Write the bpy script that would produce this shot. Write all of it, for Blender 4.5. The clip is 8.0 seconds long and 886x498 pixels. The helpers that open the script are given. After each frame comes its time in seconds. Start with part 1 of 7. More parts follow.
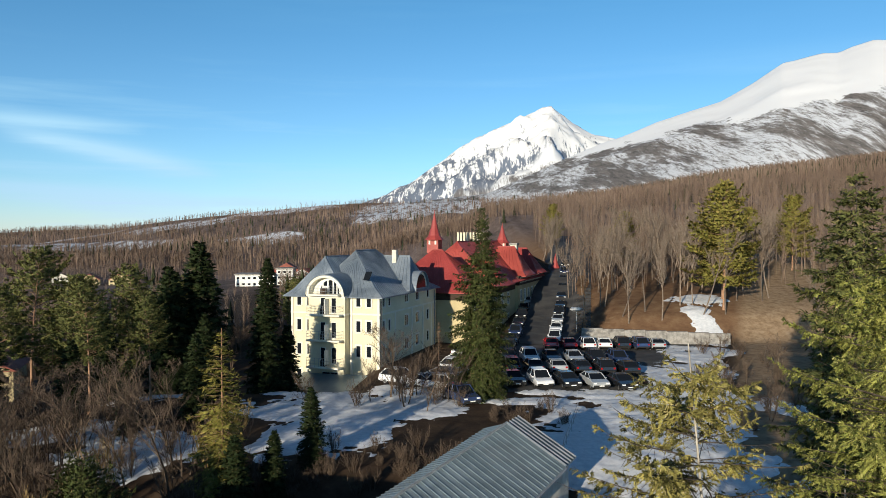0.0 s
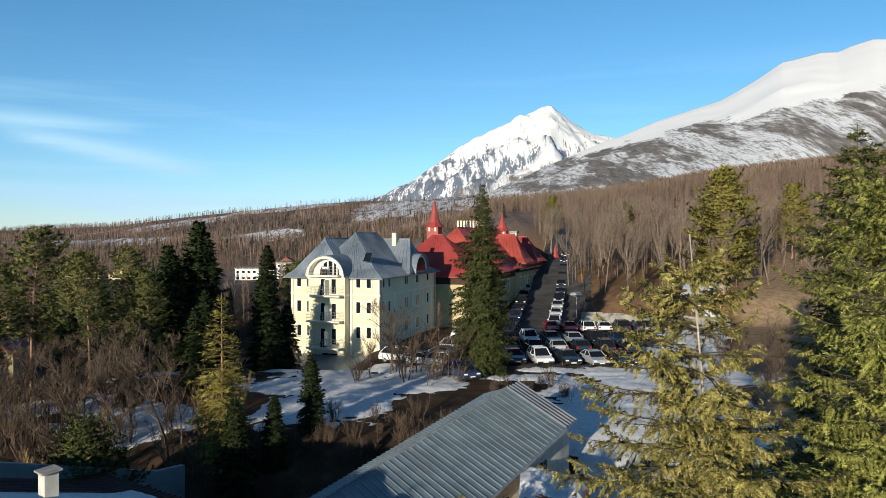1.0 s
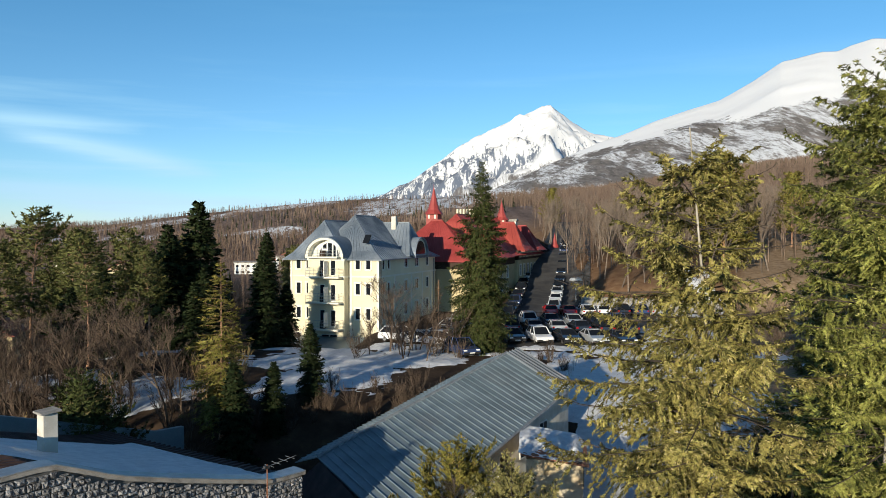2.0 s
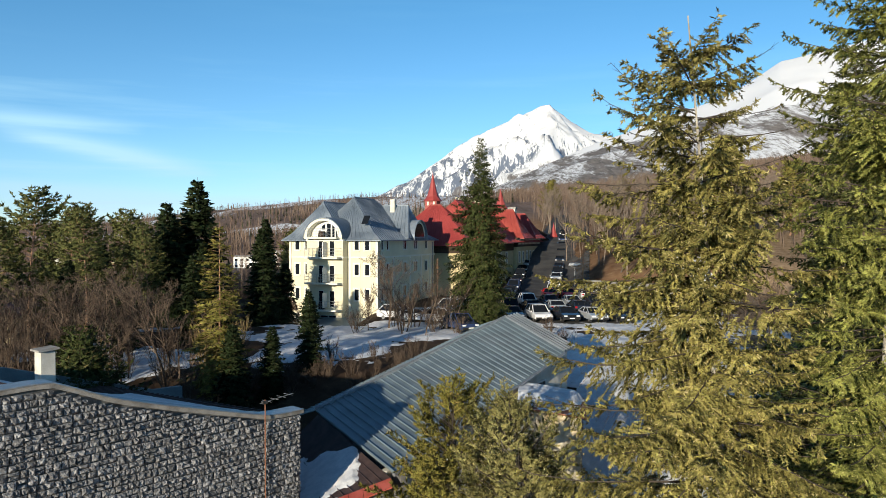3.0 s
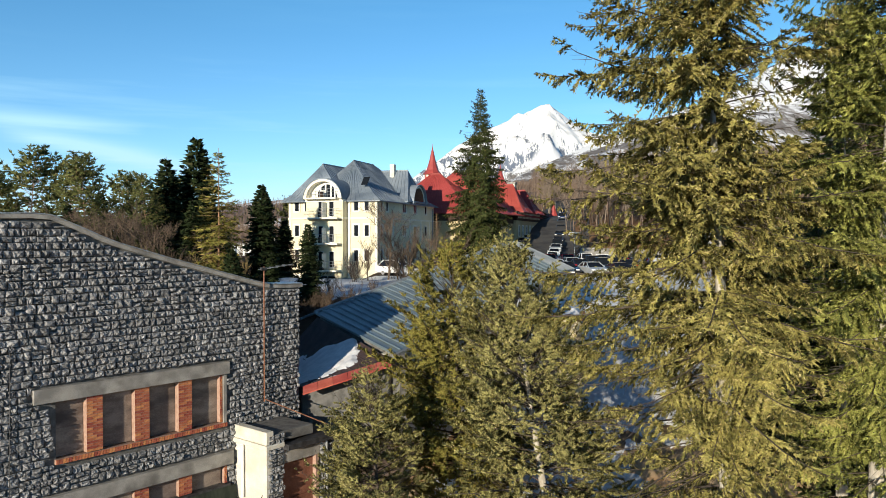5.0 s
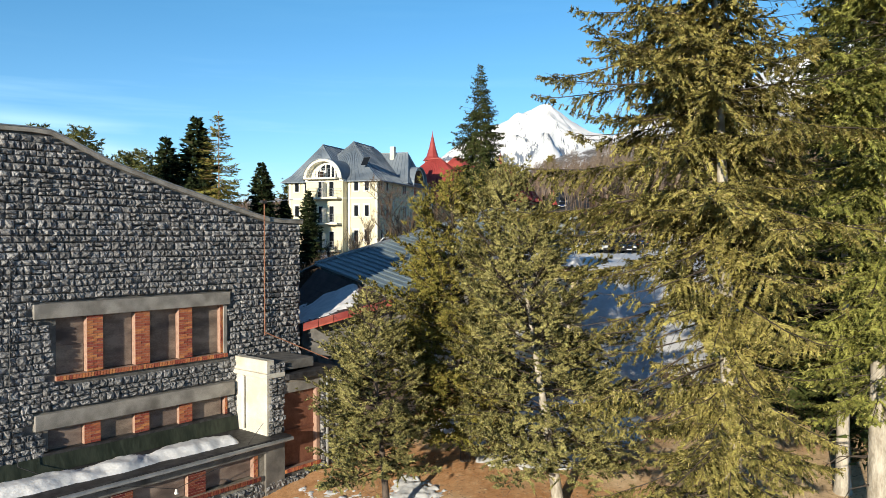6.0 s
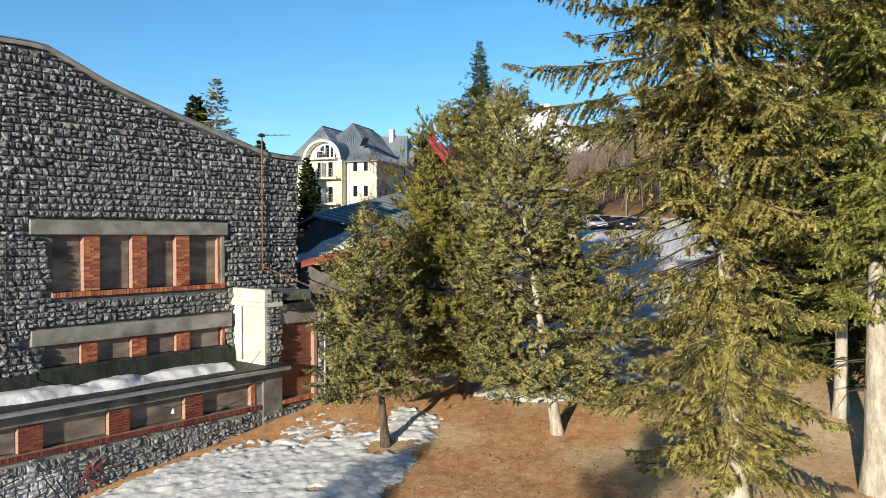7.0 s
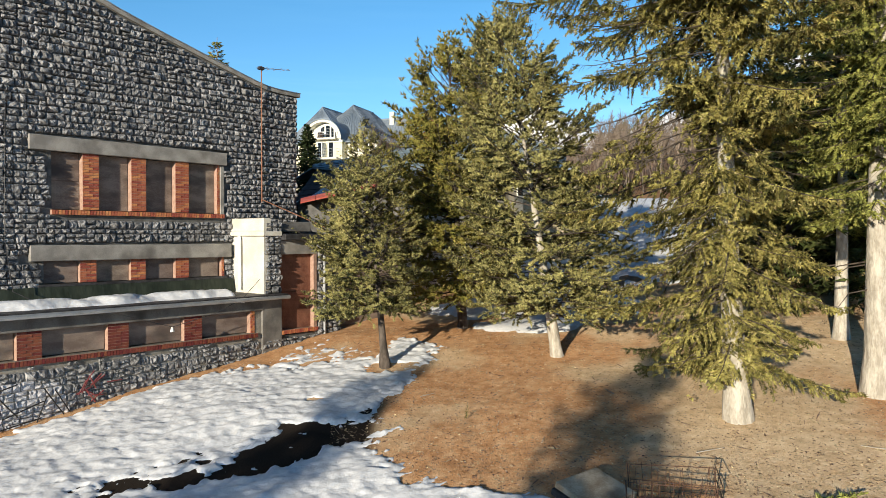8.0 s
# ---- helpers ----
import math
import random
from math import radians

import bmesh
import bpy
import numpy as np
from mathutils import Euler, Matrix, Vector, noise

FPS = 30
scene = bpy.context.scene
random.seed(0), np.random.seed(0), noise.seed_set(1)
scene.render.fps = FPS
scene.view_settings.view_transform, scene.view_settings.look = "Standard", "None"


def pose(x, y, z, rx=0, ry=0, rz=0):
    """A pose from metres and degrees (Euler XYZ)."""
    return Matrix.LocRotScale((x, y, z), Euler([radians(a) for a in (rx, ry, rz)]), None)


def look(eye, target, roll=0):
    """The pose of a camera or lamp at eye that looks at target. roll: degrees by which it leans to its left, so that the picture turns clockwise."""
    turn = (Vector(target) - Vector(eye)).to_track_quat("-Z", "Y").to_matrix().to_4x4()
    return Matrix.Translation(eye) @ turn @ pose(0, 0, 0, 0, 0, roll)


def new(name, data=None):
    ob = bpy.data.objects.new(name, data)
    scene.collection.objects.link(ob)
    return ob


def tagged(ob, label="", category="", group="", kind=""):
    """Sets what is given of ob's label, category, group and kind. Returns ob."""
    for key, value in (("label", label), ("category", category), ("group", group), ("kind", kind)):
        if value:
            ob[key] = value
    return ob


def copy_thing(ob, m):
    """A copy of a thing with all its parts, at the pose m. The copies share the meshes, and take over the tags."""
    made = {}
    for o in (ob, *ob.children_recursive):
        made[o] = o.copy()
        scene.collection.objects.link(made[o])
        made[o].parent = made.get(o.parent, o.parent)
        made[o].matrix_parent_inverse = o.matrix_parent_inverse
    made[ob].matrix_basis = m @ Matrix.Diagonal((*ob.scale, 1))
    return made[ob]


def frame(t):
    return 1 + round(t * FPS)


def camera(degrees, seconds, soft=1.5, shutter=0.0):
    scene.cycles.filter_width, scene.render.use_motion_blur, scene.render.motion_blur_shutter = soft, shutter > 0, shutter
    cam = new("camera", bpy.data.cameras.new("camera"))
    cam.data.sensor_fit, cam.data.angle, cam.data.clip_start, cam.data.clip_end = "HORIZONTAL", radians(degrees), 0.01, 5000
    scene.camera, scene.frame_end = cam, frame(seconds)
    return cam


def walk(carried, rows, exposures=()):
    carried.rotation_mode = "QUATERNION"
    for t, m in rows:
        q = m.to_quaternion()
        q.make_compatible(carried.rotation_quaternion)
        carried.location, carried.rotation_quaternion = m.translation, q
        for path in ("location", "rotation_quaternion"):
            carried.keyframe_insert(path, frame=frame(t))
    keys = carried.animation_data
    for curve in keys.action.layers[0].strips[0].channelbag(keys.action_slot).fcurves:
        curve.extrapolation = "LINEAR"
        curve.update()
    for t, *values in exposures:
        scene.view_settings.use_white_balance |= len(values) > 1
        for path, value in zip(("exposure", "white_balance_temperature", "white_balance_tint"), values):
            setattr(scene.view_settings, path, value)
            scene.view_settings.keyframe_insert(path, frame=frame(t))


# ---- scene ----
cam = camera(62.0, 8.0, soft=0.45)
PATH = [
    (0.0, -0.023, 0.0, 22.000, 89.119, 0.0, 0.116),
    (0.5, -0.032, 0.0, 20.920, 89.122, 0.0, 0.107),
    (1.0, -0.046, 0.0, 19.806, 89.103, 0.0, 0.099),
    (1.5, -0.052, 0.0, 18.746, 89.092, 0.0, 0.094),
    (3.0, -0.018, 0.0, 15.432, 89.094, 0.0, -0.007),
    (3.5, 0.003, 0.0, 14.292, 89.089, 0.0, 0.007),
    (4.0, 0.040, 0.0, 13.151, 89.097, 0.0, 0.022),
    (4.5, 0.021, 0.0, 11.995, 89.111, 0.0, -0.007),
    (6.0, -0.033, 0.0, 8.557, 89.095, 0.0, -0.042),
    (6.5, -0.037, 0.0, 7.414, 89.094, 0.0, -0.062),
    (7.0, 0.029, 0.0, 6.281, 89.107, 0.0, -0.067),
    (7.5, 0.056, 0.0, 5.131, 89.112, 0.0, -0.063),
    (8.0, 0.069, 0.0, 4.000, 89.111, 0.0, -0.004),
]
walk(cam, [(t, pose(x, y, z, rx, ry, rz)) for t, x, y, z, rx, ry, rz in PATH], [(0.0, 0.15), (1.5, 0.18), (3.5, 0.32), (6.0, 0.44), (8.0, 0.52)])

# ---- daylight: low winter sun behind the camera, slightly to its left ----
SUN_AZ, SUN_EL = Vector((-0.41, -0.912)), 10.4
world = bpy.data.worlds.new("winter_sky")
scene.world = world
world.use_nodes = True
wn, wl = world.node_tree.nodes, world.node_tree.links
sky = wn.new("ShaderNodeTexSky")
sky.sky_type, sky.sun_disc = "NISHITA", False
sky.sun_elevation = radians(20)
sky.sun_rotation = math.atan2(SUN_AZ.x, SUN_AZ.y)
sky.altitude, sky.air_density, sky.dust_density, sky.ozone_density = 900, 1.0, 0.1, 2.5
bg = wn["Background"]
bg.inputs["Strength"].default_value = 0.125
# thin streaks of cirrus low in the sky
tc = wn.new("ShaderNodeTexCoord")
mp = wn.new("ShaderNodeMapping")
mp.inputs["Scale"].default_value = (1.6, 1.6, 22.0)
mp.inputs["Rotation"].default_value = (0.0, radians(5), 0.0)
cn = wn.new("ShaderNodeTexNoise")
cn.inputs["Scale"].default_value, cn.inputs["Detail"].default_value, cn.inputs["Roughness"].default_value = 1.35, 6.0, 0.55
cr = wn.new("ShaderNodeValToRGB")
cr.color_ramp.elements[0].position, cr.color_ramp.elements[1].position = 0.49, 0.70
sep = wn.new("ShaderNodeSeparateXYZ")
band = wn.new("ShaderNodeValToRGB")
for pos, v in ((0.0, 0.9), (0.16, 0.6), (0.24, 0.0)):
    e = band.color_ramp.elements.new(pos)
    e.color = (v, v, v, 1)
mul = wn.new("ShaderNodeMath")
mul.operation = "MULTIPLY"
mixc = wn.new("ShaderNodeMix")
mixc.data_type = "RGBA"
mixc.inputs["B"].default_value = (6.2, 6.8, 7.4, 1)
wl.new(tc.outputs["Generated"], mp.inputs["Vector"])
wl.new(mp.outputs["Vector"], cn.inputs["Vector"])
wl.new(cn.outputs["Fac"], cr.inputs["Fac"])
wl.new(tc.outputs["Generated"], sep.inputs["Vector"])
wl.new(sep.outputs["Z"], band.inputs["Fac"])
wl.new(cr.outputs["Color"], mul.inputs[0])
wl.new(band.outputs["Color"], mul.inputs[1])


def wmath(kind, a, b):
    t = wn.new("ShaderNodeMath")
    t.operation = kind
    for i, v in enumerate((a, b)):
        if isinstance(v, (int, float)):
            t.inputs[i].default_value = v
        else:
            wl.new(v, t.inputs[i])
    return t.outputs[0]


def streak(el0, slope, az0, az1, thick, amount):
    """A long thin cloud at the slope el0 above the horizon, between two bearings."""
    az = wmath("DIVIDE", sep.outputs["X"], wmath("MAXIMUM", sep.outputs["Y"], 0.05))
    el = wmath("DIVIDE", sep.outputs["Z"], wmath("MAXIMUM", sep.outputs["Y"], 0.05))
    mid = wmath("ADD", wmath("MULTIPLY", wmath("SUBTRACT", az, az0), slope), el0)
    wob = wmath("MULTIPLY", wmath("SUBTRACT", cn.outputs["Fac"], 0.5), 0.035)
    d = wmath("DIVIDE", wmath("SUBTRACT", wmath("ADD", el, wob), mid), thick)
    body = wmath("POWER", 2.718, wmath("MULTIPLY", wmath("MULTIPLY", d, d), -1.0))
    e = wmath("DIVIDE", wmath("SUBTRACT", az, (az0 + az1) / 2), (az1 - az0) / 2)
    ends = wmath("MAXIMUM", wmath("SUBTRACT", 1.0, wmath("MULTIPLY", e, e)), 0.0)
    return wmath("MULTIPLY", wmath("MULTIPLY", body, ends), wmath("MULTIPLY", cn.outputs["Fac"], amount))


clouds = wmath("MULTIPLY", mul.outputs["Value"], 0.6)
for row in ((0.150, -0.21, -0.62, -0.30, 0.013, 1.9), (0.172, -0.10, -0.66, -0.40, 0.010, 0.8), (0.075, -0.06, -0.75, -0.32, 0.011, 1.2), (0.050, 0.0, -0.6, -0.15, 0.008, 0.5)):
    clouds = wmath("ADD", clouds, streak(*row))
clouds = wmath("MINIMUM", clouds, 0.8)
wl.new(clouds, mixc.inputs["Factor"])
wl.new(sky.outputs["Color"], mixc.inputs["A"])
tint = wn.new("ShaderNodeMix")
tint.data_type, tint.blend_type = "RGBA", "MULTIPLY"
tint.inputs["Factor"].default_value = 1.0
grade = wn.new("ShaderNodeValToRGB")
# pale at the horizon, deep mountain blue towards the zenith
for pos, c in ((0.10, (0.60, 0.86, 1.0)), (0.30, (0.47, 0.88, 1.0)), (0.50, (0.30, 0.48, 0.58))):
    grade.color_ramp.elements.new(pos).color = (*c, 1)
grade.color_ramp.elements[0].color, grade.color_ramp.elements[-1].color = (0.64, 0.76, 1.0, 1), (0.17, 0.19, 0.23, 1)
wl.new(sep.outputs["Z"], grade.inputs["Fac"])
wl.new(grade.outputs["Color"], tint.inputs["B"])
wl.new(mixc.outputs["Result"], tint.inputs["A"])
wl.new(tint.outputs["Result"], bg.inputs["Color"])
sun = new("sun", bpy.data.lights.new("sun", "SUN"))
sun.data.energy, sun.data.angle, sun.data.color = 5.0, radians(0.55), (1.0, 0.89, 0.70)
e_ = radians(SUN_EL)
sun.matrix_world = look((SUN_AZ.x * math.cos(e_) * 100, SUN_AZ.y * math.cos(e_) * 100, math.sin(e_) * 100), (0, 0, 0))


# ---- materials ----
def mat(name, c1, c2, scale=3.0, rough=0.8, bump=0.3, fine=30.0, metal=0.0, island=0.0, obj_rand=0.0, dirt=None, dirt_amt=0.0,
        stretch=(1, 1, 1), spec=0.3, bump_dist=0.02, contrast=(0.35, 0.65), grain=0.45):
    """A surface with colour that varies at two scales, fine relief, and where asked dirt, and a tone per piece."""
    m = bpy.data.materials.new(name)
    m.use_nodes = True
    n, l = m.node_tree.nodes, m.node_tree.links
    b = n["Principled BSDF"]
    b.inputs["Roughness"].default_value, b.inputs["Metallic"].default_value = rough, metal
    b.inputs["Specular IOR Level"].default_value = spec
    t = n.new("ShaderNodeTexCoord")
    mpp = n.new("ShaderNodeMapping")
    mpp.inputs["Scale"].default_value = stretch
    l.new(t.outputs["Object"], mpp.inputs["Vector"])
    n1 = n.new("ShaderNodeTexNoise")
    n1.inputs["Scale"].default_value, n1.inputs["Detail"].default_value = scale, 6
    n2 = n.new("ShaderNodeTexNoise")
    n2.inputs["Scale"].default_value, n2.inputs["Detail"].default_value = fine, 3
    l.new(mpp.outputs["Vector"], n1.inputs["Vector"])
    l.new(mpp.outputs["Vector"], n2.inputs["Vector"])
    rp = n.new("ShaderNodeValToRGB")
    rp.color_ramp.elements[0].position, rp.color_ramp.elements[1].position = contrast
    rp.color_ramp.elements[0].color, rp.color_ramp.elements[1].color = (*c1, 1), (*c2, 1)
    ad = n.new("ShaderNodeMath")
    ad.operation = "MULTIPLY_ADD"
    ad.inputs[1].default_value, ad.inputs[2].default_value = grain, -grain / 2
    l.new(n2.outputs["Fac"], ad.inputs[0])
    sm = n.new("ShaderNodeMath")
    sm.operation = "ADD"
    l.new(n1.outputs["Fac"], sm.inputs[0])
    l.new(ad.outputs[0], sm.inputs[1])
    l.new(sm.outputs[0], rp.inputs["Fac"])
    out = rp.outputs["Color"]
    if island or obj_rand:
        src = n.new("ShaderNodeNewGeometry").outputs["Random Per Island"] if island else n.new("ShaderNodeObjectInfo").outputs["Random"]
        amt = island or obj_rand
        mr = n.new("ShaderNodeMapRange")
        mr.inputs["To Min"].default_value, mr.inputs["To Max"].default_value = 1 - amt, 1 + amt
        l.new(src, mr.inputs["Value"])
        hs = n.new("ShaderNodeHueSaturation")
        l.new(mr.outputs["Result"], hs.inputs["Value"])
        mh = n.new("ShaderNodeMapRange")
        mh.inputs["To Min"].default_value, mh.inputs["To Max"].default_value = 0.5 - amt * 0.06, 0.5 + amt * 0.06
        l.new(src, mh.inputs["Value"])
        l.new(mh.outputs["Result"], hs.inputs["Hue"])
        l.new(out, hs.inputs["Color"])
        out = hs.outputs["Color"]
    if dirt:
        n3 = n.new("ShaderNodeTexNoise")
        n3.inputs["Scale"].default_value, n3.inputs["Detail"].default_value = scale * 0.37, 8
        l.new(mpp.outputs["Vector"], n3.inputs["Vector"])
        r3 = n.new("ShaderNodeValToRGB")
        r3.color_ramp.elements[0].position, r3.color_ramp.elements[1].position = 0.62 - dirt_amt * 0.3, 0.75 - dirt_amt * 0.2
        l.new(n3.outputs["Fac"], r3.inputs["Fac"])
        mx = n.new("ShaderNodeMix")
        mx.data_type = "RGBA"
        mx.inputs["B"].default_value = (*dirt, 1)
        l.new(r3.outputs["Color"], mx.inputs["Factor"])
        l.new(out, mx.inputs["A"])
        out = mx.outputs["Result"]
    l.new(out, b.inputs["Base Color"])
    if bump:
        bp = n.new("ShaderNodeBump")
        bp.inputs["Strength"].default_value, bp.inputs["Distance"].default_value = bump, bump_dist
        l.new(sm.outputs[0], bp.inputs["Height"])
        l.new(bp.outputs["Normal"], b.inputs["Normal"])
    return m


def leaf_mat(name, c1, c2, tip, rough=0.7):
    """Needles: tone varies from shoot to shoot and over the crown; a little light passes through."""
    m = mat(name, c1, c2, scale=2.6, rough=rough, bump=0, fine=9.0, island=0.22, spec=0.10, grain=0.5, contrast=(0.36, 0.66))
    n, l = m.node_tree.nodes, m.node_tree.links
    b = n["Principled BSDF"]
    src = b.inputs["Base Color"].links[0].from_socket
    g = n.new("ShaderNodeNewGeometry")
    gt = n.new("ShaderNodeMath")
    gt.operation = "GREATER_THAN"
    gt.inputs[1].default_value = 0.94
    l.new(g.outputs["Random Per Island"], gt.inputs[0])
    mx = n.new("ShaderNodeMix")
    mx.data_type = "RGBA"
    mx.inputs["B"].default_value = (*tip, 1)
    l.new(gt.outputs[0], mx.inputs["Factor"])
    l.new(src, mx.inputs["A"])
    l.new(mx.outputs["Result"], b.inputs["Base Color"])
    tr = n.new("ShaderNodeBsdfTranslucent")
    ms = n.new("ShaderNodeMixShader")
    ms.inputs[0].default_value = 0.05
    l.new(mx.outputs["Result"], tr.inputs["Color"])
    l.new(b.outputs[0], ms.inputs[1])
    l.new(tr.outputs[0], ms.inputs[2])
    l.new(ms.outputs[0], n["Material Output"].inputs["Surface"])
    return m


def glass_mat(name, tint):
    m = bpy.data.materials.new(name)
    m.use_nodes = True
    b = m.node_tree.nodes["Principled BSDF"]
    b.inputs["Base Color"].default_value = (*tint, 1)
    b.inputs["Roughness"].default_value, b.inputs["Specular IOR Level"].default_value = 0.12, 0.12
    return m


M_STONE = mat("granite_stone", (0.085, 0.087, 0.094), (0.33, 0.33, 0.332), 9, 0.85, 1.0, 45, obj_rand=0.30, bump_dist=0.03)
M_STONE_J = mat("granite_stone_rest", (0.085, 0.087, 0.094), (0.33, 0.33, 0.332), 9, 0.85, 1.0, 45, island=0.30, bump_dist=0.03)
M_MORTAR = mat("mortar", (0.10, 0.098, 0.094), (0.19, 0.185, 0.178), 4, 0.95, 0.6, 60)
M_POINT = mat("pale_pointing_mortar", (0.15, 0.14, 0.12), (0.29, 0.27, 0.235), 3, 0.95, 0.8, 40)
M_CONC = mat("weathered_concrete", (0.21, 0.20, 0.185), (0.37, 0.35, 0.32), 2.2, 0.9, 0.5, 50, dirt=(0.12, 0.11, 0.10), dirt_amt=0.25)
M_BRICK = mat("red_brick", (0.29, 0.085, 0.045), (0.48, 0.165, 0.085), 8, 0.85, 0.5, 60, obj_rand=0.35)
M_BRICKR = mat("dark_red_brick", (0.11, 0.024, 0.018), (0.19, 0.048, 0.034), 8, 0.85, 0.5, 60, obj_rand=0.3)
M_BRICKJ = mat("brick_mortar", (0.32, 0.20, 0.15), (0.42, 0.28, 0.22), 10, 0.9, 0.4, 70)
M_BOARD = mat("boarded_panel", (0.16, 0.12, 0.10), (0.30, 0.24, 0.20), 1.6, 0.75, 0.3, 25, obj_rand=0.22, stretch=(1, 1, 2.5), dirt=(0.08, 0.065, 0.06), dirt_amt=0.35)
M_DOOR = mat("rusty_door", (0.15, 0.06, 0.04), (0.26, 0.12, 0.08), 2.0, 0.6, 0.3, 25, dirt=(0.07, 0.04, 0.03), dirt_amt=0.3)
M_WHITEWALL = mat("white_plaster", (0.52, 0.49, 0.42), (0.70, 0.67, 0.59), 1.5, 0.9, 0.3, 30, dirt=(0.45, 0.41, 0.32), dirt_amt=0.15)
M_TARP = mat("green_tarp", (0.018, 0.026, 0.018), (0.04, 0.05, 0.036), 3, 0.6, 0.6, 12, stretch=(1, 1, 0.3))
M_DARKMETAL = mat("dark_metal", (0.03, 0.03, 0.033), (0.07, 0.07, 0.074), 6, 0.6, 0.15, 40, metal=0.2)
# the weathered concrete in a darker tone, for the low wing's lintel and pier
M_DARKCONC = mat("dark_concrete", (0.11, 0.105, 0.10), (0.21, 0.20, 0.185), 2.2, 0.9, 0.5, 50, dirt=(0.07, 0.065, 0.06), dirt_amt=0.25)
M_GREYROOF = mat("grey_sheet_roof", (0.19, 0.245, 0.275), (0.27, 0.335, 0.37), 0.8, 0.42, 0.08, 18, metal=0.35, obj_rand=0.06, dirt=(0.2, 0.23, 0.25), dirt_amt=0.2)
M_BROWNROOF = mat("brown_roof", (0.045, 0.030, 0.030), (0.085, 0.055, 0.05), 2, 0.7, 0.3, 30)
M_REDEAVE = mat("red_eave_sheet", (0.36, 0.07, 0.05), (0.48, 0.12, 0.09), 2, 0.5, 0.2, 20, obj_rand=0.1)
M_SNOW = mat("snow", (0.66, 0.68, 0.71), (0.82, 0.83, 0.85), 2.2, 0.6, 0.5, 11, bump_dist=0.05, spec=0.2)
M_ZINC = mat("zinc_flashing", (0.32, 0.34, 0.36), (0.46, 0.48, 0.5), 3, 0.4, 0.1, 30, metal=0.6)
M_RUST = mat("rusty_iron", (0.16, 0.07, 0.04), (0.34, 0.16, 0.10), 12, 0.8, 0.4, 60)
M_YELLOW = mat("yellow_plaster", (0.66, 0.60, 0.43), (0.75, 0.69, 0.50), 0.35, 0.9, 0.15, 8)
M_CREAM = mat("cream_trim", (0.72, 0.69, 0.58), (0.8, 0.77, 0.66), 1, 0.85, 0.1, 10)
M_HROOF = mat("blue_grey_sheet_roof", (0.13, 0.165, 0.21), (0.23, 0.27, 0.315), 0.5, 0.45, 0.1, 6, metal=0.1, obj_rand=0.08, dirt=(0.38, 0.41, 0.43), dirt_amt=0.12)
M_RROOF = mat("red_sheet_roof", (0.27, 0.045, 0.04), (0.38, 0.07, 0.06), 0.4, 0.5, 0.1, 5, obj_rand=0.1)
M_GLASS = glass_mat("dark_window_glass", (0.012, 0.015, 0.02))
M_FRAMEW = mat("white_window_frame", (0.68, 0.68, 0.65), (0.78, 0.78, 0.75), 3, 0.6, 0.1, 20)
M_TIMBER = mat("dark_timber", (0.035, 0.022, 0.016), (0.07, 0.045, 0.03), 4, 0.8, 0.3, 30)
M_BARK = mat("fir_bark", (0.30, 0.27, 0.22), (0.52, 0.48, 0.41), 6, 0.9, 0.9, 30, stretch=(1, 1, 0.35), bump_dist=0.04)
M_BARKD = mat("dark_bark", (0.055, 0.045, 0.037), (0.13, 0.105, 0.088), 6, 0.9, 0.9, 30, stretch=(1, 1, 0.35), bump_dist=0.03)
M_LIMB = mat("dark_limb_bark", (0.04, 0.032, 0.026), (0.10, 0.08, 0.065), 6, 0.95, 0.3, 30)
M_BARKP = mat("orange_pine_bark", (0.26, 0.15, 0.09), (0.45, 0.27, 0.17), 4, 0.9, 0.7, 20, stretch=(1, 1, 0.4))
M_TWIG = mat("bare_twigs", (0.055, 0.039, 0.029), (0.145, 0.103, 0.074), 0.6, 0.9, 0, 4, island=0.25)
M_TWIGY = mat("yellow_willow_twigs", (0.24, 0.17, 0.07), (0.36, 0.26, 0.11), 0.6, 0.85, 0, 4, island=0.25)
M_BIRCH = mat("pale_bark", (0.13, 0.10, 0.078), (0.26, 0.205, 0.16), 3, 0.9, 0.3, 20)
L_FIR = leaf_mat("fir_needles", (0.055, 0.054, 0.017), (0.415, 0.365, 0.115), (0.48, 0.40, 0.19))
L_FIR2 = leaf_mat("bright_fir_needles", (0.055, 0.066, 0.018), (0.375, 0.385, 0.10), (0.45, 0.42, 0.16))
L_SCOTS = leaf_mat("scots_pine_needles", (0.055, 0.066, 0.022), (0.16, 0.165, 0.055), (0.22, 0.19, 0.08))
L_PINE = leaf_mat("pine_needles", (0.062, 0.064, 0.025), (0.395, 0.365, 0.14), (0.46, 0.40, 0.19))
L_SPRUCE = leaf_mat("spruce_needles", (0.03, 0.042, 0.013), (0.085, 0.10, 0.032), (0.14, 0.115, 0.05))
L_DARK = leaf_mat("dark_spruce_needles", (0.012, 0.02, 0.008), (0.032, 0.045, 0.016), (0.05, 0.05, 0.022))
L_LARCH = leaf_mat("yellow_green_needles", (0.11, 0.105, 0.024), (0.25, 0.22, 0.055), (0.31, 0.23, 0.075))


# ---- small helpers ----
_lat = np.random.RandomState(7).rand(256, 256)


def vnoise(x, y):
    xi, yi = np.floor(x).astype(int), np.floor(y).astype(int)
    fx, fy = x - xi, y - yi
    fx, fy = fx * fx * (3 - 2 * fx), fy * fy * (3 - 2 * fy)
    a, b = _lat[xi % 256, yi % 256], _lat[(xi + 1) % 256, yi % 256]
    c, d = _lat[xi % 256, (yi + 1) % 256], _lat[(xi + 1) % 256, (yi + 1) % 256]
    return (a * (1 - fx) + b * fx) * (1 - fy) + (c * (1 - fx) + d * fx) * fy


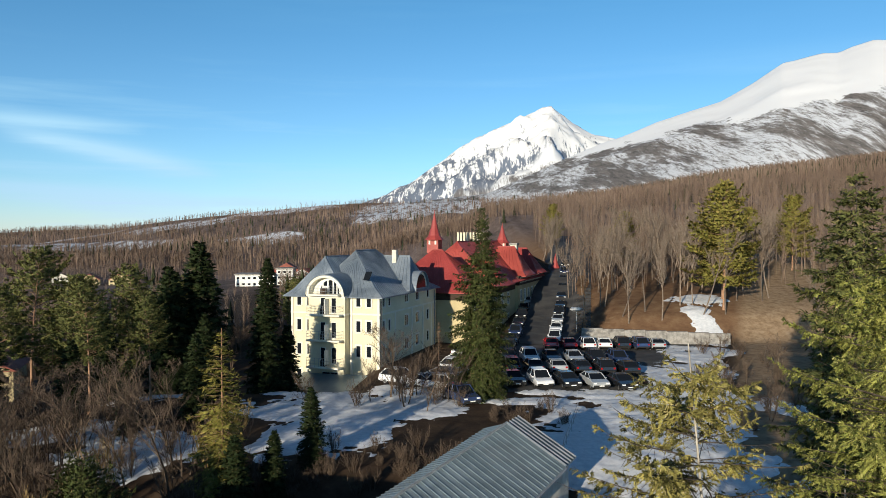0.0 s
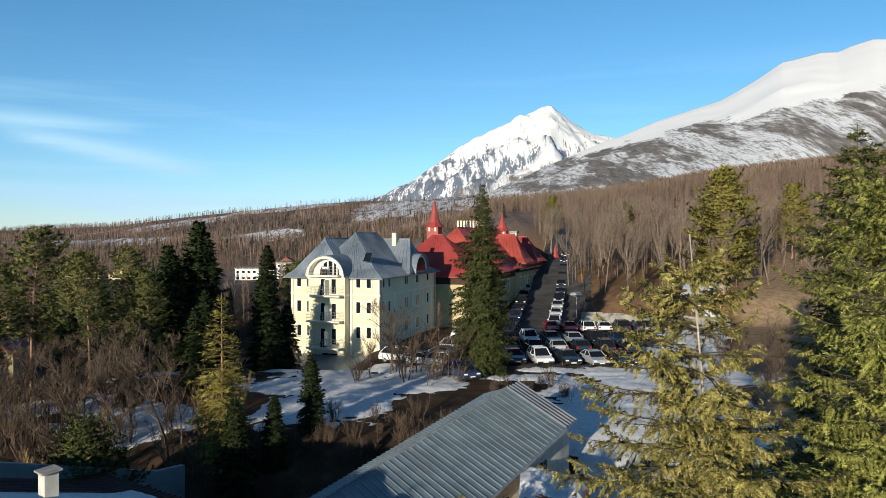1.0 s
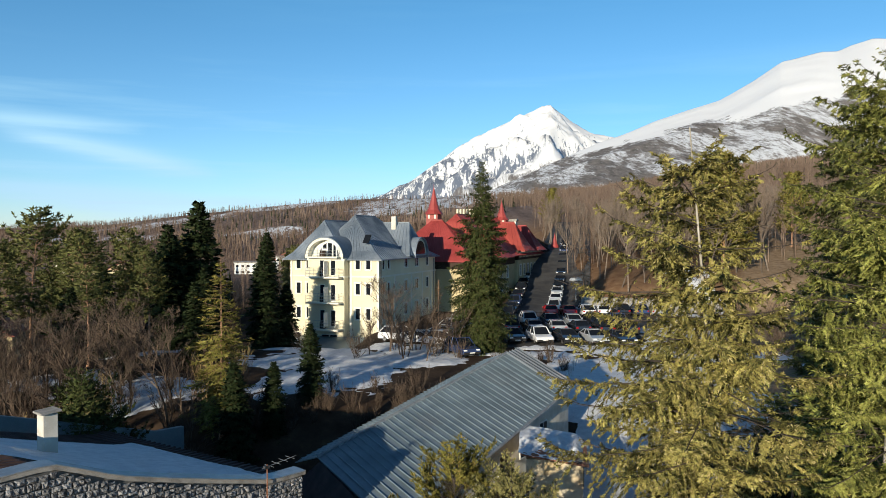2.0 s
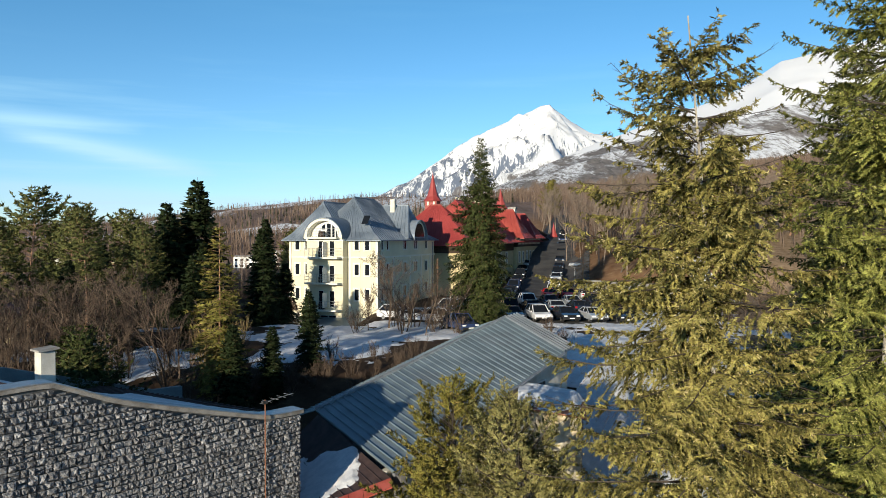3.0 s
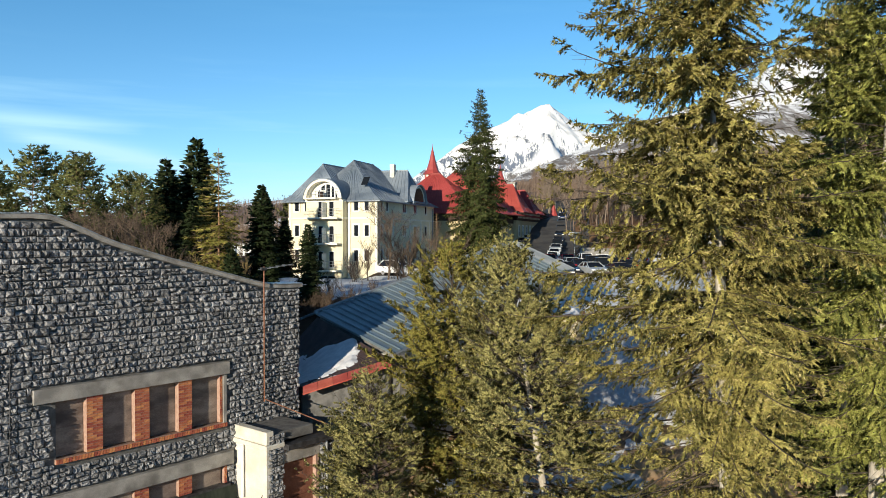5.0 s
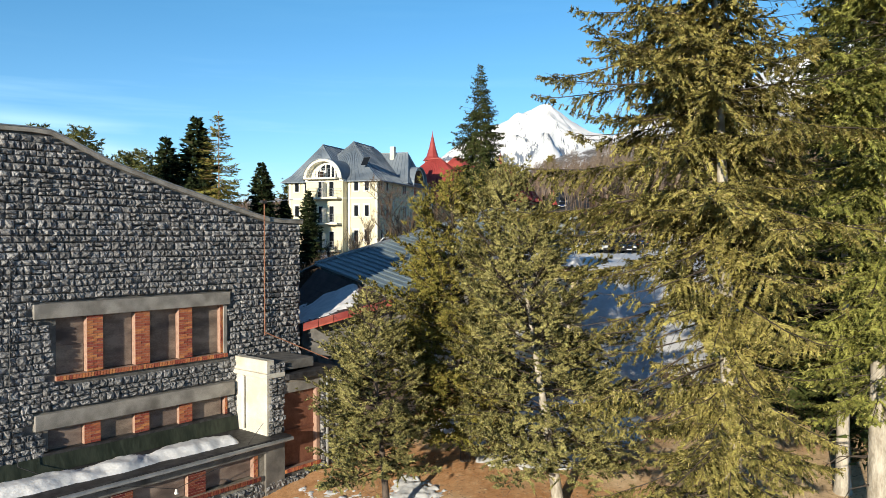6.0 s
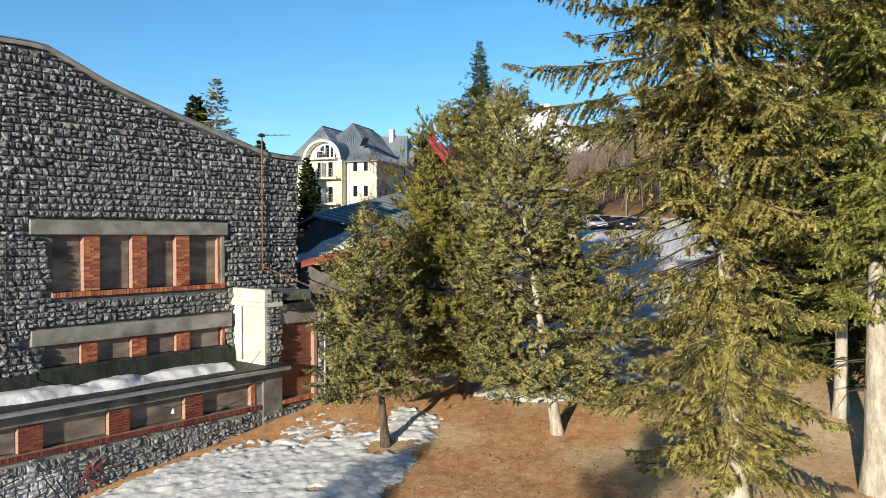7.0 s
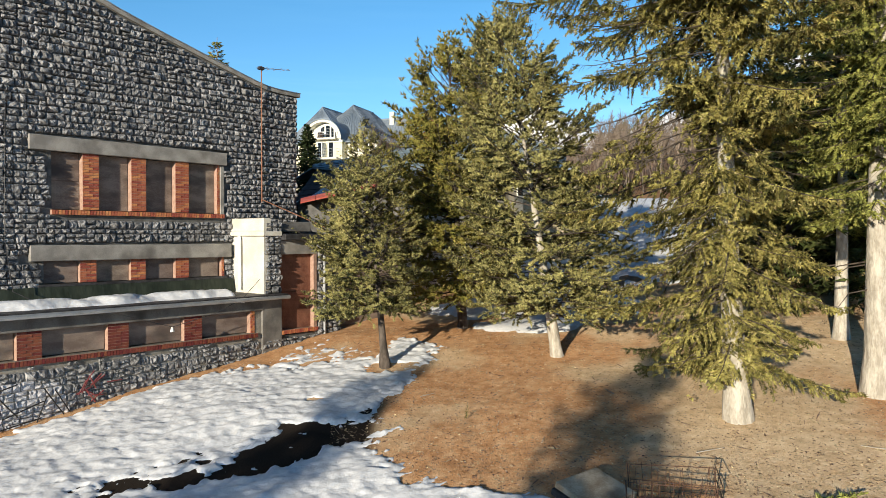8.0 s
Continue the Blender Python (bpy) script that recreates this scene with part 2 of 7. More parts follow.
def fbm(x, y, size, octaves=4, gain=0.5):
    """Noise about 0, between -1 and 1, with features of that size in metres."""
    x, y = np.asarray(x, float), np.asarray(y, float)
    s, a, tot = 0.0, 1.0, 0.0
    for k in range(octaves):
        f = 2.0 ** k / size
        s = s + a * (vnoise(x * f + 17.3 * k + 100, y * f + 9.1 * k + 100) * 2 - 1)
        tot += a
        a *= gain
    return s / tot


def ridged(x, y, size, octaves=5):
    x, y = np.asarray(x, float), np.asarray(y, float)
    s, a, tot = 0.0, 1.0, 0.0
    for k in range(octaves):
        f = 2.0 ** k / size
        s = s + a * (1 - np.abs(vnoise(x * f + 31.7 * k + 60, y * f + 5.3 * k + 60) * 2 - 1) * 2)
        tot += a
        a *= 0.5
    return s / tot


def ss(a, b, v):
    t = np.clip((np.asarray(v, float) - a) / (b - a), 0, 1)
    return t * t * (3 - 2 * t)


def mesh_np(name, verts, faces, material, smooth=False):
    """A mesh from arrays: verts (n, 3); faces (m, 3) or (m, 4)."""
    verts, faces = np.asarray(verts, np.float32), np.asarray(faces, np.int32)
    me = bpy.data.meshes.new(name)
    k = faces.shape[1]
    me.vertices.add(len(verts))
    me.vertices.foreach_set("co", verts.ravel())
    me.loops.add(faces.size)
    me.loops.foreach_set("vertex_index", faces.ravel())
    me.polygons.add(len(faces))
    me.polygons.foreach_set("loop_start", np.arange(0, faces.size, k, dtype=np.int32))
    me.polygons.foreach_set("use_smooth", np.full(len(faces), smooth))
    me.update(calc_edges=True)
    if material:
        me.materials.append(material)
    return me


def grid_faces(r, c):
    i = np.arange(r - 1)[:, None] * c + np.arange(c - 1)[None]
    return np.stack([i, i + 1, i + c + 1, i + c], -1).reshape(-1, 4)


WELDED = {"wall", "coping", "flashing", "gable_roof", "dormer_roof", "arch_frame", "roof", "roof_slope"}


def part(name, data, material=None, parent=None, label="", at=None):
    """One mesh object from a bmesh or a mesh, under a thing or a part."""
    if isinstance(data, bmesh.types.BMesh):
        me = bpy.data.meshes.new(name)
        if name in WELDED:
            bmesh.ops.remove_doubles(data, verts=data.verts, dist=0.002)
        bmesh.ops.recalc_face_normals(data, faces=data.faces)
        data.to_mesh(me)
        data.free()
    else:
        me = data
    if material and not me.materials:
        me.materials.append(material)
    ob = new(name, me)
    if parent:
        ob.parent = parent
    if at is not None:
        ob.matrix_basis = at
    if label:
        tagged(ob, label)
    return ob


def thing(name, m, label, category, group="", kind=""):
    ob = new(name)
    ob.empty_display_size = 0.2
    ob.matrix_basis = m
    return tagged(ob, label, category, group, kind)


def box(x0, x1, y0, y1, z0, z1, bevel=0.0, bm=None):
    bm = bm or bmesh.new()
    r = bmesh.ops.create_cube(bm, size=1, matrix=Matrix.Translation(((x0 + x1) / 2, (y0 + y1) / 2, (z0 + z1) / 2)) @ Matrix.Diagonal((x1 - x0, y1 - y0, z1 - z0, 1)))
    if bevel:
        es = list({e for v in r["verts"] for e in v.link_edges})
        bmesh.ops.bevel(bm, geom=es, offset=bevel, segments=1, affect="EDGES")
    return bm


def prism(pts, y0, y1, bm=None):
    """A slab with the outline pts in x and z, from y0 to y1."""
    bm = bm or bmesh.new()
    a = [bm.verts.new((x, y0, z)) for x, z in pts]
    b = [bm.verts.new((x, y1, z)) for x, z in pts]
    n = len(pts)
    bm.faces.new(a)
    bm.faces.new(b[::-1])
    for i in range(n):
        bm.faces.new((a[i], b[i], b[(i + 1) % n], a[(i + 1) % n]))
    return bm


def slab(quad, thick, bm=None):
    """A sheet over the quad (4 points, or 3), thickened downwards."""
    bm = bm or bmesh.new()
    a = [bm.verts.new(p) for p in quad]
    b = [bm.verts.new((p[0], p[1], p[2] - thick)) for p in quad]
    n = len(quad)
    bm.faces.new(a)
    bm.faces.new(b[::-1])
    for i in range(n):
        bm.faces.new((a[i], b[i], b[(i + 1) % n], a[(i + 1) % n]))
    return bm


def tube(p, q, r0, r1=None, sides=8, bm=None):
    bm = bm or bmesh.new()
    p, q = Vector(p), Vector(q)
    r1 = r0 if r1 is None else r1
    m = Matrix.Translation((p + q) / 2) @ (q - p).to_track_quat("Z", "Y").to_matrix().to_4x4()
    bmesh.ops.create_cone(bm, cap_ends=True, segments=sides, radius1=r0, radius2=r1, depth=(q - p).length, matrix=m)
    return bm


# ---- the lie of the land ----
FPX = 1305.0
SKY1 = [(-900, 414), (0, 411), (100, 406), (200, 403), (300, 390), (450, 374), (560, 363), (650, 358), (760, 357), (860, 357), (960, 352), (1060, 345), (1130, 335), (1250, 312), (1400, 296), (1568, 278), (2400, 240)]
SKY3 = [(-900, 440), (500, 430), (640, 372), (760, 356), (860, 344), (960, 300), (1010, 277), (1060, 256), (1100, 242), (1160, 216), (1270, 181), (1330, 148), (1380, 114), (1400, 110), (1450, 97), (1478, 96), (1500, 86), (1540, 73), (1568, 73), (1800, 60), (2400, 150)]
SKY2 = [(-900, 440), (560, 420), (600, 372), (673, 347), (724, 322), (775, 289), (833, 249), (892, 221), (921, 208), (945, 201), (970, 187), (985, 200), (1010, 219), (1040, 235), (1071, 244), (1130, 262), (1250, 330), (2400, 420)]


def sky_of(table, u, depth):
    px = 784 + FPX * u
    t = np.array(table, float)
    return 22 + depth * (421 - np.interp(px, t[:, 0], t[:, 1])) / FPX


def ground_z(x, y, fine=True):
    x, y = np.asarray(x, float), np.asarray(y, float)
    x, y = np.broadcast_arrays(x, y)
    near = 0.57 + 0.05 * (np.clip(x, -30, 40) - 3.4) + 0.13 * (np.clip(y, -40, 25) - 21.6)
    plat = 6.6 + 0.012 * (np.clip(y, 40, 200) - 52) - 4.5 * ss(-18, -75, x) * ss(40, 60, y) - 2.7 * ss(-6.5, -13, x) * ss(71, 80, y) * ss(125, 112, y)
    t = ss(24, 53, y)
    z = near * (1 - t) + plat * t
    z = z - 3.2 * np.exp(-((y - 41 - 0.12 * x) / 5.0) ** 2) * ss(0, -7, x) * ss(-60, -25, x)
    u = x / np.maximum(y, 5)
    # forested slopes behind
    y0 = np.where(u > 0.1, 105 + 0 * u, 105 + 300 * ss(0.1, -0.15, u))
    rise = np.clip((y - y0) / (900 - y0), 0, 1)
    crest = sky_of(SKY1, u, 900) - 1
    h1 = crest - np.where(u > 0.05, 8.4, plat)
    bank = ss(20, 27, x) * ss(102.6, 112, y) * 3.0
    z = z + bank + h1 * np.where(u > 0.05, rise ** 0.95, rise ** 1.15)
    past = ss(900, 1500, y)
    z = z - past * (0.55 * np.maximum(crest, 0) + 15)
    # the long ridge and the peak behind
    r3 = np.clip((y - 1400) / 1600, 0, 1)
    top3 = sky_of(SKY3, u, 3000)
    gul = ridged(x, y, 520, 5)
    z3 = top3 * r3 ** 0.8 + (gul - 0.1) * 38 * r3 * (1 - 0.85 * r3)
    z3 = np.where(y > 3000, top3 - (y - 3000) * 0.75, z3)
    d2 = np.abs(y - 4400)
    top2 = sky_of(SKY2, u, 4400)
    rough = ridged(x + 0.3 * y, y, 430, 6)
    z2 = top2 - d2 * (0.42 + 0.0 * u) * (1 - 0.25 * rough) + rough * 80 * ss(0, 300, d2) + fbm(x, y, 90, 4) * 16
    far = np.maximum(np.where(y > 1400, z3, -400), np.where(y > 3000, z2, -400))
    z = np.maximum(z, np.where(y > 1450, far, -400))
    if fine:
        z = z + 0.10 * fbm(x, y, 3.0, 4) * ss(6, 10, y) + fbm(x, y, 18, 3) * 0.25 * ss(24, 34, y) * (1 - 0.8 * ss(70, 80, y) * ss(104, 102, y)) + fbm(x, y, 120, 4) * 5 * ss(160, 400, y) * ss(900, 700, y)
    return z


def gz(x, y):
    return float(ground_z(x, y))


ys = np.concatenate([[-4900, -2500, -1200, -600, -300, -150, -80, -40, -20, -8], np.arange(0, 32, 0.4), np.arange(32, 110, 1.0), np.arange(110, 300, 5), np.arange(300, 1000, 14), np.arange(1000, 1450, 45), np.arange(1450, 3060, 22), np.arange(3060, 3800, 60), np.arange(3800, 4600, 14), np.arange(4600, 4990, 90)])
us = np.arange(-0.72, 0.721, 0.006)
side = 0.72 * 1.35 ** np.arange(1, 14)
us = np.concatenate([-side[::-1], us, side])
wid = np.where(ys > 0, ys + 12, 12 + 0.5 * np.abs(ys))
GX, GY = us[None] * wid[:, None], np.repeat(ys[:, None], len(us), 1)
GZ = ground_z(GX, GY)


# snowy clearings in the woods: x, y, half widths
CLEARINGS = [(15, 780, 115, 150), (95, 850, 60, 60), (-284, 800, 60, 70), (-180, 880, 70, 40), (-292, 600, 70, 50), (-362, 600, 9, 260), (-150, 620, 40, 25), (-60, 700, 25, 40)]


# soil of needles, grass and forest floor near, brown woods, rock and snow far
def ground_material():
    m = bpy.data.materials.new("ground_cover")
    m.use_nodes = True
    n, l = m.node_tree.nodes, m.node_tree.links
    b = n["Principled BSDF"]
    b.inputs["Roughness"].default_value, b.inputs["Specular IOR Level"].default_value = 0.95, 0.1
    tcx = n.new("ShaderNodeTexCoord")
    sp = n.new("ShaderNodeSeparateXYZ")
    l.new(tcx.outputs["Object"], sp.inputs[0])

    def nz(scale, detail=6, rough=0.55, stretch=None):
        t = n.new("ShaderNodeTexNoise")
        t.inputs["Scale"].default_value, t.inputs["Detail"].default_value, t.inputs["Roughness"].default_value = scale, detail, rough
        if stretch:
            mpx = n.new("ShaderNodeMapping")
            mpx.inputs["Scale"].default_value = stretch
            l.new(tcx.outputs["Object"], mpx.inputs[0])
            l.new(mpx.outputs[0], t.inputs["Vector"])
        else:
            l.new(tcx.outputs["Object"], t.inputs["Vector"])
        return t.outputs["Fac"]

    def ramp(src, stops):
        r = n.new("ShaderNodeValToRGB")
        el = r.color_ramp.elements
        while len(el) < len(stops):
            el.new(0.5)
        for e, (p, c) in zip(el, stops):
            e.position, e.color = p, (*c, 1) if isinstance(c, tuple) else (c, c, c, 1)
        l.new(src, r.inputs[0])
        return r.outputs[0]

    def op(kind, a, c):
        t = n.new("ShaderNodeMath")
        t.operation = kind
        for i, v in enumerate((a, c)):
            if isinstance(v, (int, float)):
                t.inputs[i].default_value = v
            else:
                l.new(v, t.inputs[i])
        return t.outputs[0]

    def step(src, a, c):
        t = n.new("ShaderNodeMapRange")
        t.interpolation_type = "SMOOTHSTEP"
        t.inputs["From Min"].default_value, t.inputs["From Max"].default_value = a, c
        l.new(src, t.inputs["Value"])
        return t.outputs[0]

    def mixc(f, a, c):
        t = n.new("ShaderNodeMix")
        t.data_type = "RGBA"
        l.new(f, t.inputs["Factor"])
        l.new(a, t.inputs["A"])
        if isinstance(c, tuple):
            t.inputs["B"].default_value = (*c, 1)
        else:
            l.new(c, t.inputs["B"])
        return t.outputs["Result"]

    X, Y, Z = sp.outputs
    needles = ramp(nz(2.6, 10, 0.78), [(0.30, (0.34, 0.155, 0.065)), (0.5, (0.60, 0.33, 0.16)), (0.70, (0.78, 0.53, 0.32))])
    grit = nz(26, 4, 0.7)
    needles = mixc(step(grit, 0.56, 0.68), needles, (0.46, 0.33, 0.20))
    needles = mixc(step(nz(30, 5, 0.8), 0.60, 0.66), needles, (0.07, 0.04, 0.022))
    olive = mixc(step(op("ADD", nz(0.22, 5), op("MULTIPLY", step(X, 1.5, 7.0), 0.14)), 0.5, 0.64), needles, ramp(nz(3.1, 9, 0.75), [(0.3, (0.46, 0.32, 0.18)), (0.5, (0.68, 0.50, 0.31)), (0.7, (0.82, 0.66, 0.44))]))
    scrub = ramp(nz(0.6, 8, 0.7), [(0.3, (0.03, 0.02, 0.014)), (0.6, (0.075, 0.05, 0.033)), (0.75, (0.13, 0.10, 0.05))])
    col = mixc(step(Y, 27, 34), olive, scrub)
    leafy = ramp(nz(0.5, 8, 0.7), [(0.3, (0.13, 0.07, 0.04)), (0.55, (0.21, 0.125, 0.07)), (0.75, (0.28, 0.19, 0.11))])
    col = mixc(op("MULTIPLY", step(Y, 100, 108), step(X, 15, 22)), col, leafy)
    dry = ramp(nz(1.1, 8, 0.7), [(0.3, (0.16, 0.10, 0.06)), (0.5, (0.30, 0.21, 0.13)), (0.72, (0.40, 0.30, 0.20))])
    col = mixc(op("MULTIPLY", step(Y, 34, 42), step(op("SUBTRACT", X, op("MULTIPLY", Y, 0.40)), -1.5, 1.5)), col, dry)
    # wet black soil where the snow has just gone
    wet = op("ADD", op("ABSOLUTE", op("SUBTRACT", op("MULTIPLY", op("SUBTRACT", Y, 15.5), 0.877), op("MULTIPLY", op("ADD", X, 4.0), 0.482)), 0.0), op("MULTIPLY", nz(1.7, 4), 0.6))
    wet = op("MULTIPLY", op("SUBTRACT", 1.0, step(wet, 1.5, 1.9)), op("MULTIPLY", step(X, -8.0, -7.0), op("SUBTRACT", 1.0, step(X, -1.7, -1.2))))
    col = mixc(wet, col, (0.028, 0.021, 0.016))
    # woods: fine dark trunks over litter, with snow in the clearings
    woods = ramp(nz(0.12, 9, 0.82, (1, 0.14, 0.6)), [(0.34, (0.075, 0.055, 0.047)), (0.5, (0.18, 0.13, 0.108)), (0.66, (0.29, 0.22, 0.19))])
    wob = op("MULTIPLY", op("SUBTRACT", nz(0.022, 7, 0.75, (1, 0.3, 1)), 0.5), 3.4)
    clear = None
    for cx, cy, rx, ry in CLEARINGS:
        dx, dy = op("DIVIDE", op("SUBTRACT", X, cx), rx), op("DIVIDE", op("SUBTRACT", Y, cy), ry)
        d = op("SUBTRACT", 1.0, op("ADD", op("MULTIPLY", dx, dx), op("MULTIPLY", dy, dy)))
        clear = d if clear is None else op("MAXIMUM", clear, d)
    clear = step(op("ADD", clear, wob), -0.1, 0.35)
    clear = op("MULTIPLY", clear, step(nz(0.13, 6, 0.85, (1, 0.18, 1)), 0.42, 0.54))
    woods = mixc(clear, woods, (0.72, 0.75, 0.8))
    col = mixc(step(Y, 180, 300), col, woods)
    # high ridge: dark forest below the tree line, broken by snow; white above
    hf = ramp(nz(0.07, 8, 0.9, (1, 0.16, 0.15)), [(0.36, (0.07, 0.067, 0.068)), (0.62, (0.27, 0.245, 0.23))])
    hs = step(nz(0.0085, 9, 0.76, (1, 0.17, 0.15)), 0.44, 0.53)
    hs = op("MULTIPLY", hs, step(nz(0.08, 5, 0.9, (1, 0.16, 0.15)), 0.38, 0.54))
    hf = mixc(hs, hf, (0.74, 0.76, 0.8))
    line = op("ADD", Z, op("MULTIPLY", op("SUBTRACT", nz(0.0055, 9, 0.72, (1, 0.5, 0.4)), 0.5), 300.0))
    line = op("SUBTRACT", line, op("MULTIPLY", X, 0.16))
    hf = mixc(step(line, 236, 252), hf, (0.9, 0.91, 0.93))
    col = mixc(step(Y, 1250, 1450), col, hf)
    # the peak: bare white with rock ribs, rocks denser low down
    rk = nz(0.022, 10, 0.78, (1.5, 0.35, 0.28))
    low = step(Z, 660, 250)
    pk = mixc(step(op("ADD", rk, op("MULTIPLY", low, 0.17)), 0.60, 0.645), ramp(rk, [(0, 0.9), (1, 0.9)]), (0.15, 0.18, 0.24))
    col = mixc(step(Y, 3200, 3300), col, pk)
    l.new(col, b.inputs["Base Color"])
    bp = n.new("ShaderNodeBump")
    bp.inputs["Strength"].default_value, bp.inputs["Distance"].default_value = 0.6, 0.03
    l.new(grit, bp.inputs["Height"])
    l.new(bp.outputs[0], b.inputs["Normal"])
    return m


M_GROUND = ground_material()
ground = part("ground", mesh_np("ground", np.stack([GX, GY, GZ], -1).reshape(-1, 3), grid_faces(len(ys), len(us)), M_GROUND, True))
tagged(ground, "brown needle-strewn slope, woods and snowy mountains behind", "ground", kind="structure")


def snow_sheet(name, x0, x1, y0, y1, step, cover, label, lump=0.05, deep=0.16):
    """Snow that lies on the ground where cover(x, y) is above 0, thinning out to nothing at its ragged edge."""
    xs, yy = np.arange(x0, x1 + step, step), np.arange(y0, y1 + step, step)
    X, Y = np.meshgrid(xs, yy)
    c = cover(X, Y)
    h = np.clip(c, -1.0, 1.0) * deep
    h = np.where(h > 0, np.minimum(h, deep * 0.45) + (fbm(X, Y, 0.9, 4) + 0.9 * fbm(X, Y, 0.34, 4, 0.75) + 0.8 * fbm(X + 9, Y, 0.17, 2)) * lump * ss(0, 0.06, h), h * 1.6)
    v = np.stack([X, Y, ground_z(X, Y) + h + 0.004], -1)
    f = grid_faces(len(yy), len(xs))
    keep = (c.ravel()[f] > -0.75).any(1)
    f = f[keep]
    used, inv = np.unique(f, return_inverse=True)
    ob = part(name, mesh_np(name, v.reshape(-1, 3)[used], inv.reshape(-1, 4), M_SNOW, True))
    return tagged(ob, label, "snow", kind="stuff")


def wall_side(x, y):
    """Metres from the low stone wall's face, on the yard's side."""
    return (x + 5.02) * 0.771 - (y - 23.43) * 0.637


def yard_snow(x, y):
    w = wall_side(x, y)
    edge = np.interp(y, [8, 12, 12.9, 13.3, 13.6, 14, 14.6, 15.6, 16.4, 17.5, 18.6, 19.3, 21.1, 23.2, 24, 25.5], [3.9, 3.4, 2.3, 1.2, 0.3, -0.4, -1.0, -1.4, -1.0, -1.7, -1.3, -0.9, -0.6, 0.0, -1.0, -2.6])
    c = np.minimum((edge - x) * 1.3, (w + 0.10) * 3.0)
    c = np.minimum(c, 0.9) + 0.4 * fbm(x, y, 2.4, 4) + 0.95 * fbm(x, y, 0.6, 5, 0.8) + 0.75 * fbm(x, y, 0.22, 3, 0.7) + 0.06
    for cx, cy, rx, ry, k in ((-2.0, 16.4, 0.5, 0.55, 1.9), (-2.7, 16.4, 0.9, 0.75, 1.55), (-3.3, 15.8, 1.0, 0.7, 1.2), (-4.1, 15.2, 1.1, 0.75, 1.15), (-5.0, 14.7, 1.1, 0.75, 1.1), (-6.0, 14.4, 1.0, 0.7, 1.0), (-3.4, 17.0, 0.5, 0.2, 1.0), (-2.6, 24.0, 0.9, 0.5, 1.0), (-1.6, 21.2, 0.6, 0.42, 1.8), (-0.9, 18.2, 0.5, 0.45, 1.4), (-3.2, 18.6, 0.3, 0.15, 1.2)):
        c = c - k * np.exp(-((x - cx - (y - cy) * 0.5) / rx) ** 2 - ((y - cy) / ry) ** 2) * (1 + 1.5 * fbm(x + 40, y, 0.6, 4, 0.75))
    return c - 1.3 * ss(20.5, 23.2, y) * ss(-1.2, -2.0, x)


snow_sheet("yard_snow", -15, 4, 7.5, 26, 0.06, yard_snow, "thawing snow patches lying along the stone wall", 0.038, 0.12)


# ---- the shuttered stone building; its local x runs along the gable wall, local y into the house ----
WALL = pose(-10.96, 19.62, 0, 0, 0, math.degrees(math.atan2(0.771, 0.637)))
rng = random.Random(3)


def wall_top(s):
    return float(np.interp(s, [-14, -7, -2, 0.4, 1.2, 2.2, 4.0, 6.0, 7.4, 7.9, 9.1], [6.4, 9.3, 11.4, 11.47, 11.15, 10.71, 10.18, 9.64, 9.27, 9.17, 9.15]))


stone_house = thing("stone_building", WALL, "shuttered grey granite building with a sloping gable and boarded windows", "building")
# openings of the main wall: x0, x1, z0, z1
W_UP, W_LOW = (0.62, 5.86, 4.76, 6.36), (0.40, 5.95, 2.72, 3.36)


def panel_strips(bm, xs, zs, holes, y0, y1):
    for a, b in zip(xs, xs[1:]):
        for c, d in zip(zs, zs[1:]):
            if not any(h[0] - 1e-6 <= a and b <= h[1] + 1e-6 and h[2] - 1e-6 <= c and d <= h[3] + 1e-6 for h in holes):
                box(a, b, y0, y1, c, d, bm=bm)


bm = bmesh.new()
holes = [W_UP, W_LOW]
panel_strips(bm, sorted({-14, 9.08, *[v for h in holes for v in h[:2]]}), sorted({-3.0, 6.40, *[v for h in holes for v in h[2:]]}), holes, 0.06, 0.46)
outline = [(-14, 6.40)] + [(s, wall_top(s) - 0.02) for s in np.linspace(-14, 9.08, 40) if wall_top(s) > 6.45] + [(9.08, 9.13), (9.08, 6.40)]
prism(outline, 0.06, 0.46, bm)
main_wall = part("wall", bm, M_MORTAR, stone_house, "rough granite masonry wall")
bm = slab([(8.62, 0.46, 8.85), (9.08, 0.46, 8.85), (9.08, 16, 7.9), (8.62, 16, 7.9)], 9.0)
part("side_wall", bm, M_MORTAR, stone_house)
part("back_wall", box(-14, 9.08, 15.6, 15.88, -3, 7.0), M_MORTAR, stone_house)


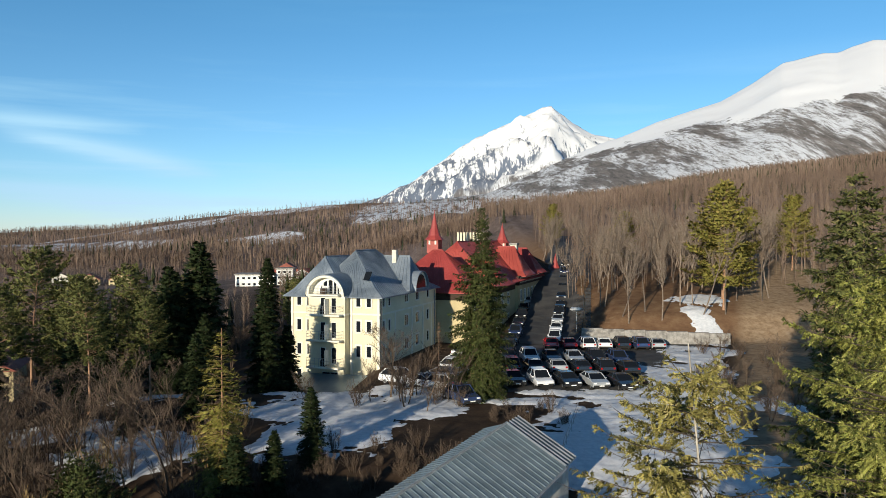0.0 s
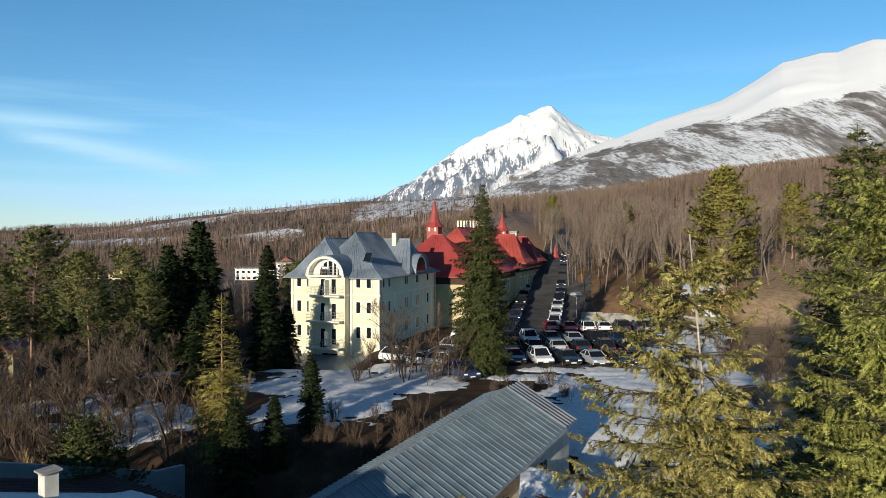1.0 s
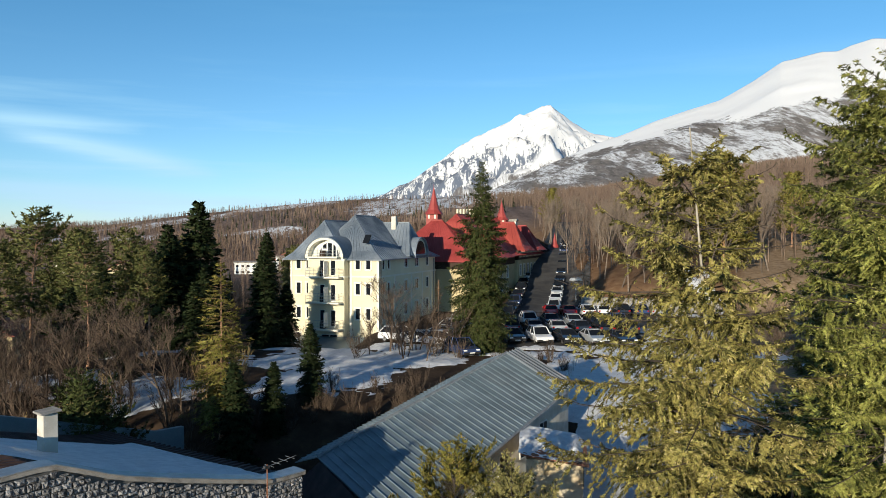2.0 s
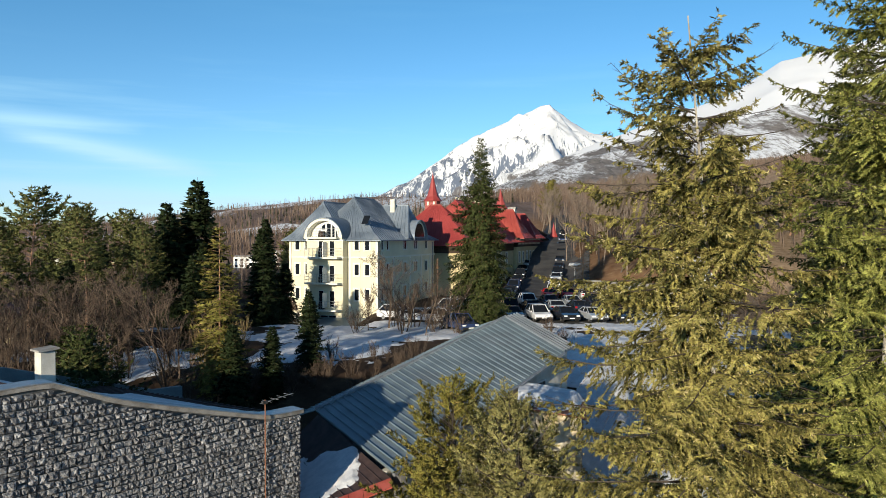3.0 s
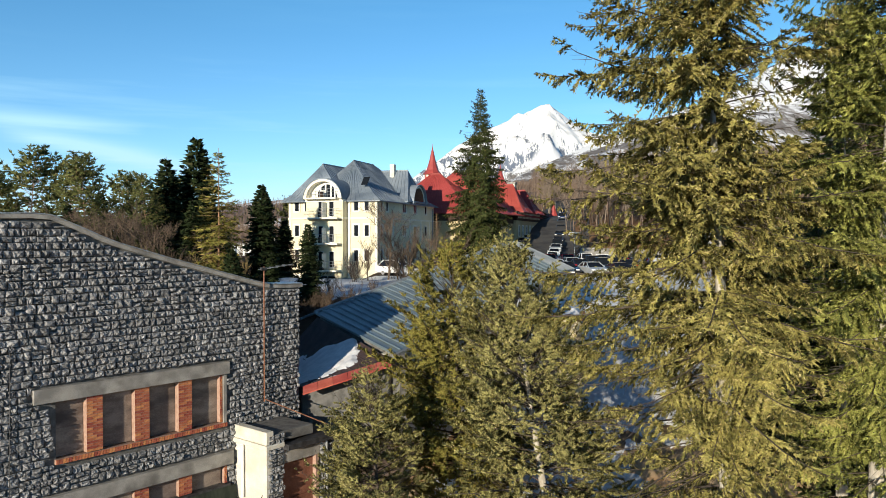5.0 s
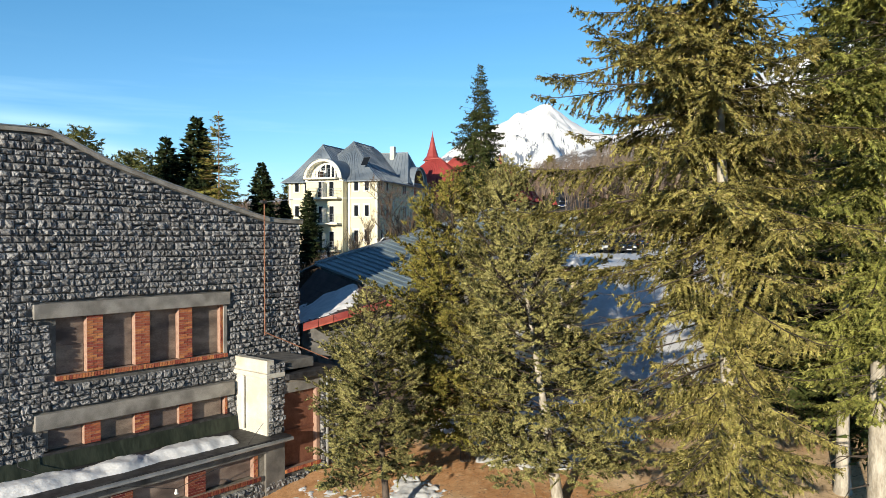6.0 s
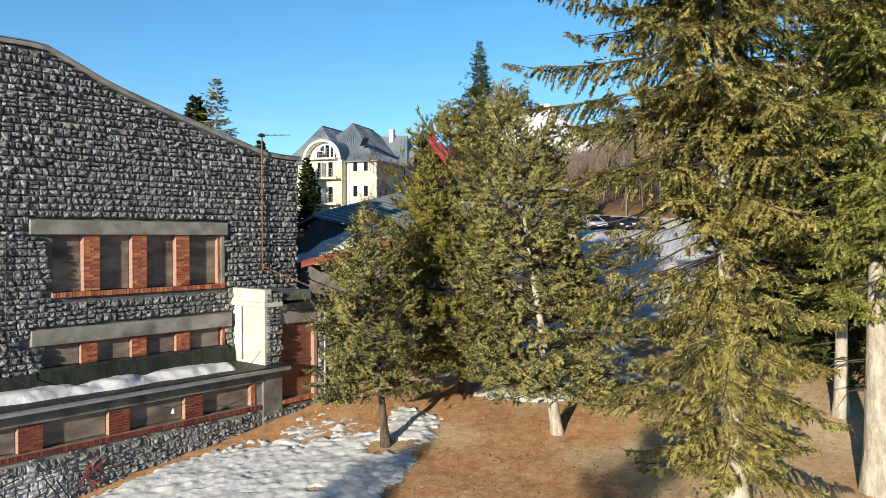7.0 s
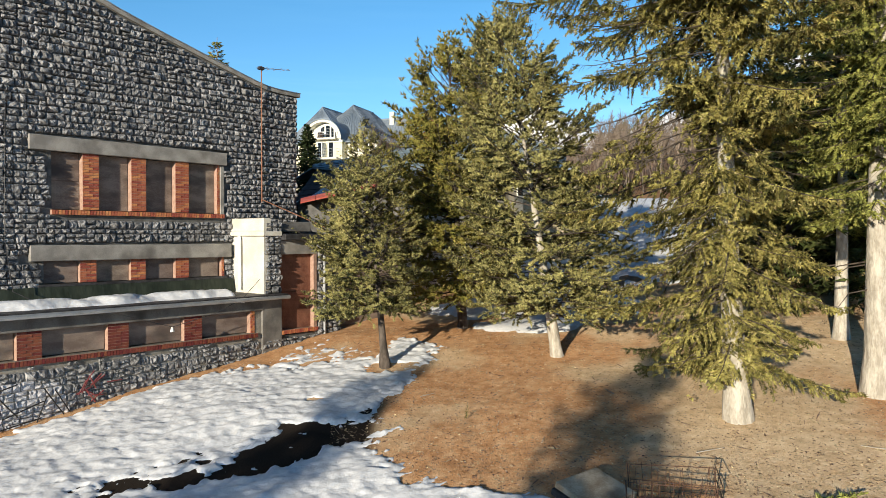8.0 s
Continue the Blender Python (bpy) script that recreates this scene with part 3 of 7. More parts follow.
def stone_mesh(k, w, h, d=0.09):
    """A hewn block: bulging rough face with broken edges."""
    r = random.Random(k)
    nx, nz_ = 5, 4
    v, f = [], []
    for j in range(nz_ + 1):
        for i in range(nx + 1):
            ex = i in (0, nx)
            ez = j in (0, nz_)
            x, z = (i / nx - 0.5) * w, (j / nz_ - 0.5) * h
            if ex or ez:
                y = 0.06
                x += r.uniform(-0.014, 0.014) * (1 if not ex else 1.3)
                z += r.uniform(-0.012, 0.012)
                y = 0.06 if (ex and ez) else r.uniform(0.035, 0.06)
            else:
                y = -(0.40 + 0.60 * r.uniform(0.0, 1.0)) * d * (0.62 if i in (1, nx - 1) or j in (1, nz_ - 1) else 1)
                x += r.uniform(-0.16, 0.16) * w / nx + (0.35 * w / nx * (-1 if i == 1 else 1) if i in (1, nx - 1) else 0)
                z += r.uniform(-0.16, 0.16) * h / nz_ + (0.3 * h / nz_ * (-1 if j == 1 else 1) if j in (1, nz_ - 1) else 0)
            v.append((x, y, z))
    for j in range(nz_):
        for i in range(nx):
            a = j * (nx + 1) + i
            q = (a, a + 1, a + nx + 2, a + nx + 1)
            f += [(q[0], q[1], q[2]), (q[0], q[2], q[3])] if r.random() < 0.5 else [(q[0], q[1], q[3]), (q[1], q[2], q[3])]
    return v, f


def lay_stones(rects_free, x0, x1, z0, z1, top=None):
    """Broken courses of hewn blocks between x0 and x1: (x, z, width, height) of each stone outside the openings."""
    out, z = [], z0
    while z < z1:
        ch = rng.uniform(0.14, 0.26)
        x = x0 - rng.uniform(0, 0.3)
        while x < x1:
            w = rng.uniform(0.13, 0.32)
            two = ch > 0.21 and rng.random() < 0.35
            hs_ = [ch * 0.5, ch * 0.5] if two else [ch]
            zz = z
            for h in hs_:
                a, b, c, d = max(x, x0), min(x + w, x1), zz, zz + h
                tp = min(top(a), top(b)) if top else z1
                d2 = min(d, tp)
                ok = b - a > 0.09 and d2 - c > 0.07 and not any(a < r[1] - 0.02 and b > r[0] + 0.02 and c < r[3] - 0.02 and d2 > r[2] + 0.02 for r in rects_free)
                if ok:
                    out.append(((a + b) / 2 + rng.uniform(-0.012, 0.012), (c + d2) / 2 + rng.uniform(-0.015, 0.015), (b - a - 0.010) * rng.uniform(0.92, 1.03), (d2 - c - 0.010) * rng.uniform(0.90, 1.03)))
                zz += h
            x += w
        z += ch
    return out


STONE_V = [stone_mesh(100 + k, 1, 1, 1) for k in range(14)]
STONE_ME = []
for v, f in STONE_V:
    STONE_ME.append(mesh_np("stone", np.array(v) * (0.34, 0.085, 0.24), f, M_STONE))


def place_stones(stones, parent, y, singles, pick):
    """The stones next to the camera as pieces of their own, the rest as one mesh."""
    chosen = set(sorted(range(len(stones)), key=lambda i: pick(stones[i]))[:singles])
    vs, fs, n = [], [], 0
    for i, (x, z, w, h) in enumerate(stones):
        k = rng.randrange(14)
        if i in chosen:
            ob = new("stone", STONE_ME[k])
            ob.parent = parent
            ob.matrix_basis = Matrix.LocRotScale((x, y, z), Euler((0, rng.uniform(-0.05, 0.05), 0)), (w / 0.34, rng.uniform(0.7, 1.7), h / 0.24))
        else:
            v, f = STONE_V[k]
            v = np.array(v) * (w, 0.085 * rng.uniform(0.7, 1.7), h) + (x, y, z)
            vs.append(v)
            fs.append(np.array(f) + n)
            n += len(v)
    if vs:
        ob = part("masonry", mesh_np("masonry", np.concatenate(vs), np.concatenate(fs), M_STONE_J), None, parent)
        tagged(ob, kind="stuff")


GAPS = [(0.58, 6.0, 4.55, 6.40), (0.0, 6.1, 6.36, 6.77), (0.0, 6.25, 3.34, 3.80), (0.36, 6.0, 2.3, 3.4)]
S_MAIN = lay_stones(GAPS, -3.2, 9.06, 1.2, 11.5, lambda s: wall_top(s) - 0.13)

# coping along the top of the gable, roof behind it
bm = bmesh.new()
cs = list(np.linspace(-13.5, 9.2, 48))
for a, b in zip(cs, cs[1:]):
    prism([(a, wall_top(a) - 0.10), (b, wall_top(b) - 0.10), (b, wall_top(b) + 0.02), (a, wall_top(a) + 0.02)], -0.03, 0.52, bm)
part("coping", bm, M_CONC, stone_house, "weathered concrete coping")
bm = bmesh.new()
for a, b in zip(cs, cs[1:]):
    slab([(a, -0.05, wall_top(a) + 0.055), (b, -0.05, wall_top(b) + 0.055), (b, 0.62, wall_top(b) + 0.07), (a, 0.62, wall_top(a) + 0.07)], 0.03, bm)
part("flashing", bm, M_ZINC, stone_house, "grey sheet-metal flashing")


def roof_z(s, d):
    return wall_top(s) - 0.25 - 0.055 * d


bm = bmesh.new()
for a, b in zip(cs, cs[1:]):
    slab([(a, 0.5, roof_z(a, 0.5)), (b, 0.5, roof_z(b, 0.5)), (b, 15.8, roof_z(b, 15.8)), (a, 15.8, roof_z(a, 15.8))], 0.12, bm)
part("roof", bm, M_BROWNROOF, stone_house, "dark brown ribbed roof")
rib = None
for k in range(34):
    d = 0.8 + k * 0.42
    if rib is None:
        bm = bmesh.new()
        for a, b in zip(cs, cs[1:]):
            prism([(a, roof_z(a, 0)), (b, roof_z(b, 0)), (b, roof_z(b, 0) + 0.06), (a, roof_z(a, 0) + 0.06)], -0.04, 0.04, bm)
        rib = bpy.data.meshes.new("roof_rib")
        bm.to_mesh(rib)
        bm.free()
        rib.materials.append(M_BROWNROOF)
    ob = part("roof_rib", rib, None, stone_house)
    ob.location = (0, d, -0.055 * d)
# snow left on the roof
X, Y = np.meshgrid(np.arange(-9, 9.0, 0.12), np.arange(0.6, 12.9, 0.12))
c = fbm(X, Y, 2.5, 5) * 0.7 + 0.62 - 1.5 * np.exp(-(((X - 0.6) / 3.2) ** 2 + ((Y - 2.4) / 1.9) ** 2)) - ss(8.2, 8.9, X) * 1.5 - ss(10.5, 12.5, Y) * 2
rz = np.vectorize(roof_z)(X, Y)
f = grid_faces(*X.shape)
f = f[(c.ravel()[f] > -0.5).any(1)]
used, inv = np.unique(f, return_inverse=True)
v = np.stack([X, Y, rz + np.where(c > 0, np.minimum(c * 0.3, 0.12) + 0.03, c * 0.25)], -1).reshape(-1, 3)
ob = part("roof_snow", mesh_np("roof_snow", v[used], inv.reshape(-1, 4), M_SNOW, True), at=WALL)
tagged(ob, "thin snow lying on the brown roof", "snow", kind="stuff")
# sheet-clad parapet behind, chimney
bm = prism([(-8, 4.0), (13.9, 4.0), (13.9, 7.25), (12.3, 7.3), (4.9, 9.5), (-3, 11.3), (-8, 10.5)], 15.9, 16.2)
part("parapet", bm, M_GREYROOF, stone_house, "blue-grey sheet-metal parapet")


def chimney(m, w, d, h, label):
    t = thing("chimney", m, label, "chimney")
    part("stack", box(-w / 2, w / 2, -d / 2, d / 2, -1.2, h, 0.01), M_WHITEWALL, t, "whitewashed stack")
    bm = slab([(-w / 2 - 0.1, -d / 2 - 0.1, h + 0.08), (w / 2 + 0.1, -d / 2 - 0.1, h + 0.14), (w / 2 + 0.1, d / 2 + 0.1, h + 0.14), (-w / 2 - 0.1, d / 2 + 0.1, h + 0.08)], 0.07)
    part("cap", bm, M_CONC, t, "concrete cap slab")
    return t


chimney(Matrix.Translation((-14.3, 26.4, 10.4)) @ pose(0, 0, 0, 0, 0, 50), 0.5, 0.55, 0.95, "whitewashed chimney with a slab cap on the stone building's roof")

# concrete lintels
part("lintel", box(0.0, 6.08, -0.10, 0.30, 6.36, 6.76, 0.012), M_CONC, stone_house, "long weathered concrete lintel")
part("lintel", box(0.0, 6.22, -0.12, 0.30, 3.36, 3.79, 0.012), M_CONC, stone_house, "long weathered concrete lintel")
part("reveal", box(5.88, 6.0, -0.02, 0.3, 4.76, 6.35), M_CONC, stone_house)

BRICK = mesh_np("brick", np.array([(x, y, z) for z in (-0.031, 0.031) for y in (-0.06, 0.06) for x in (-0.12, 0.12)]), [(0, 1, 5, 4), (2, 6, 7, 3), (0, 4, 6, 2), (1, 3, 7, 5), (4, 5, 7, 6), (0, 2, 3, 1)], M_BRICK)


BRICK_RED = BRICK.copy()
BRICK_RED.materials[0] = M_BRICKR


def brick_pillar(xc, w, z0, z1, y, parent, name="brick_pillar", brick=None):
    core = part(name, box(xc - w / 2, xc + w / 2, y + 0.012, y + 0.34, z0, z1), M_BRICKJ, parent, "red brick pillar")
    n = max(1, round((z1 - z0) / 0.075))
    ch = (z1 - z0) / n
    for i in range(n):
        cut = w * (0.62 if i % 2 else 0.38)
        for a, b in ((-w / 2, -w / 2 + cut), (-w / 2 + cut, w / 2)):
            ob = new("brick", brick or BRICK)
            ob.parent = core
            ob.matrix_basis = Matrix.LocRotScale((xc + (a + b) / 2, y + 0.062 + rng.uniform(-0.006, 0.003), z0 + (i + 0.5) * ch), None, ((b - a - 0.012) / 0.24, 1, (ch - 0.013) / 0.062))
    return core


def brick_sill(x0, x1, z, y, parent, brick=None):
    core = part("brick_sill", box(x0, x1, y + 0.015, y + 0.34, z, z + 0.13), M_BRICKJ, parent, "soldier course of red brick under the window")
    n = int((x1 - x0) / 0.085)
    for i in range(n):
        ob = new("brick", brick or BRICK)
        ob.parent = core
        ob.matrix_basis = Matrix.LocRotScale((x0 + (i + 0.5) * (x1 - x0) / n, y + 0.06, z + 0.066), None, (((x1 - x0) / n - 0.012) / 0.24, 1.05, 0.125 / 0.062))


def boards(x0, x1, z0, z1, y, parent, rows=1):
    """A window closed with boards."""
    w = part("boarded_window", box(x0, x1, y, y + 0.04, z0, z1), M_BOARD, parent, "window closed with brown boards")
    for i in range(rows):
        a, b = z0 + (z1 - z0) * i / rows, z0 + (z1 - z0) * (i + 1) / rows
        part("board", box(x0 + 0.02, x1 - 0.02, y - 0.018, y - 0.002, a + 0.006, b - 0.006, 0.003), M_BOARD, w)


P_UP, P_LOW = (1.66, 3.08, 4.50), (1.58, 3.06, 4.50)
edges = [0.62] + [v for p in P_UP for v in (p - 0.23, p + 0.23)] + [5.78]
for i in range(0, len(edges), 2):
    boards(edges[i], edges[i + 1], 4.78, 6.36, 0.20, stone_house, 2 if i == 0 else 1)
low_edges = [0.42] + [v for p in P_LOW for v in (p - 0.23, p + 0.23)] + [5.88]
for i in range(0, len(low_edges), 2):
    boards(low_edges[i], low_edges[i + 1], 2.74, 3.36, 0.16, stone_house, 1)
for p, q in zip(P_UP, P_LOW):
    brick_pillar(p, 0.46, 4.78, 6.36, -0.02, stone_house)
    brick_pillar(q, 0.46, 2.74, 3.36, 0.0, stone_house)
brick_pillar(5.82, 0.10, 4.78, 6.36, 0.02, stone_house)
brick_pillar(5.98, 0.10, 2.74, 3.36, 0.02, stone_house)
brick_sill(0.58, 6.0, 4.63, -0.06, stone_house)
part("window_sill", box(0.2, 6.1, -0.10, 0.1, 2.66, 2.73), M_DARKMETAL, stone_house, "dark metal sill")

# low wing in front: flat roof with snow, boarded band of windows
AY = -1.70
low_wing = thing("low_wing", WALL, "low stone wing with a flat roof and boarded windows", "building")
X0, X1 = -12.0, 8.05
OFF = 7.02


def sa(v):
    return 1.02 * v + OFF


W_AN = (sa(-11.0), sa(-1.0), 1.0, 1.70)
bm = bmesh.new()
panel_strips(bm, [X0 - 4, W_AN[0], W_AN[1], sa(0.0)], [-4, 1.0, 1.70, 2.05], [W_AN], AY + 0.06, AY + 0.4)
wing_wall = part("wall", bm, M_POINT, low_wing, "granite masonry base")
part("flat_roof", box(X0 - 4, sa(-0.03), AY - 0.40, 0.02, 2.05, 2.20, 0.01), M_DARKMETAL, low_wing, "dark bitumen flat roof with a sheet-metal edge")
part("gutter", tube((X0 - 4, AY - 0.45, 2.12), (sa(-0.03), AY - 0.45, 2.10), 0.06, sides=10), M_ZINC, low_wing, "grey gutter")
part("lintel", box(X0 - 4, sa(-0.75), AY - 0.05, AY + 0.3, 1.70, 2.02, 0.01), M_DARKCONC, low_wing, "long concrete lintel")
part("pier", box(sa(-0.75), sa(0.0), AY - 0.02, AY + 0.5, 0.2, 2.02, 0.015), M_DARKCONC, low_wing, "dirty concrete pier")
PA = (-9.7, -7.5, -5.3, -3.1)
ed = [-11.0] + [v for p in PA for v in (p - 0.29, p + 0.29)] + [-1.15]
for i in range(0, len(ed), 2):
    boards(sa(ed[i]), sa(ed[i + 1]), 1.02, 1.70, AY + 0.24, low_wing, 1)
for p in PA:
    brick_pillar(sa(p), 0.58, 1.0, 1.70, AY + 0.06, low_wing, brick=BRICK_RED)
brick_pillar(sa(-1.08), 0.16, 1.0, 1.70, AY + 0.04, low_wing)
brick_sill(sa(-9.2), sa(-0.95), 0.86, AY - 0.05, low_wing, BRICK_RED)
S_WING = lay_stones([(W_AN[0], W_AN[1], 0.84, 1.75)], sa(-9.4), sa(-0.78), -1.9, 1.0)
S_WING2 = lay_stones([], sa(-0.75), sa(3.2), -0.6, 0.72)
tarp_pts = np.linspace(-6, 6.3, 90)
bm = bmesh.new()
va = [bm.verts.new((s, -0.09 + 0.004 * math.sin(s * 9) + 0.002 * math.sin(s * 23), 2.66)) for s in tarp_pts]
vb = [bm.verts.new((s, -0.18 + 0.006 * math.sin(s * 5 + 1) + 0.003 * math.sin(s * 13), 2.21)) for s in tarp_pts]
for i in range(len(va) - 1):
    bm.faces.new((va[i], va[i + 1], vb[i + 1], vb[i]))
part("tarp", bm, M_TARP, stone_house, "dark green tarpaulin strip along the wall's foot")

# taller porch block: white side, stone front, slab roof, brown door
porch = thing("porch", WALL, "small porch with white side wall, stone front and boarded door", "porch")
part("side_wall", box(6.36, 6.62, AY + 0.04, 0.04, 2.2, 4.05), M_WHITEWALL, porch, "white plastered side wall")
part("cornice", box(6.24, 6.98, AY - 0.10, 0.04, 4.05, 4.20, 0.015), M_WHITEWALL, porch, "white cornice slab")
part("parapet", box(6.30, 6.60, AY - 0.02, 0.04, 4.20, 4.62, 0.02), M_WHITEWALL, porch, "white plastered parapet")
part("parapet", box(6.60, 8.3, AY + 0.05, 0.04, 4.20, 4.52, 0.02), M_MORTAR, porch, "dark stone parapet")
front = part("front", box(6.62, 7.0, AY + 0.06, AY + 0.4, 0.7, 4.05), M_MORTAR, porch)
S_PORCH = lay_stones([], 6.38, 7.02, 2.2, 4.5)
part("roof_slab", box(sa(-0.02), sa(2.1), AY - 0.25, 0.3, 3.92, 4.12, 0.02), M_DARKMETAL, porch, "dark flat roof slab")
part("lintel", box(sa(0.0), sa(1.9), AY + 0.02, AY + 0.4, 3.45, 3.92, 0.01), M_CONC, porch)
d_ = part("door", box(sa(0.05), sa(1.35), AY + 0.2, AY + 0.26, 0.98, 3.45), M_DOOR, porch, "rust-brown boarded door")
part("rail", box(sa(0.05), sa(1.35), AY + 0.165, AY + 0.197, 2.1, 2.2, 0.005), M_DOOR, d_)
part("jamb", box(sa(1.35), sa(1.48), AY + 0.03, AY + 0.4, 0.8, 3.45), M_BRICKJ, porch)
part("wall", box(sa(1.48), sa(2.5), AY + 0.06, AY + 0.4, 0.0, 3.92), M_MORTAR, porch)
S_PORCH2 = lay_stones([], sa(1.5), sa(2.5), 0.5, 3.9)
part("wall", box(sa(-0.02), sa(6), AY + 0.08, AY + 0.4, -0.6, 0.80), M_MORTAR, porch)
brick_sill(sa(0.0), sa(1.5), 0.84, AY - 0.03, porch)
part("wall", box(sa(2.5), sa(6), AY + 0.3, AY + 0.6, -0.2, 3.2), M_BOARD, porch, "dark boarded wall")
part("downpipe", tube((sa(1.75), AY - 0.06, 3.9), (sa(1.75), AY - 0.06, 0.45), 0.045, sides=8), M_ZINC, porch, "grey downpipe")
bm = tube((6.27, -0.5, 4.0), (6.27, -0.5, 2.3), 0.05, sides=8)
tube((6.27, -0.5, 4.0), (6.34, -0.3, 4.1), 0.05, sides=8, bm=bm)
part("downpipe", bm, M_FRAMEW, porch, "white downpipe")

# snow on the flat roof
X, Y = np.meshgrid(np.arange(-3, 6.0, 0.07), np.arange(AY - 0.15, -0.2, 0.07))
c = 0.8 - np.abs(Y + 0.95 + 0.05 * X) * 1.25 + fbm(X, Y, 0.9, 4) * 0.5 - ss(-0.9, -2.2, X) * 1.2 - ss(5.2, 5.7, X) * 1.5 - ss(-1.5, -1.9, Y)
f = grid_faces(*X.shape)
f = f[(c.ravel()[f] > -0.4).any(1)]
used, inv = np.unique(f, return_inverse=True)
v = np.stack([X, Y, 2.21 + np.where(c > 0, np.minimum(c, 0.6) * 0.33 + fbm(X, Y, 0.25, 3) * 0.03, c * 0.2)], -1).reshape(-1, 3)
ob = part("ledge_snow", mesh_np("ledge_snow", v[used], inv.reshape(-1, 4), M_SNOW, True), at=WALL)
tagged(ob, "heap of old snow on the flat roof", "snow", kind="stuff")

# aerial mast, its stay, and the cable with lamps
mast = thing("antenna_mast", WALL, "rusty antenna mast fixed to the stone wall", "antenna")
part("pole", tube((7.42, -0.14, 5.2), (7.42, -0.14, 9.85), 0.022, sides=8), M_RUST, mast, "rusty steel pole")
part("stay", tube((7.42, -0.14, 5.3), (9.0, -1.6, 4.35), 0.018, sides=6), M_RUST, mast)
bm = tube((7.2, -0.14, 9.75), (8.6, -0.2, 9.9), 0.012, sides=6)
for k in range(4):
    tube((7.5 + k * 0.3, -0.40, 9.79 + k * 0.03), (7.5 + k * 0.3, 0.10, 9.79 + k * 0.03), 0.007, sides=5, bm=bm)
part("antenna", bm, M_ZINC, mast, "thin metal aerial")
part("aerial_box", box(7.3, 7.5, -0.2, -0.08, 9.72, 9.82), M_DARKMETAL, mast)
wire = thing("cable", WALL, "thin black cable strung along the wing with two white lamps", "cable")
bm = bmesh.new()
pts = [(sa(-8.5), AY - 0.3, 2.2), (sa(-5.4), AY - 0.34, 1.95), (sa(-4.0), AY - 0.36, 1.50), (sa(-2.6), AY - 0.36, 1.78), (sa(-1.7), AY - 0.34, 2.15), (sa(-0.9), AY - 0.1, 2.7)]
for a, b in zip(pts, pts[1:]):
    tube(a, b, 0.009, sides=5, bm=bm)
part("wire", bm, M_DARKMETAL, wire)
for p in (pts[2], pts[4]):
    bm = bmesh.new()
    bmesh.ops.create_cone(bm, cap_ends=True, segments=10, radius1=0.06, radius2=0.025, depth=0.13, matrix=Matrix.Translation((p[0], p[1], p[2] - 0.07)))
    part("lamp", bm, M_FRAMEW, wire, "small white lamp")
bm = bmesh.new()
pts = [(-0.55, -0.06, 8.0), (-0.6, -0.06, 4.0), (-0.5, -0.3, 2.6), (0.1, -0.5, 2.24)]
for a, b in zip(pts, pts[1:]):
    tube(a, b, 0.012, sides=5, bm=bm)
wire2 = thing("cable", WALL, "thin dark cable hanging down the stone wall", "cable")
part("wire", bm, M_DARKMETAL, wire2)

# painted tags on the base: pale patch with black strokes, red scrawl
graffiti = thing("graffiti", WALL, "black and white painted tag beside a faded red scrawl", "graffiti")
M_SPRAY = mat("pale_spray", (0.30, 0.30, 0.32), (0.60, 0.60, 0.63), 7, 0.85, 0.9, 40)
bm = bmesh.new()
g = random.Random(9)
for s, z, ln, an in ((-8.5, -0.2, 0.7, 0.6), (-8.1, 0.0, 0.9, -0.9), (-7.7, -0.2, 1.0, 0.3), (-7.3, -0.3, 0.8, 1.2), (-7.0, -0.1, 0.9, -1.0), (-7.9, -0.55, 1.2, 0.15), (-6.75, -0.2, 0.9, -1.05), (-8.2, 0.35, 0.8, 0.25)):
    tube((sa(s) - math.cos(an) * ln / 2, AY - 0.075, z - math.sin(an) * ln / 2), (sa(s) + math.cos(an) * ln / 2, AY - 0.075, z + math.sin(an) * ln / 2), 0.017, sides=6, bm=bm)
part("black_stroke", bm, mat("black_spray", (0.015, 0.015, 0.018), (0.03, 0.03, 0.03), 4, 0.7, 0.2, 30), graffiti)
bm = bmesh.new()
for k in range(12):
    an, s, z = g.uniform(-1.4, 1.4), g.uniform(-6.3, -5.4), g.uniform(-0.2, 0.45)
    tube((sa(s) - math.cos(an) * 0.2, AY - 0.05, z - math.sin(an) * 0.2), (sa(s) + math.cos(an) * 0.2, AY - 0.05, z + math.sin(an) * 0.2), 0.016, sides=5, bm=bm)
part("red_stroke", bm, mat("red_spray", (0.16, 0.04, 0.045), (0.24, 0.06, 0.06), 4, 0.8, 0.2, 30), graffiti)

# ---- grey sheet-metal roof of the long building beyond, and the brown roof in the valley between ----
A, R, L, W = Vector((3.83, 45.5, 10.5)), Vector((6.93, 42.0, 8.9)), Vector((-1.9, 28.2, 6.4)), Vector((-6.0, 34.6, 7.3))
long_house = thing("long_building", Matrix.Identity(4), "long white building under a grey standing-seam metal roof", "building")
NP = 36
for i in range(NP):
    a, b = i / NP, (i + 1) / NP
    q = [A.lerp(W, a), R.lerp(L, a), R.lerp(L, b), A.lerp(W, b)]
    part("roof_panel", slab(q, 0.06), M_GREYROOF, long_house)
    e1, e2 = A.lerp(W, b), R.lerp(L, b)
    bm = tube(e1 + Vector((0, 0, 0.035)), e2 + Vector((0, 0, 0.035)), 0.036, sides=4)
    part("seam", bm, M_GREYROOF, long_house)
out = Vector((-0.75, 0.62, 0))
bm = slab([A + Vector((0, 0, 0.02)), W + Vector((0, 0, 0.02)), W + out * 1.7 - Vector((0, 0, 0.55)), A + out * 1.7 - Vector((0, 0, 0.55))], 0.05)
part("far_slope", bm, M_GREYROOF, long_house)
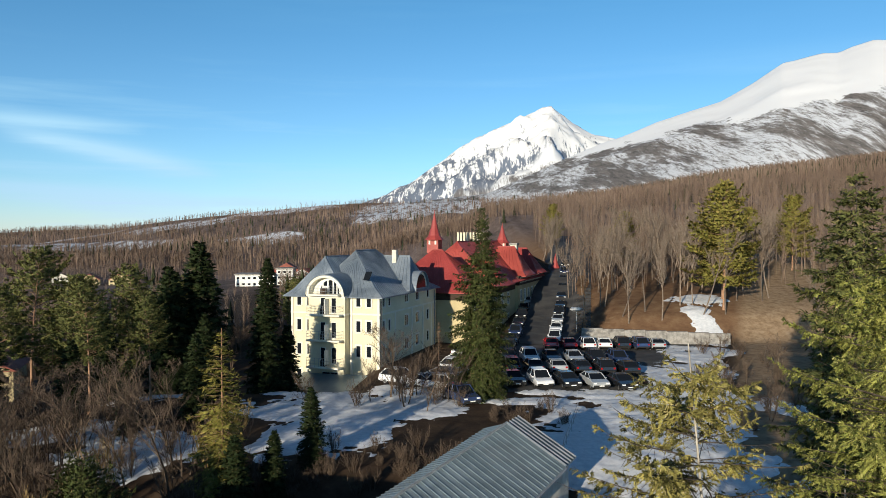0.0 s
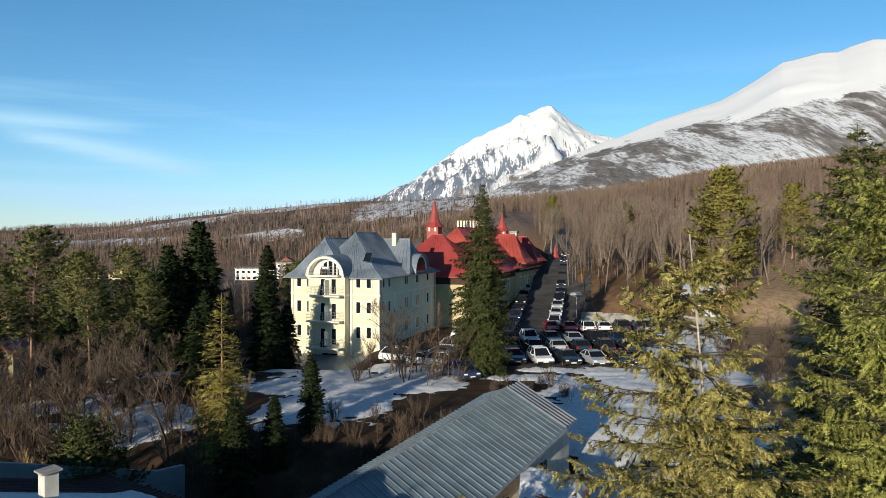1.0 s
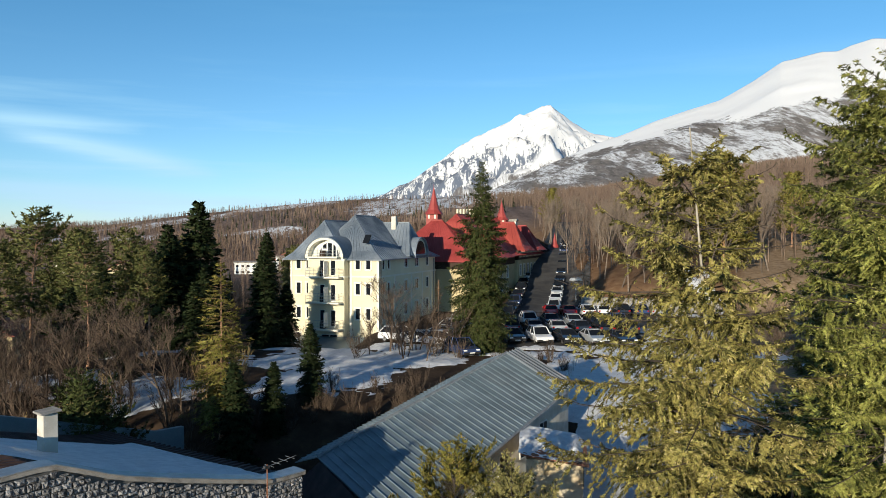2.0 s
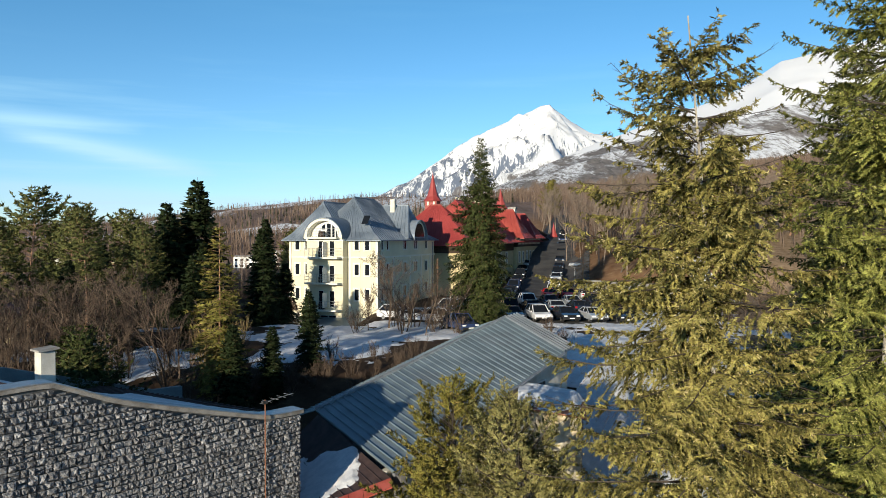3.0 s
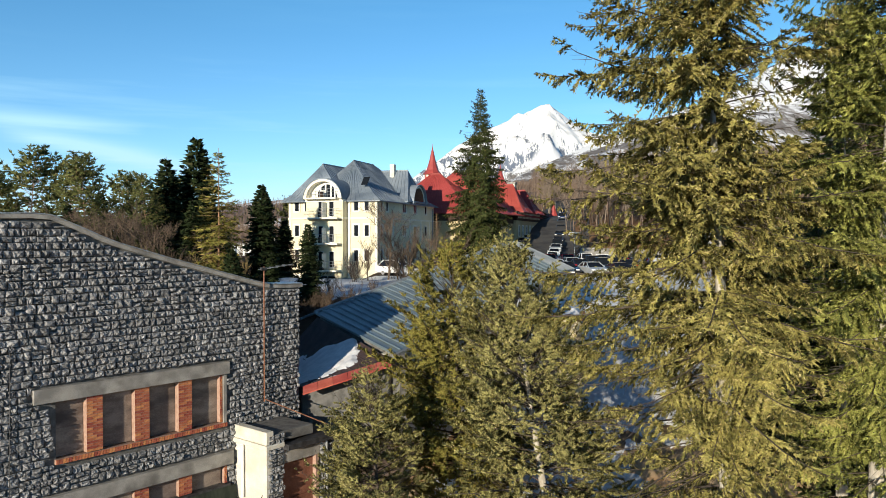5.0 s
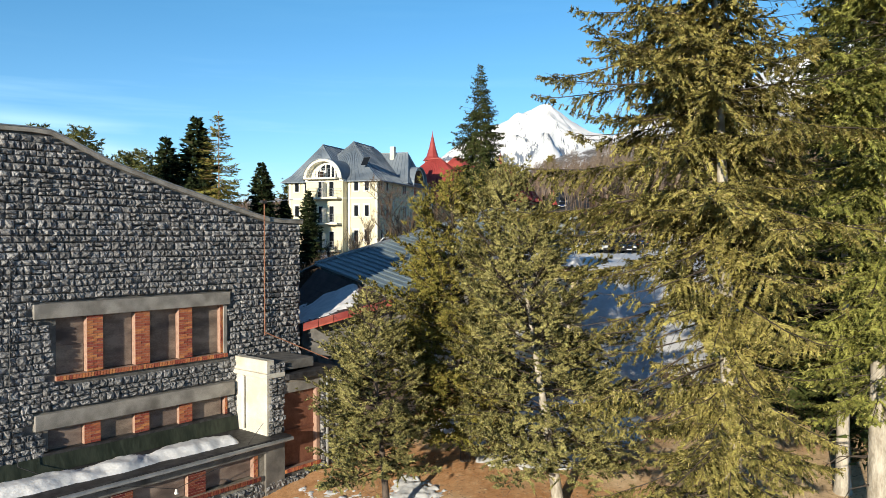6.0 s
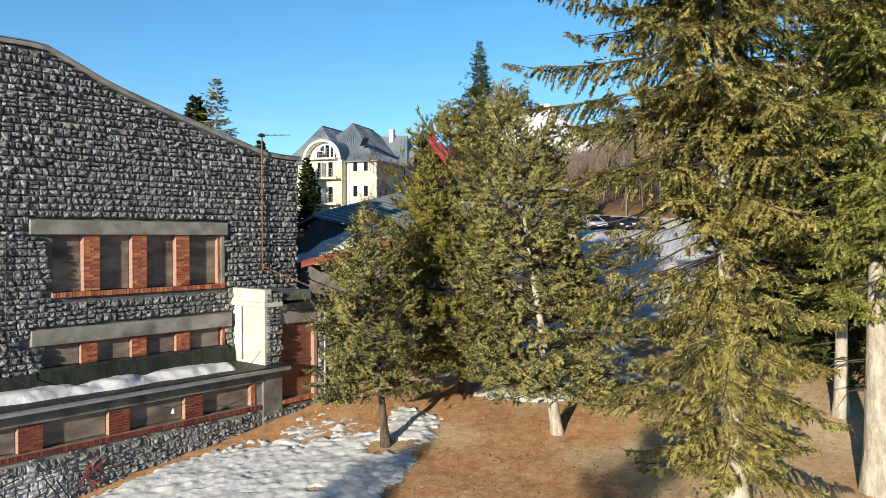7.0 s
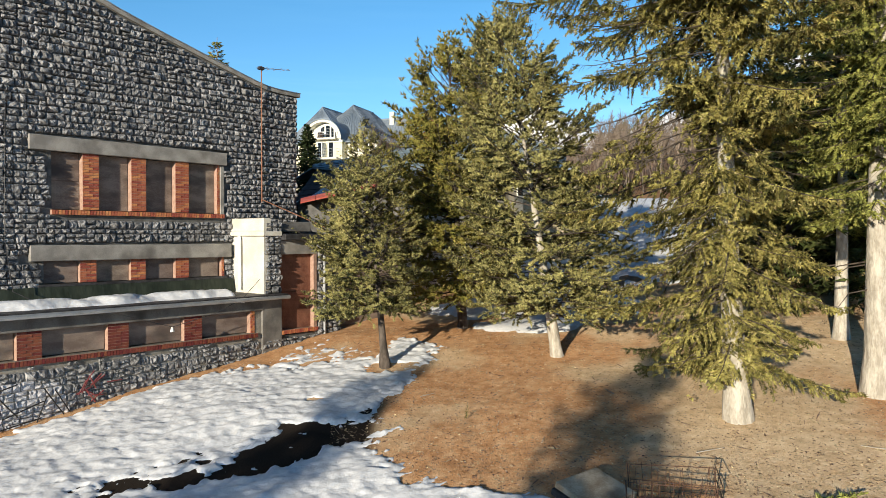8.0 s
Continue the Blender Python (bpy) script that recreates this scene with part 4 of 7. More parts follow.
for i in range(1, 44):
    e1 = A.lerp(W, i / 44) + Vector((0, 0, 0.05))
    part("seam", tube(e1, e1 + out * 1.7 - Vector((0, 0, 0.55)), 0.014, sides=4), M_GREYROOF, long_house)
part("ridge_cap", tube(A + Vector((0, 0, 0.04)), W + Vector((0, 0, 0.04)), 0.09, sides=6), M_ZINC, long_house, "metal ridge cap")
side = Vector((0.85, 1.6, 0.04))
M_BRIGHTROOF = mat("bright_sheet_roof", (0.30, 0.34, 0.37), (0.42, 0.46, 0.49), 0.8, 0.35, 0.08, 18, metal=0.5)
for i in range(4):
    a, b = i / 4, (i + 1) / 4
    part("roof_panel", slab([A + side * a, R + side * a, R + side * b, A + side * b], 0.06), M_GREYROOF, long_house)
    up = Vector((0, 0, 0.05))
    part("seam", tube(A + side * b + up, R + side * b + up, 0.06, sides=4), M_BRIGHTROOF, long_house)
part("verge", tube(A + Vector((0, 0, 0.06)), R + Vector((0, 0, 0.06)), 0.075, sides=4), M_BRIGHTROOF, long_house, "bright metal verge strip")
# walls under it
ins = Vector((-0.3, 0.45, 0))


def wall_between(p, q, z0, name, material, label=""):
    bm = bmesh.new()
    d = (q - p)
    nrm = Vector((-d.y, d.x, 0)).normalized() * 0.3
    v = [bm.verts.new(w) for w in (Vector((p.x, p.y, z0)), Vector((q.x, q.y, z0)), q, p)]
    w_ = [bm.verts.new(w + nrm) for w in (Vector((p.x, p.y, z0)), Vector((q.x, q.y, z0)), q, p)]
    bm.faces.new(v)
    bm.faces.new(w_[::-1])
    for i in range(4):
        bm.faces.new((v[i], w_[i], w_[(i + 1) % 4], v[(i + 1) % 4]))
    return part(name, bm, material, long_house, label)


dn = Vector((0, 0, -0.12))
wall_between(L + ins + dn, R + ins + dn, 0.0, "wall", M_WHITEWALL, "off-white plastered wall")
wall_between(R + ins + dn, R + side * 0.9 + dn + ins, 0.0, "wall", M_WHITEWALL)
wall_between(R + side * 0.9 + dn + ins, A + side * 0.9 + dn, 0.0, "wall", M_WHITEWALL)
part("fascia", tube(R + Vector((0, 0, -0.1)), L + Vector((0, 0, -0.1)), 0.08, sides=6), M_ZINC, long_house, "metal eave edge")
for k in range(5):
    p = L.lerp(R, 0.30 + 0.14 * k) + ins
    an = math.atan2((R - L).y, (R - L).x)
    w_ = part("window", box(-0.5, 0.5, -0.05, 0.08, -1.1, 0.0), M_FRAMEW, long_house, "", Matrix.Translation(p + Vector((0, 0, -1.0))) @ pose(0, 0, 0, 0, 0, math.degrees(an)))
    for sx in (-0.24, 0.24):
        part("pane", box(sx - 0.2, sx + 0.2, -0.065, -0.045, -1.02, -0.08), M_GLASS, w_)
wall_between(W + Vector((0.25, -0.05, -0.08)), L + Vector((0.25, 0.1, -0.08)), 3.0, "wall", M_MORTAR)
# stained shed at the long building's side, its roof under snow
shed = thing("shed", Matrix.Translation((5.4, 36.2, 0)) @ pose(0, 0, 0, 0, 0, -8), "stained yellow shed with a rusty roof under snow", "shed")
M_STAIN = mat("stained_plaster", (0.50, 0.38, 0.20), (0.72, 0.64, 0.48), 1.2, 0.9, 0.3, 20, dirt=(0.34, 0.20, 0.09), dirt_amt=0.3)
part("wall", box(-1.35, 1.35, -1.4, 1.4, 1.5, 7.1), M_STAIN, shed)
part("roof", slab([(-1.6, -1.7, 7.45), (1.6, -1.7, 7.0), (1.6, 1.7, 7.2), (-1.6, 1.7, 7.65)], 0.1), M_RUST, shed, "rusty corrugated roof")
part("window", box(1.36, 1.40, -0.9, -0.2, 5.6, 6.6), M_GLASS, shed)
X, Y = np.meshgrid(np.arange(-1.7, 1.7, 0.08), np.arange(-1.75, 1.7, 0.08))
c = 0.45 + fbm(X + 50, Y, 1.0, 4) * 0.6 + 0.25 * Y - ss(1.0, 1.7, X)
v = np.stack([X, Y, 7.43 - 0.14 * X + 0.06 * Y - 0.1 + np.where(c > 0, np.minimum(c, 0.6) * 0.5 + fbm(X, Y, 0.3, 3) * 0.05, c * 0.3) + 0.02], -1).reshape(-1, 3)
ob = part("shed_snow", mesh_np("shed_snow", v, grid_faces(*X.shape), M_SNOW, True), at=Matrix.Translation((5.4, 36.2, 0)) @ pose(0, 0, 0, 0, 0, -8))
tagged(ob, "lumpy snow on the shed roof", "snow", kind="stuff")
# brown lean-to roof with snow
brown = thing("lean_to", Matrix.Identity(4), "brown sheet roof between the buildings with a red metal eave", "roof")
BQ = [Vector((-5.1, 26.8, 5.40)), Vector((-2.0, 28.1, 6.2)), W + Vector((0.1, 0, -0.2)), Vector((-8.4, 36.5, 4.5))]


def on_lean_to(u, v):
    return BQ[0].lerp(BQ[1], u).lerp(BQ[3].lerp(BQ[2], u), v)


bm = bmesh.new()
for i in range(10):
    for j in range(10):
        slab([on_lean_to(i / 10, j / 10), on_lean_to((i + 1) / 10, j / 10), on_lean_to((i + 1) / 10, (j + 1) / 10), on_lean_to(i / 10, (j + 1) / 10)], 0.12, bm)
bmesh.ops.remove_doubles(bm, verts=bm.verts, dist=0.001)
part("roof", bm, M_BROWNROOF, brown, "dark brown sheet roof")
for i in range(1, 9):
    bm = bmesh.new()
    for j in range(6):
        tube(on_lean_to(i / 9, j / 6) + Vector((0, 0, 0.02)), on_lean_to(i / 9, (j + 1) / 6) + Vector((0, 0, 0.02)), 0.022, sides=4, bm=bm)
    part("seam", bm, M_BROWNROOF, brown)
for i in range(6):
    p, q = BQ[0].lerp(BQ[1], i / 6), BQ[0].lerp(BQ[1], (i + 0.97) / 6)
    n_ = Vector((0.10, -0.55, -0.14))
    part("eave_tile", slab([p + n_, q + n_, q + Vector((0, 0, 0.03)), p + Vector((0, 0, 0.03))], 0.05), M_REDEAVE, brown, "red sheet-metal eave piece")
part("wall", slab([Vector((-5.2, 27.1, 5.25)), Vector((-2.1, 28.4, 5.97)), Vector((-2.2, 28.7, 5.97)), Vector((-5.3, 27.4, 5.25))], 5.0), M_MORTAR, brown)
U, V = np.meshgrid(np.linspace(0, 1, 90), np.linspace(0, 1, 120))
q = [np.array(p) for p in BQ]
P = (q[0][None, None] * ((1 - U) * (1 - V))[..., None] + q[1] * (U * (1 - V))[..., None] + q[2] * (U * V)[..., None] + q[3] * ((1 - U) * V)[..., None])
c = 0.95 - ((U - 0.40) / 0.55) ** 2 - ((V - 0.34) / 0.34) ** 2 + fbm(P[..., 0], P[..., 1], 1.4, 4) * 0.9
P[..., 2] += np.where(c > 0, np.minimum(c * 0.3, 0.10) + 0.01, c * 0.3)
f = grid_faces(*U.shape)
f = f[(c.ravel()[f] > -0.3).any(1)]
used, inv = np.unique(f, return_inverse=True)
ob = part("lean_to_snow", mesh_np("lean_to_snow", P.reshape(-1, 3)[used], inv.reshape(-1, 4), M_SNOW, True))
tagged(ob, "snow patch left on the brown roof", "snow", kind="stuff")


# ---- the pale yellow hotel; local x along its front, local y along its flank ----
HOTEL = pose(-18.38, 88.42, 0, 0, 0, math.degrees(math.atan2(-0.320, 0.948)))
hotel = thing("yellow_hotel", HOTEL, "pale yellow hotel with balconies and a steep blue-grey metal roof", "building")
HW, HD, EAVE, BASE = 11.5, 19.4, 15.1, 2.5


def hip_roof(name, eave, ridge, material, parent, seams=0.6, thick=0.10, flare=0.35):
    """A hipped roof over the rectangle eave = x0, x1, y0, y1, z, up to the ridge = x0, y0, x1, y1, z, with flared eaves; each slope is a part with its seams."""
    x0, x1, y0, y1, z = eave
    ax, ay, bx, by, rz_ = ridge
    c = [Vector((x0, y0, z)), Vector((x1, y0, z)), Vector((x1, y1, z)), Vector((x0, y1, z))]
    along_x = abs(bx - ax) > abs(by - ay)
    ra, rb = Vector((ax, ay, rz_)), Vector((bx, by, rz_))
    if along_x:
        faces = [(c[0], c[1], rb, ra), (c[1], c[2], rb, rb), (c[2], c[3], ra, rb), (c[3], c[0], ra, ra)]
    else:
        faces = [(c[0], c[1], ra, ra), (c[1], c[2], rb, ra), (c[2], c[3], rb, rb), (c[3], c[0], ra, rb)]
    for a, b, p, q in faces:
        bm = bmesh.new()
        ma, mb = a.lerp(q, 0.25), b.lerp(p, 0.25)
        ma.z -= flare
        mb.z -= flare
        rows = [(a, b), (ma, mb), (q, p)]
        for (s, t), (u, w) in zip(rows, rows[1:]):
            quad = [s, t, w, u] if (u - w).length > 1e-4 else [s, t, u]
            slab([tuple(v) for v in quad], thick, bm)
        sl = part(name, bm, material, parent)
        n = int((b - a).length / seams)
        bm = bmesh.new()
        for i in range(1, n):
            f = i / n
            lo, mid, hi = a.lerp(b, f), ma.lerp(mb, f), q.lerp(p, f)
            for s, t in ((lo, mid), (mid, hi)):
                tube(s + Vector((0, 0, 0.02)), t + Vector((0, 0, 0.02)), 0.035, sides=4, bm=bm)
        if n > 1:
            part("seams", bm, material, sl)
    bm = tube(ra, rb + Vector((0.001, 0, 0)), 0.10, sides=6)
    part("ridge_cap", bm, material, parent)


def window(parent, m, w, h, rows=1, cols=2, name="window", surround=True):
    """A window with frame, panes, sill and pale surround, its middle at m, facing local -y."""
    bm = bmesh.new()
    fr = 0.05
    for a in ((-w / 2, -w / 2 + fr, -h / 2, h / 2), (w / 2 - fr, w / 2, -h / 2, h / 2), (-w / 2 + fr, w / 2 - fr, h / 2 - fr, h / 2), (-w / 2 + fr, w / 2 - fr, -h / 2, -h / 2 + fr)):
        box(a[0], a[1], -0.02, 0.06, a[2], a[3], bm=bm)
    for i in range(1, cols):
        x = -w / 2 + w * i / cols
        box(x - 0.03, x + 0.03, -0.015, 0.05, -h / 2 + fr, h / 2 - fr, bm=bm)
    if rows > 1:
        box(-w / 2 + fr, w / 2 - fr, -0.014, 0.049, h * 0.18, h * 0.18 + 0.05, bm=bm)
    win = part(name, bm, M_FRAMEW, parent, "", m)
    for i in range(cols):
        a, b = -w / 2 + w * i / cols, -w / 2 + w * (i + 1) / cols
        part("pane", box(a + 0.04, b - 0.04, 0.012, 0.03, -h / 2 + 0.05, h / 2 - 0.05), M_GLASS, win)
    part("sill", box(-w / 2 - 0.1, w / 2 + 0.1, -0.12, 0.03, -h / 2 - 0.12, -h / 2 - 0.02), M_CREAM, win)
    if surround:
        bm = box(-w / 2 - 0.16, -w / 2 - 0.01, -0.05, 0.03, -h / 2, h / 2 + 0.16)
        box(w / 2 + 0.01, w / 2 + 0.16, -0.05, 0.03, -h / 2, h / 2 + 0.16, bm=bm)
        box(-w / 2 - 0.01, w / 2 + 0.01, -0.05, 0.03, h / 2 + 0.01, h / 2 + 0.16, bm=bm)
        part("surround", bm, M_CREAM, win)
    return win


RIGHT = pose(0, 0, 0, 0, 0, 90)
part("wall", box(0, HW, 0, HD, BASE, EAVE), M_YELLOW, hotel, "pale yellow plastered walls")
part("bay_wall", box(2.95, 7.66, -1.2, 0.02, BASE, EAVE + 0.3), M_YELLOW, hotel, "projecting yellow bay")
for z, h in ((13.0, 0.2), (EAVE - 0.12, 0.3)):
    bm = box(-0.08, HW + 0.08, -0.08, 0.02, z, z + h)
    box(HW - 0.02, HW + 0.1, 0.02, HD, z, z + h, bm=bm)
    box(2.88, 7.73, -1.28, -0.06, z, z + h, bm=bm)
    part("string_course", bm, M_CREAM, hotel, "cream string course")
LEV = ((14.5, 1.15), (11.65, 1.35), (8.75, 1.35), (5.2, 2.3))
for k, (z, h) in enumerate(LEV):
    for x in (1.05, 8.82, 10.15):
        if x < 2 or k < 3:
            window(hotel, Matrix.Translation((x, -0.02, z)), 0.62, h, 1, 1)
    window(hotel, Matrix.Translation((2.3, -0.02, z)), 0.45, h, 1, 1)
    if k < 3:
        for y, w in ((1.15, 0.55), (2.75, 0.6), (8.3, 1.05), (12.1, 1.1), (16.1, 0.75)):
            window(hotel, Matrix.Translation((HW + 0.02, y, z)) @ RIGHT, w, h, 1, 1 if w < 0.9 else 2)
# balcony doors in the bay
for z in (14.2, 11.25, 8.3):
    for x in (4.85, 6.25):
        window(hotel, Matrix.Translation((x, -1.22, z)), 0.66, 1.9, 1, 1, "balcony_door", False)
    part("screen", box(5.50, 5.58, -2.2, -1.22, z - 1.0, z + 0.7), M_FRAMEW, hotel, "white balcony divider")
window(hotel, Matrix.Translation((5.75, -1.22, 5.9)), 2.1, 1.0, 1, 2, surround=False)
# shallow pilasters between the windows
for x in (0.12, 7.95, 11.38):
    part("pilaster", box(x - 0.14, x + 0.14, -0.10, 0.01, BASE, EAVE - 0.13), M_CREAM, hotel)
for y in (4.6, 10.2, 14.2, 17.6):
    part("pilaster", box(HW - 0.01, HW + 0.08, y - 0.16, y + 0.16, BASE, 12.98), M_CREAM, hotel)


def balcony(x0, x1, y0, y1, z, solid=False):
    b = part("balcony", box(x0, x1, y0, y1, z - 0.2, z, 0.03), M_CREAM, hotel, "balcony with a slender metal railing")
    bm = bmesh.new()
    for a, c in (((x0 + 0.05, y0 + 0.06), (x1 - 0.05, y0 + 0.06)), ((x0 + 0.05, y0 + 0.06), (x0 + 0.05, y1)), ((x1 - 0.05, y0 + 0.06), (x1 - 0.05, y1))):
        for zz in (0.35, 0.68, 1.0):
            tube((*a, z + zz), (*c, z + zz), 0.018, sides=5, bm=bm)
    for i in range(9):
        x = x0 + 0.05 + (x1 - x0 - 0.1) * i / 8
        tube((x, y0 + 0.06, z), (x, y0 + 0.06, z + 1.0), 0.018, sides=5, bm=bm)
    part("railing", bm, M_ZINC, b, "slender metal railing")
    part("table", box(x0 + 1.6, x0 + 2.2, y0 + 0.5, y0 + 1.0, z, z + 0.7, 0.03), M_TIMBER, b)


for z in (13.15, 10.2, 7.1):
    balcony(3.2, 7.5, -2.35, -1.21, z)
# round gable over the bay: a thick pale arch round a recessed loggia
AX, AZ = 5.18, 15.35
arc = [(AX + 2.45 * math.cos(t), AZ + 2.35 * math.sin(t)) for t in np.linspace(0, math.pi, 25)]
part("gable_wall", prism(arc, -0.55, 0.4), M_CREAM, hotel, "round gable with a half-moon loggia")
bm = bmesh.new()
for t0, t1 in zip(np.linspace(0, math.pi, 21), np.linspace(0, math.pi, 21)[1:]):
    pts = [(AX + r_ * math.cos(t), AZ + r_ * 0.955 * math.sin(t)) for r_, t in ((2.1, t0), (2.5, t0), (2.5, t1), (2.1, t1))]
    prism(pts, -1.45, -0.5, bm)
part("arch_frame", bm, M_CREAM, hotel, "thick pale arch moulding")
arc_in = [(AX + 0.25 + 1.4 * math.cos(t), AZ + 0.1 + 1.75 * math.sin(t)) for t in np.linspace(0, math.pi, 17)]
part("arched_window", prism(arc_in, -0.60, -0.56), M_GLASS, hotel, "half-moon loggia window")
bm = bmesh.new()
for x in (4.55, 5.2, 5.9, 6.4):
    zt = AZ + 0.1 + 1.75 * math.sqrt(max(0.0, 1 - ((x - AX - 0.25) / 1.4) ** 2))
    box(x - 0.09, x + 0.09, -0.66, -0.605, AZ, zt, bm=bm)
box(4.5, 5.15, -0.65, -0.605, AZ, AZ + 1.0, bm=bm)
for t0, t1 in zip(np.linspace(0, math.pi, 15), np.linspace(0, math.pi, 15)[1:]):
    pts = [(AX + 0.25 + r_ * math.cos(t), AZ + 0.1 + r_ * 1.25 * math.sin(t)) for r_, t in ((1.28, t0), (1.46, t0), (1.46, t1), (1.28, t1))]
    prism(pts, -0.68, -0.605, bm)
part("arch_bars", bm, M_FRAMEW, hotel)
bm = bmesh.new()
p = lambda t, r, y: (AX + (2.52 + r) * math.cos(t), y, AZ - 0.05 + (2.45 + r) * math.sin(t))
for t0, t1 in zip(np.linspace(0, math.pi, 21), np.linspace(0, math.pi, 21)[1:]):
    slab([p(t0, 0, -1.55), p(t1, 0, -1.55), p(t1, 0.06, 3.0), p(t0, 0.06, 3.0)], 0.12, bm)
part("gable_roof", bm, M_HROOF, hotel, "curved metal roof over the round gable")
balcony(3.1, 7.2, -2.1, -0.56, 15.45)
hip_roof("roof_slope", (-0.75, 7.9, -0.75, 9.0, EAVE), (3.5, 1.9, 3.8, 8.0, 19.7), M_HROOF, hotel)
hip_roof("roof_slope", (1.5, HW + 0.6, -0.6, HD + 0.4, EAVE), (5.9, 5.4, 5.9, 11.5, 20.4), M_HROOF, hotel)
hip_roof("roof_slope", (2.0, HW + 0.65, 8.0, 16.2, EAVE + 0.3), (5.0, 12.1, 10.5, 12.1, 19.6), M_HROOF, hotel)
hip_roof("roof_slope", (-0.55, 7.0, 8.6, HD + 0.4, EAVE), (3.0, 11.0, 3.0, 16.5, 19.0), M_HROOF, hotel)
# round dormer on the flank
arc = [(12.05 + 2.3 * math.cos(t), 15.3 + 2.3 * math.sin(t)) for t in np.linspace(0, math.pi, 17)]
bm = prism(arc, -0.30, 1.2)
part("dormer", bm, M_CREAM, hotel, "round dormer", Matrix.Translation((HW + 0.25, 0, 0)) @ RIGHT)
arc = [(12.05 + 1.7 * math.cos(t), 15.5 + 1.75 * math.sin(t)) for t in np.linspace(0, math.pi, 17)]
part("dormer_window", prism(arc, -0.36, -0.31), M_GLASS, hotel, "", Matrix.Translation((HW + 0.25, 0, 0)) @ RIGHT)
bm = bmesh.new()
for t0, t1 in zip(np.linspace(0, math.pi, 13), np.linspace(0, math.pi, 13)[1:]):
    p = lambda t, y: (12.05 + 2.5 * math.cos(t), y, 15.2 + 2.5 * math.sin(t))
    slab([p(t0, -0.6), p(t1, -0.6), p(t1, 2.6), p(t0, 2.6)], 0.12, bm)
part("dormer_roof", bm, M_HROOF, hotel, "", Matrix.Translation((HW + 0.25, 0, 0)) @ RIGHT)
part("skylight", slab([(9.0, 0.9, 17.05), (9.8, 0.9, 17.05), (9.8, 1.7, 18.0), (9.0, 1.7, 18.0)], 0.06), M_GLASS, hotel)
bm = box(8.3, 8.9, 11.3, 11.9, 17.0, 20.4)
part("chimney", bm, M_WHITEWALL, hotel, "white chimney")
part("chimney", box(3.6, 4.3, 10.4, 11.0, 17.0, 20.3), M_WHITEWALL, hotel, "white chimney")
part("downpipe", tube((HW + 0.12, 0.25, EAVE - 0.3), (HW + 0.12, 0.25, 6), 0.06, sides=6), M_DARKMETAL, hotel)
part("downpipe", tube((HW + 0.12, 18.6, EAVE - 0.3), (HW + 0.12, 18.6, 6), 0.06, sides=6), M_HROOF, hotel)
# grey terrace roof at the foot of the front
part("terrace_roof", slab([(2.2, -6.0, 5.3), (10.5, -6.0, 5.1), (10.8, -0.95, 6.2), (2.2, -0.95, 6.2)], 0.15), M_GREYROOF, hotel, "low grey terrace roof")
part("terrace_wall", box(2.6, 10.2, -5.7, -0.95, 2.5, 5.1), M_YELLOW, hotel)

# ---- the old hotel with red roofs behind it ----
RED = pose(-1.0, 103.5, 0, 0, 0, -18.7)
red_hotel = thing("red_roofed_hotel", RED, "old ochre hotel with red sheet roofs, spires and timber framing", "building")
M_OCHRE = mat("ochre_plaster", (0.46, 0.38, 0.22), (0.58, 0.49, 0.29), 0.4, 0.9, 0.15, 8)
part("wall", box(-8.5, 5.0, 0.6, 26, 3, 14.3), M_OCHRE, red_hotel, "ochre plastered walls")
part("wall", box(-7.0, 5.6, 26, 46, 3, 13.8), M_OCHRE, red_hotel, "ochre plastered walls")
part("wall", box(-6.0, 5.2, 46, 66, 3, 13.0), M_OCHRE, red_hotel, "ochre plastered walls")
part("timber_storey", box(-7.1, 5.75, 25.9, 46.1, 13.8, 15.4), M_TIMBER, red_hotel, "dark timber-framed top storey")
part("timber_storey", box(-6.1, 5.35, 46.1, 66.1, 13.0, 15.0), M_TIMBER, red_hotel, "dark timber-framed top storey")
part("timber_storey", box(-8.6, 5.1, 0.5, 25.9, 13.2, 14.3), M_TIMBER, red_hotel, "dark timber-framed top storey")
for i in range(16):
    part("plaster_field", box(5.76, 5.79, 26.6 + i * 1.2, 27.45 + i * 1.2, 14.2, 15.2), M_CREAM, red_hotel)
for z in (12.0, 8.6):
    for y in (2.0, 5.2, 9, 13, 17, 21):
        window(red_hotel, Matrix.Translation((5.02, y, z)) @ RIGHT, 1.1, 1.8, 2)
    for y in range(28, 45, 3):
        window(red_hotel, Matrix.Translation((5.62, y, z)) @ RIGHT, 1.1, 1.8, 2)
    for y in range(48, 65, 3):
        window(red_hotel, Matrix.Translation((5.22, y, z)) @ RIGHT, 1.1, 1.8, 2)
hip_roof("roof_slope", (-9.2, 5.8, -0.2, 13, 14.3), (-2.5, 5.0, -1.0, 5.0, 20.2), M_RROOF, red_hotel, 0.9)
hip_roof("roof_slope", (-9.2, 6.2, 9, 47, 14.6), (-1.6, 14, -1.6, 43, 21.4), M_RROOF, red_hotel, 0.9)
hip_roof("roof_slope", (-2.0, 6.5, 12, 20, 14.5), (0.5, 16, 3.2, 16, 18.6), M_RROOF, red_hotel, 0.9)
hip_roof("roof_slope", (-2.0, 6.6, 27.5, 36, 15.3), (0.5, 31.7, 3.6, 31.7, 20.4), M_RROOF, red_hotel, 0.9)
hip_roof("roof_slope", (-2.0, 6.6, 38.5, 47, 15.3), (0.5, 42.7, 3.4, 42.7, 20.0), M_RROOF, red_hotel, 0.9)
hip_roof("roof_slope", (-7.0, 6.2, 46.5, 67, 14.9), (-0.5, 51, -0.5, 62, 18.6), M_TIMBER, red_hotel, 0.9)


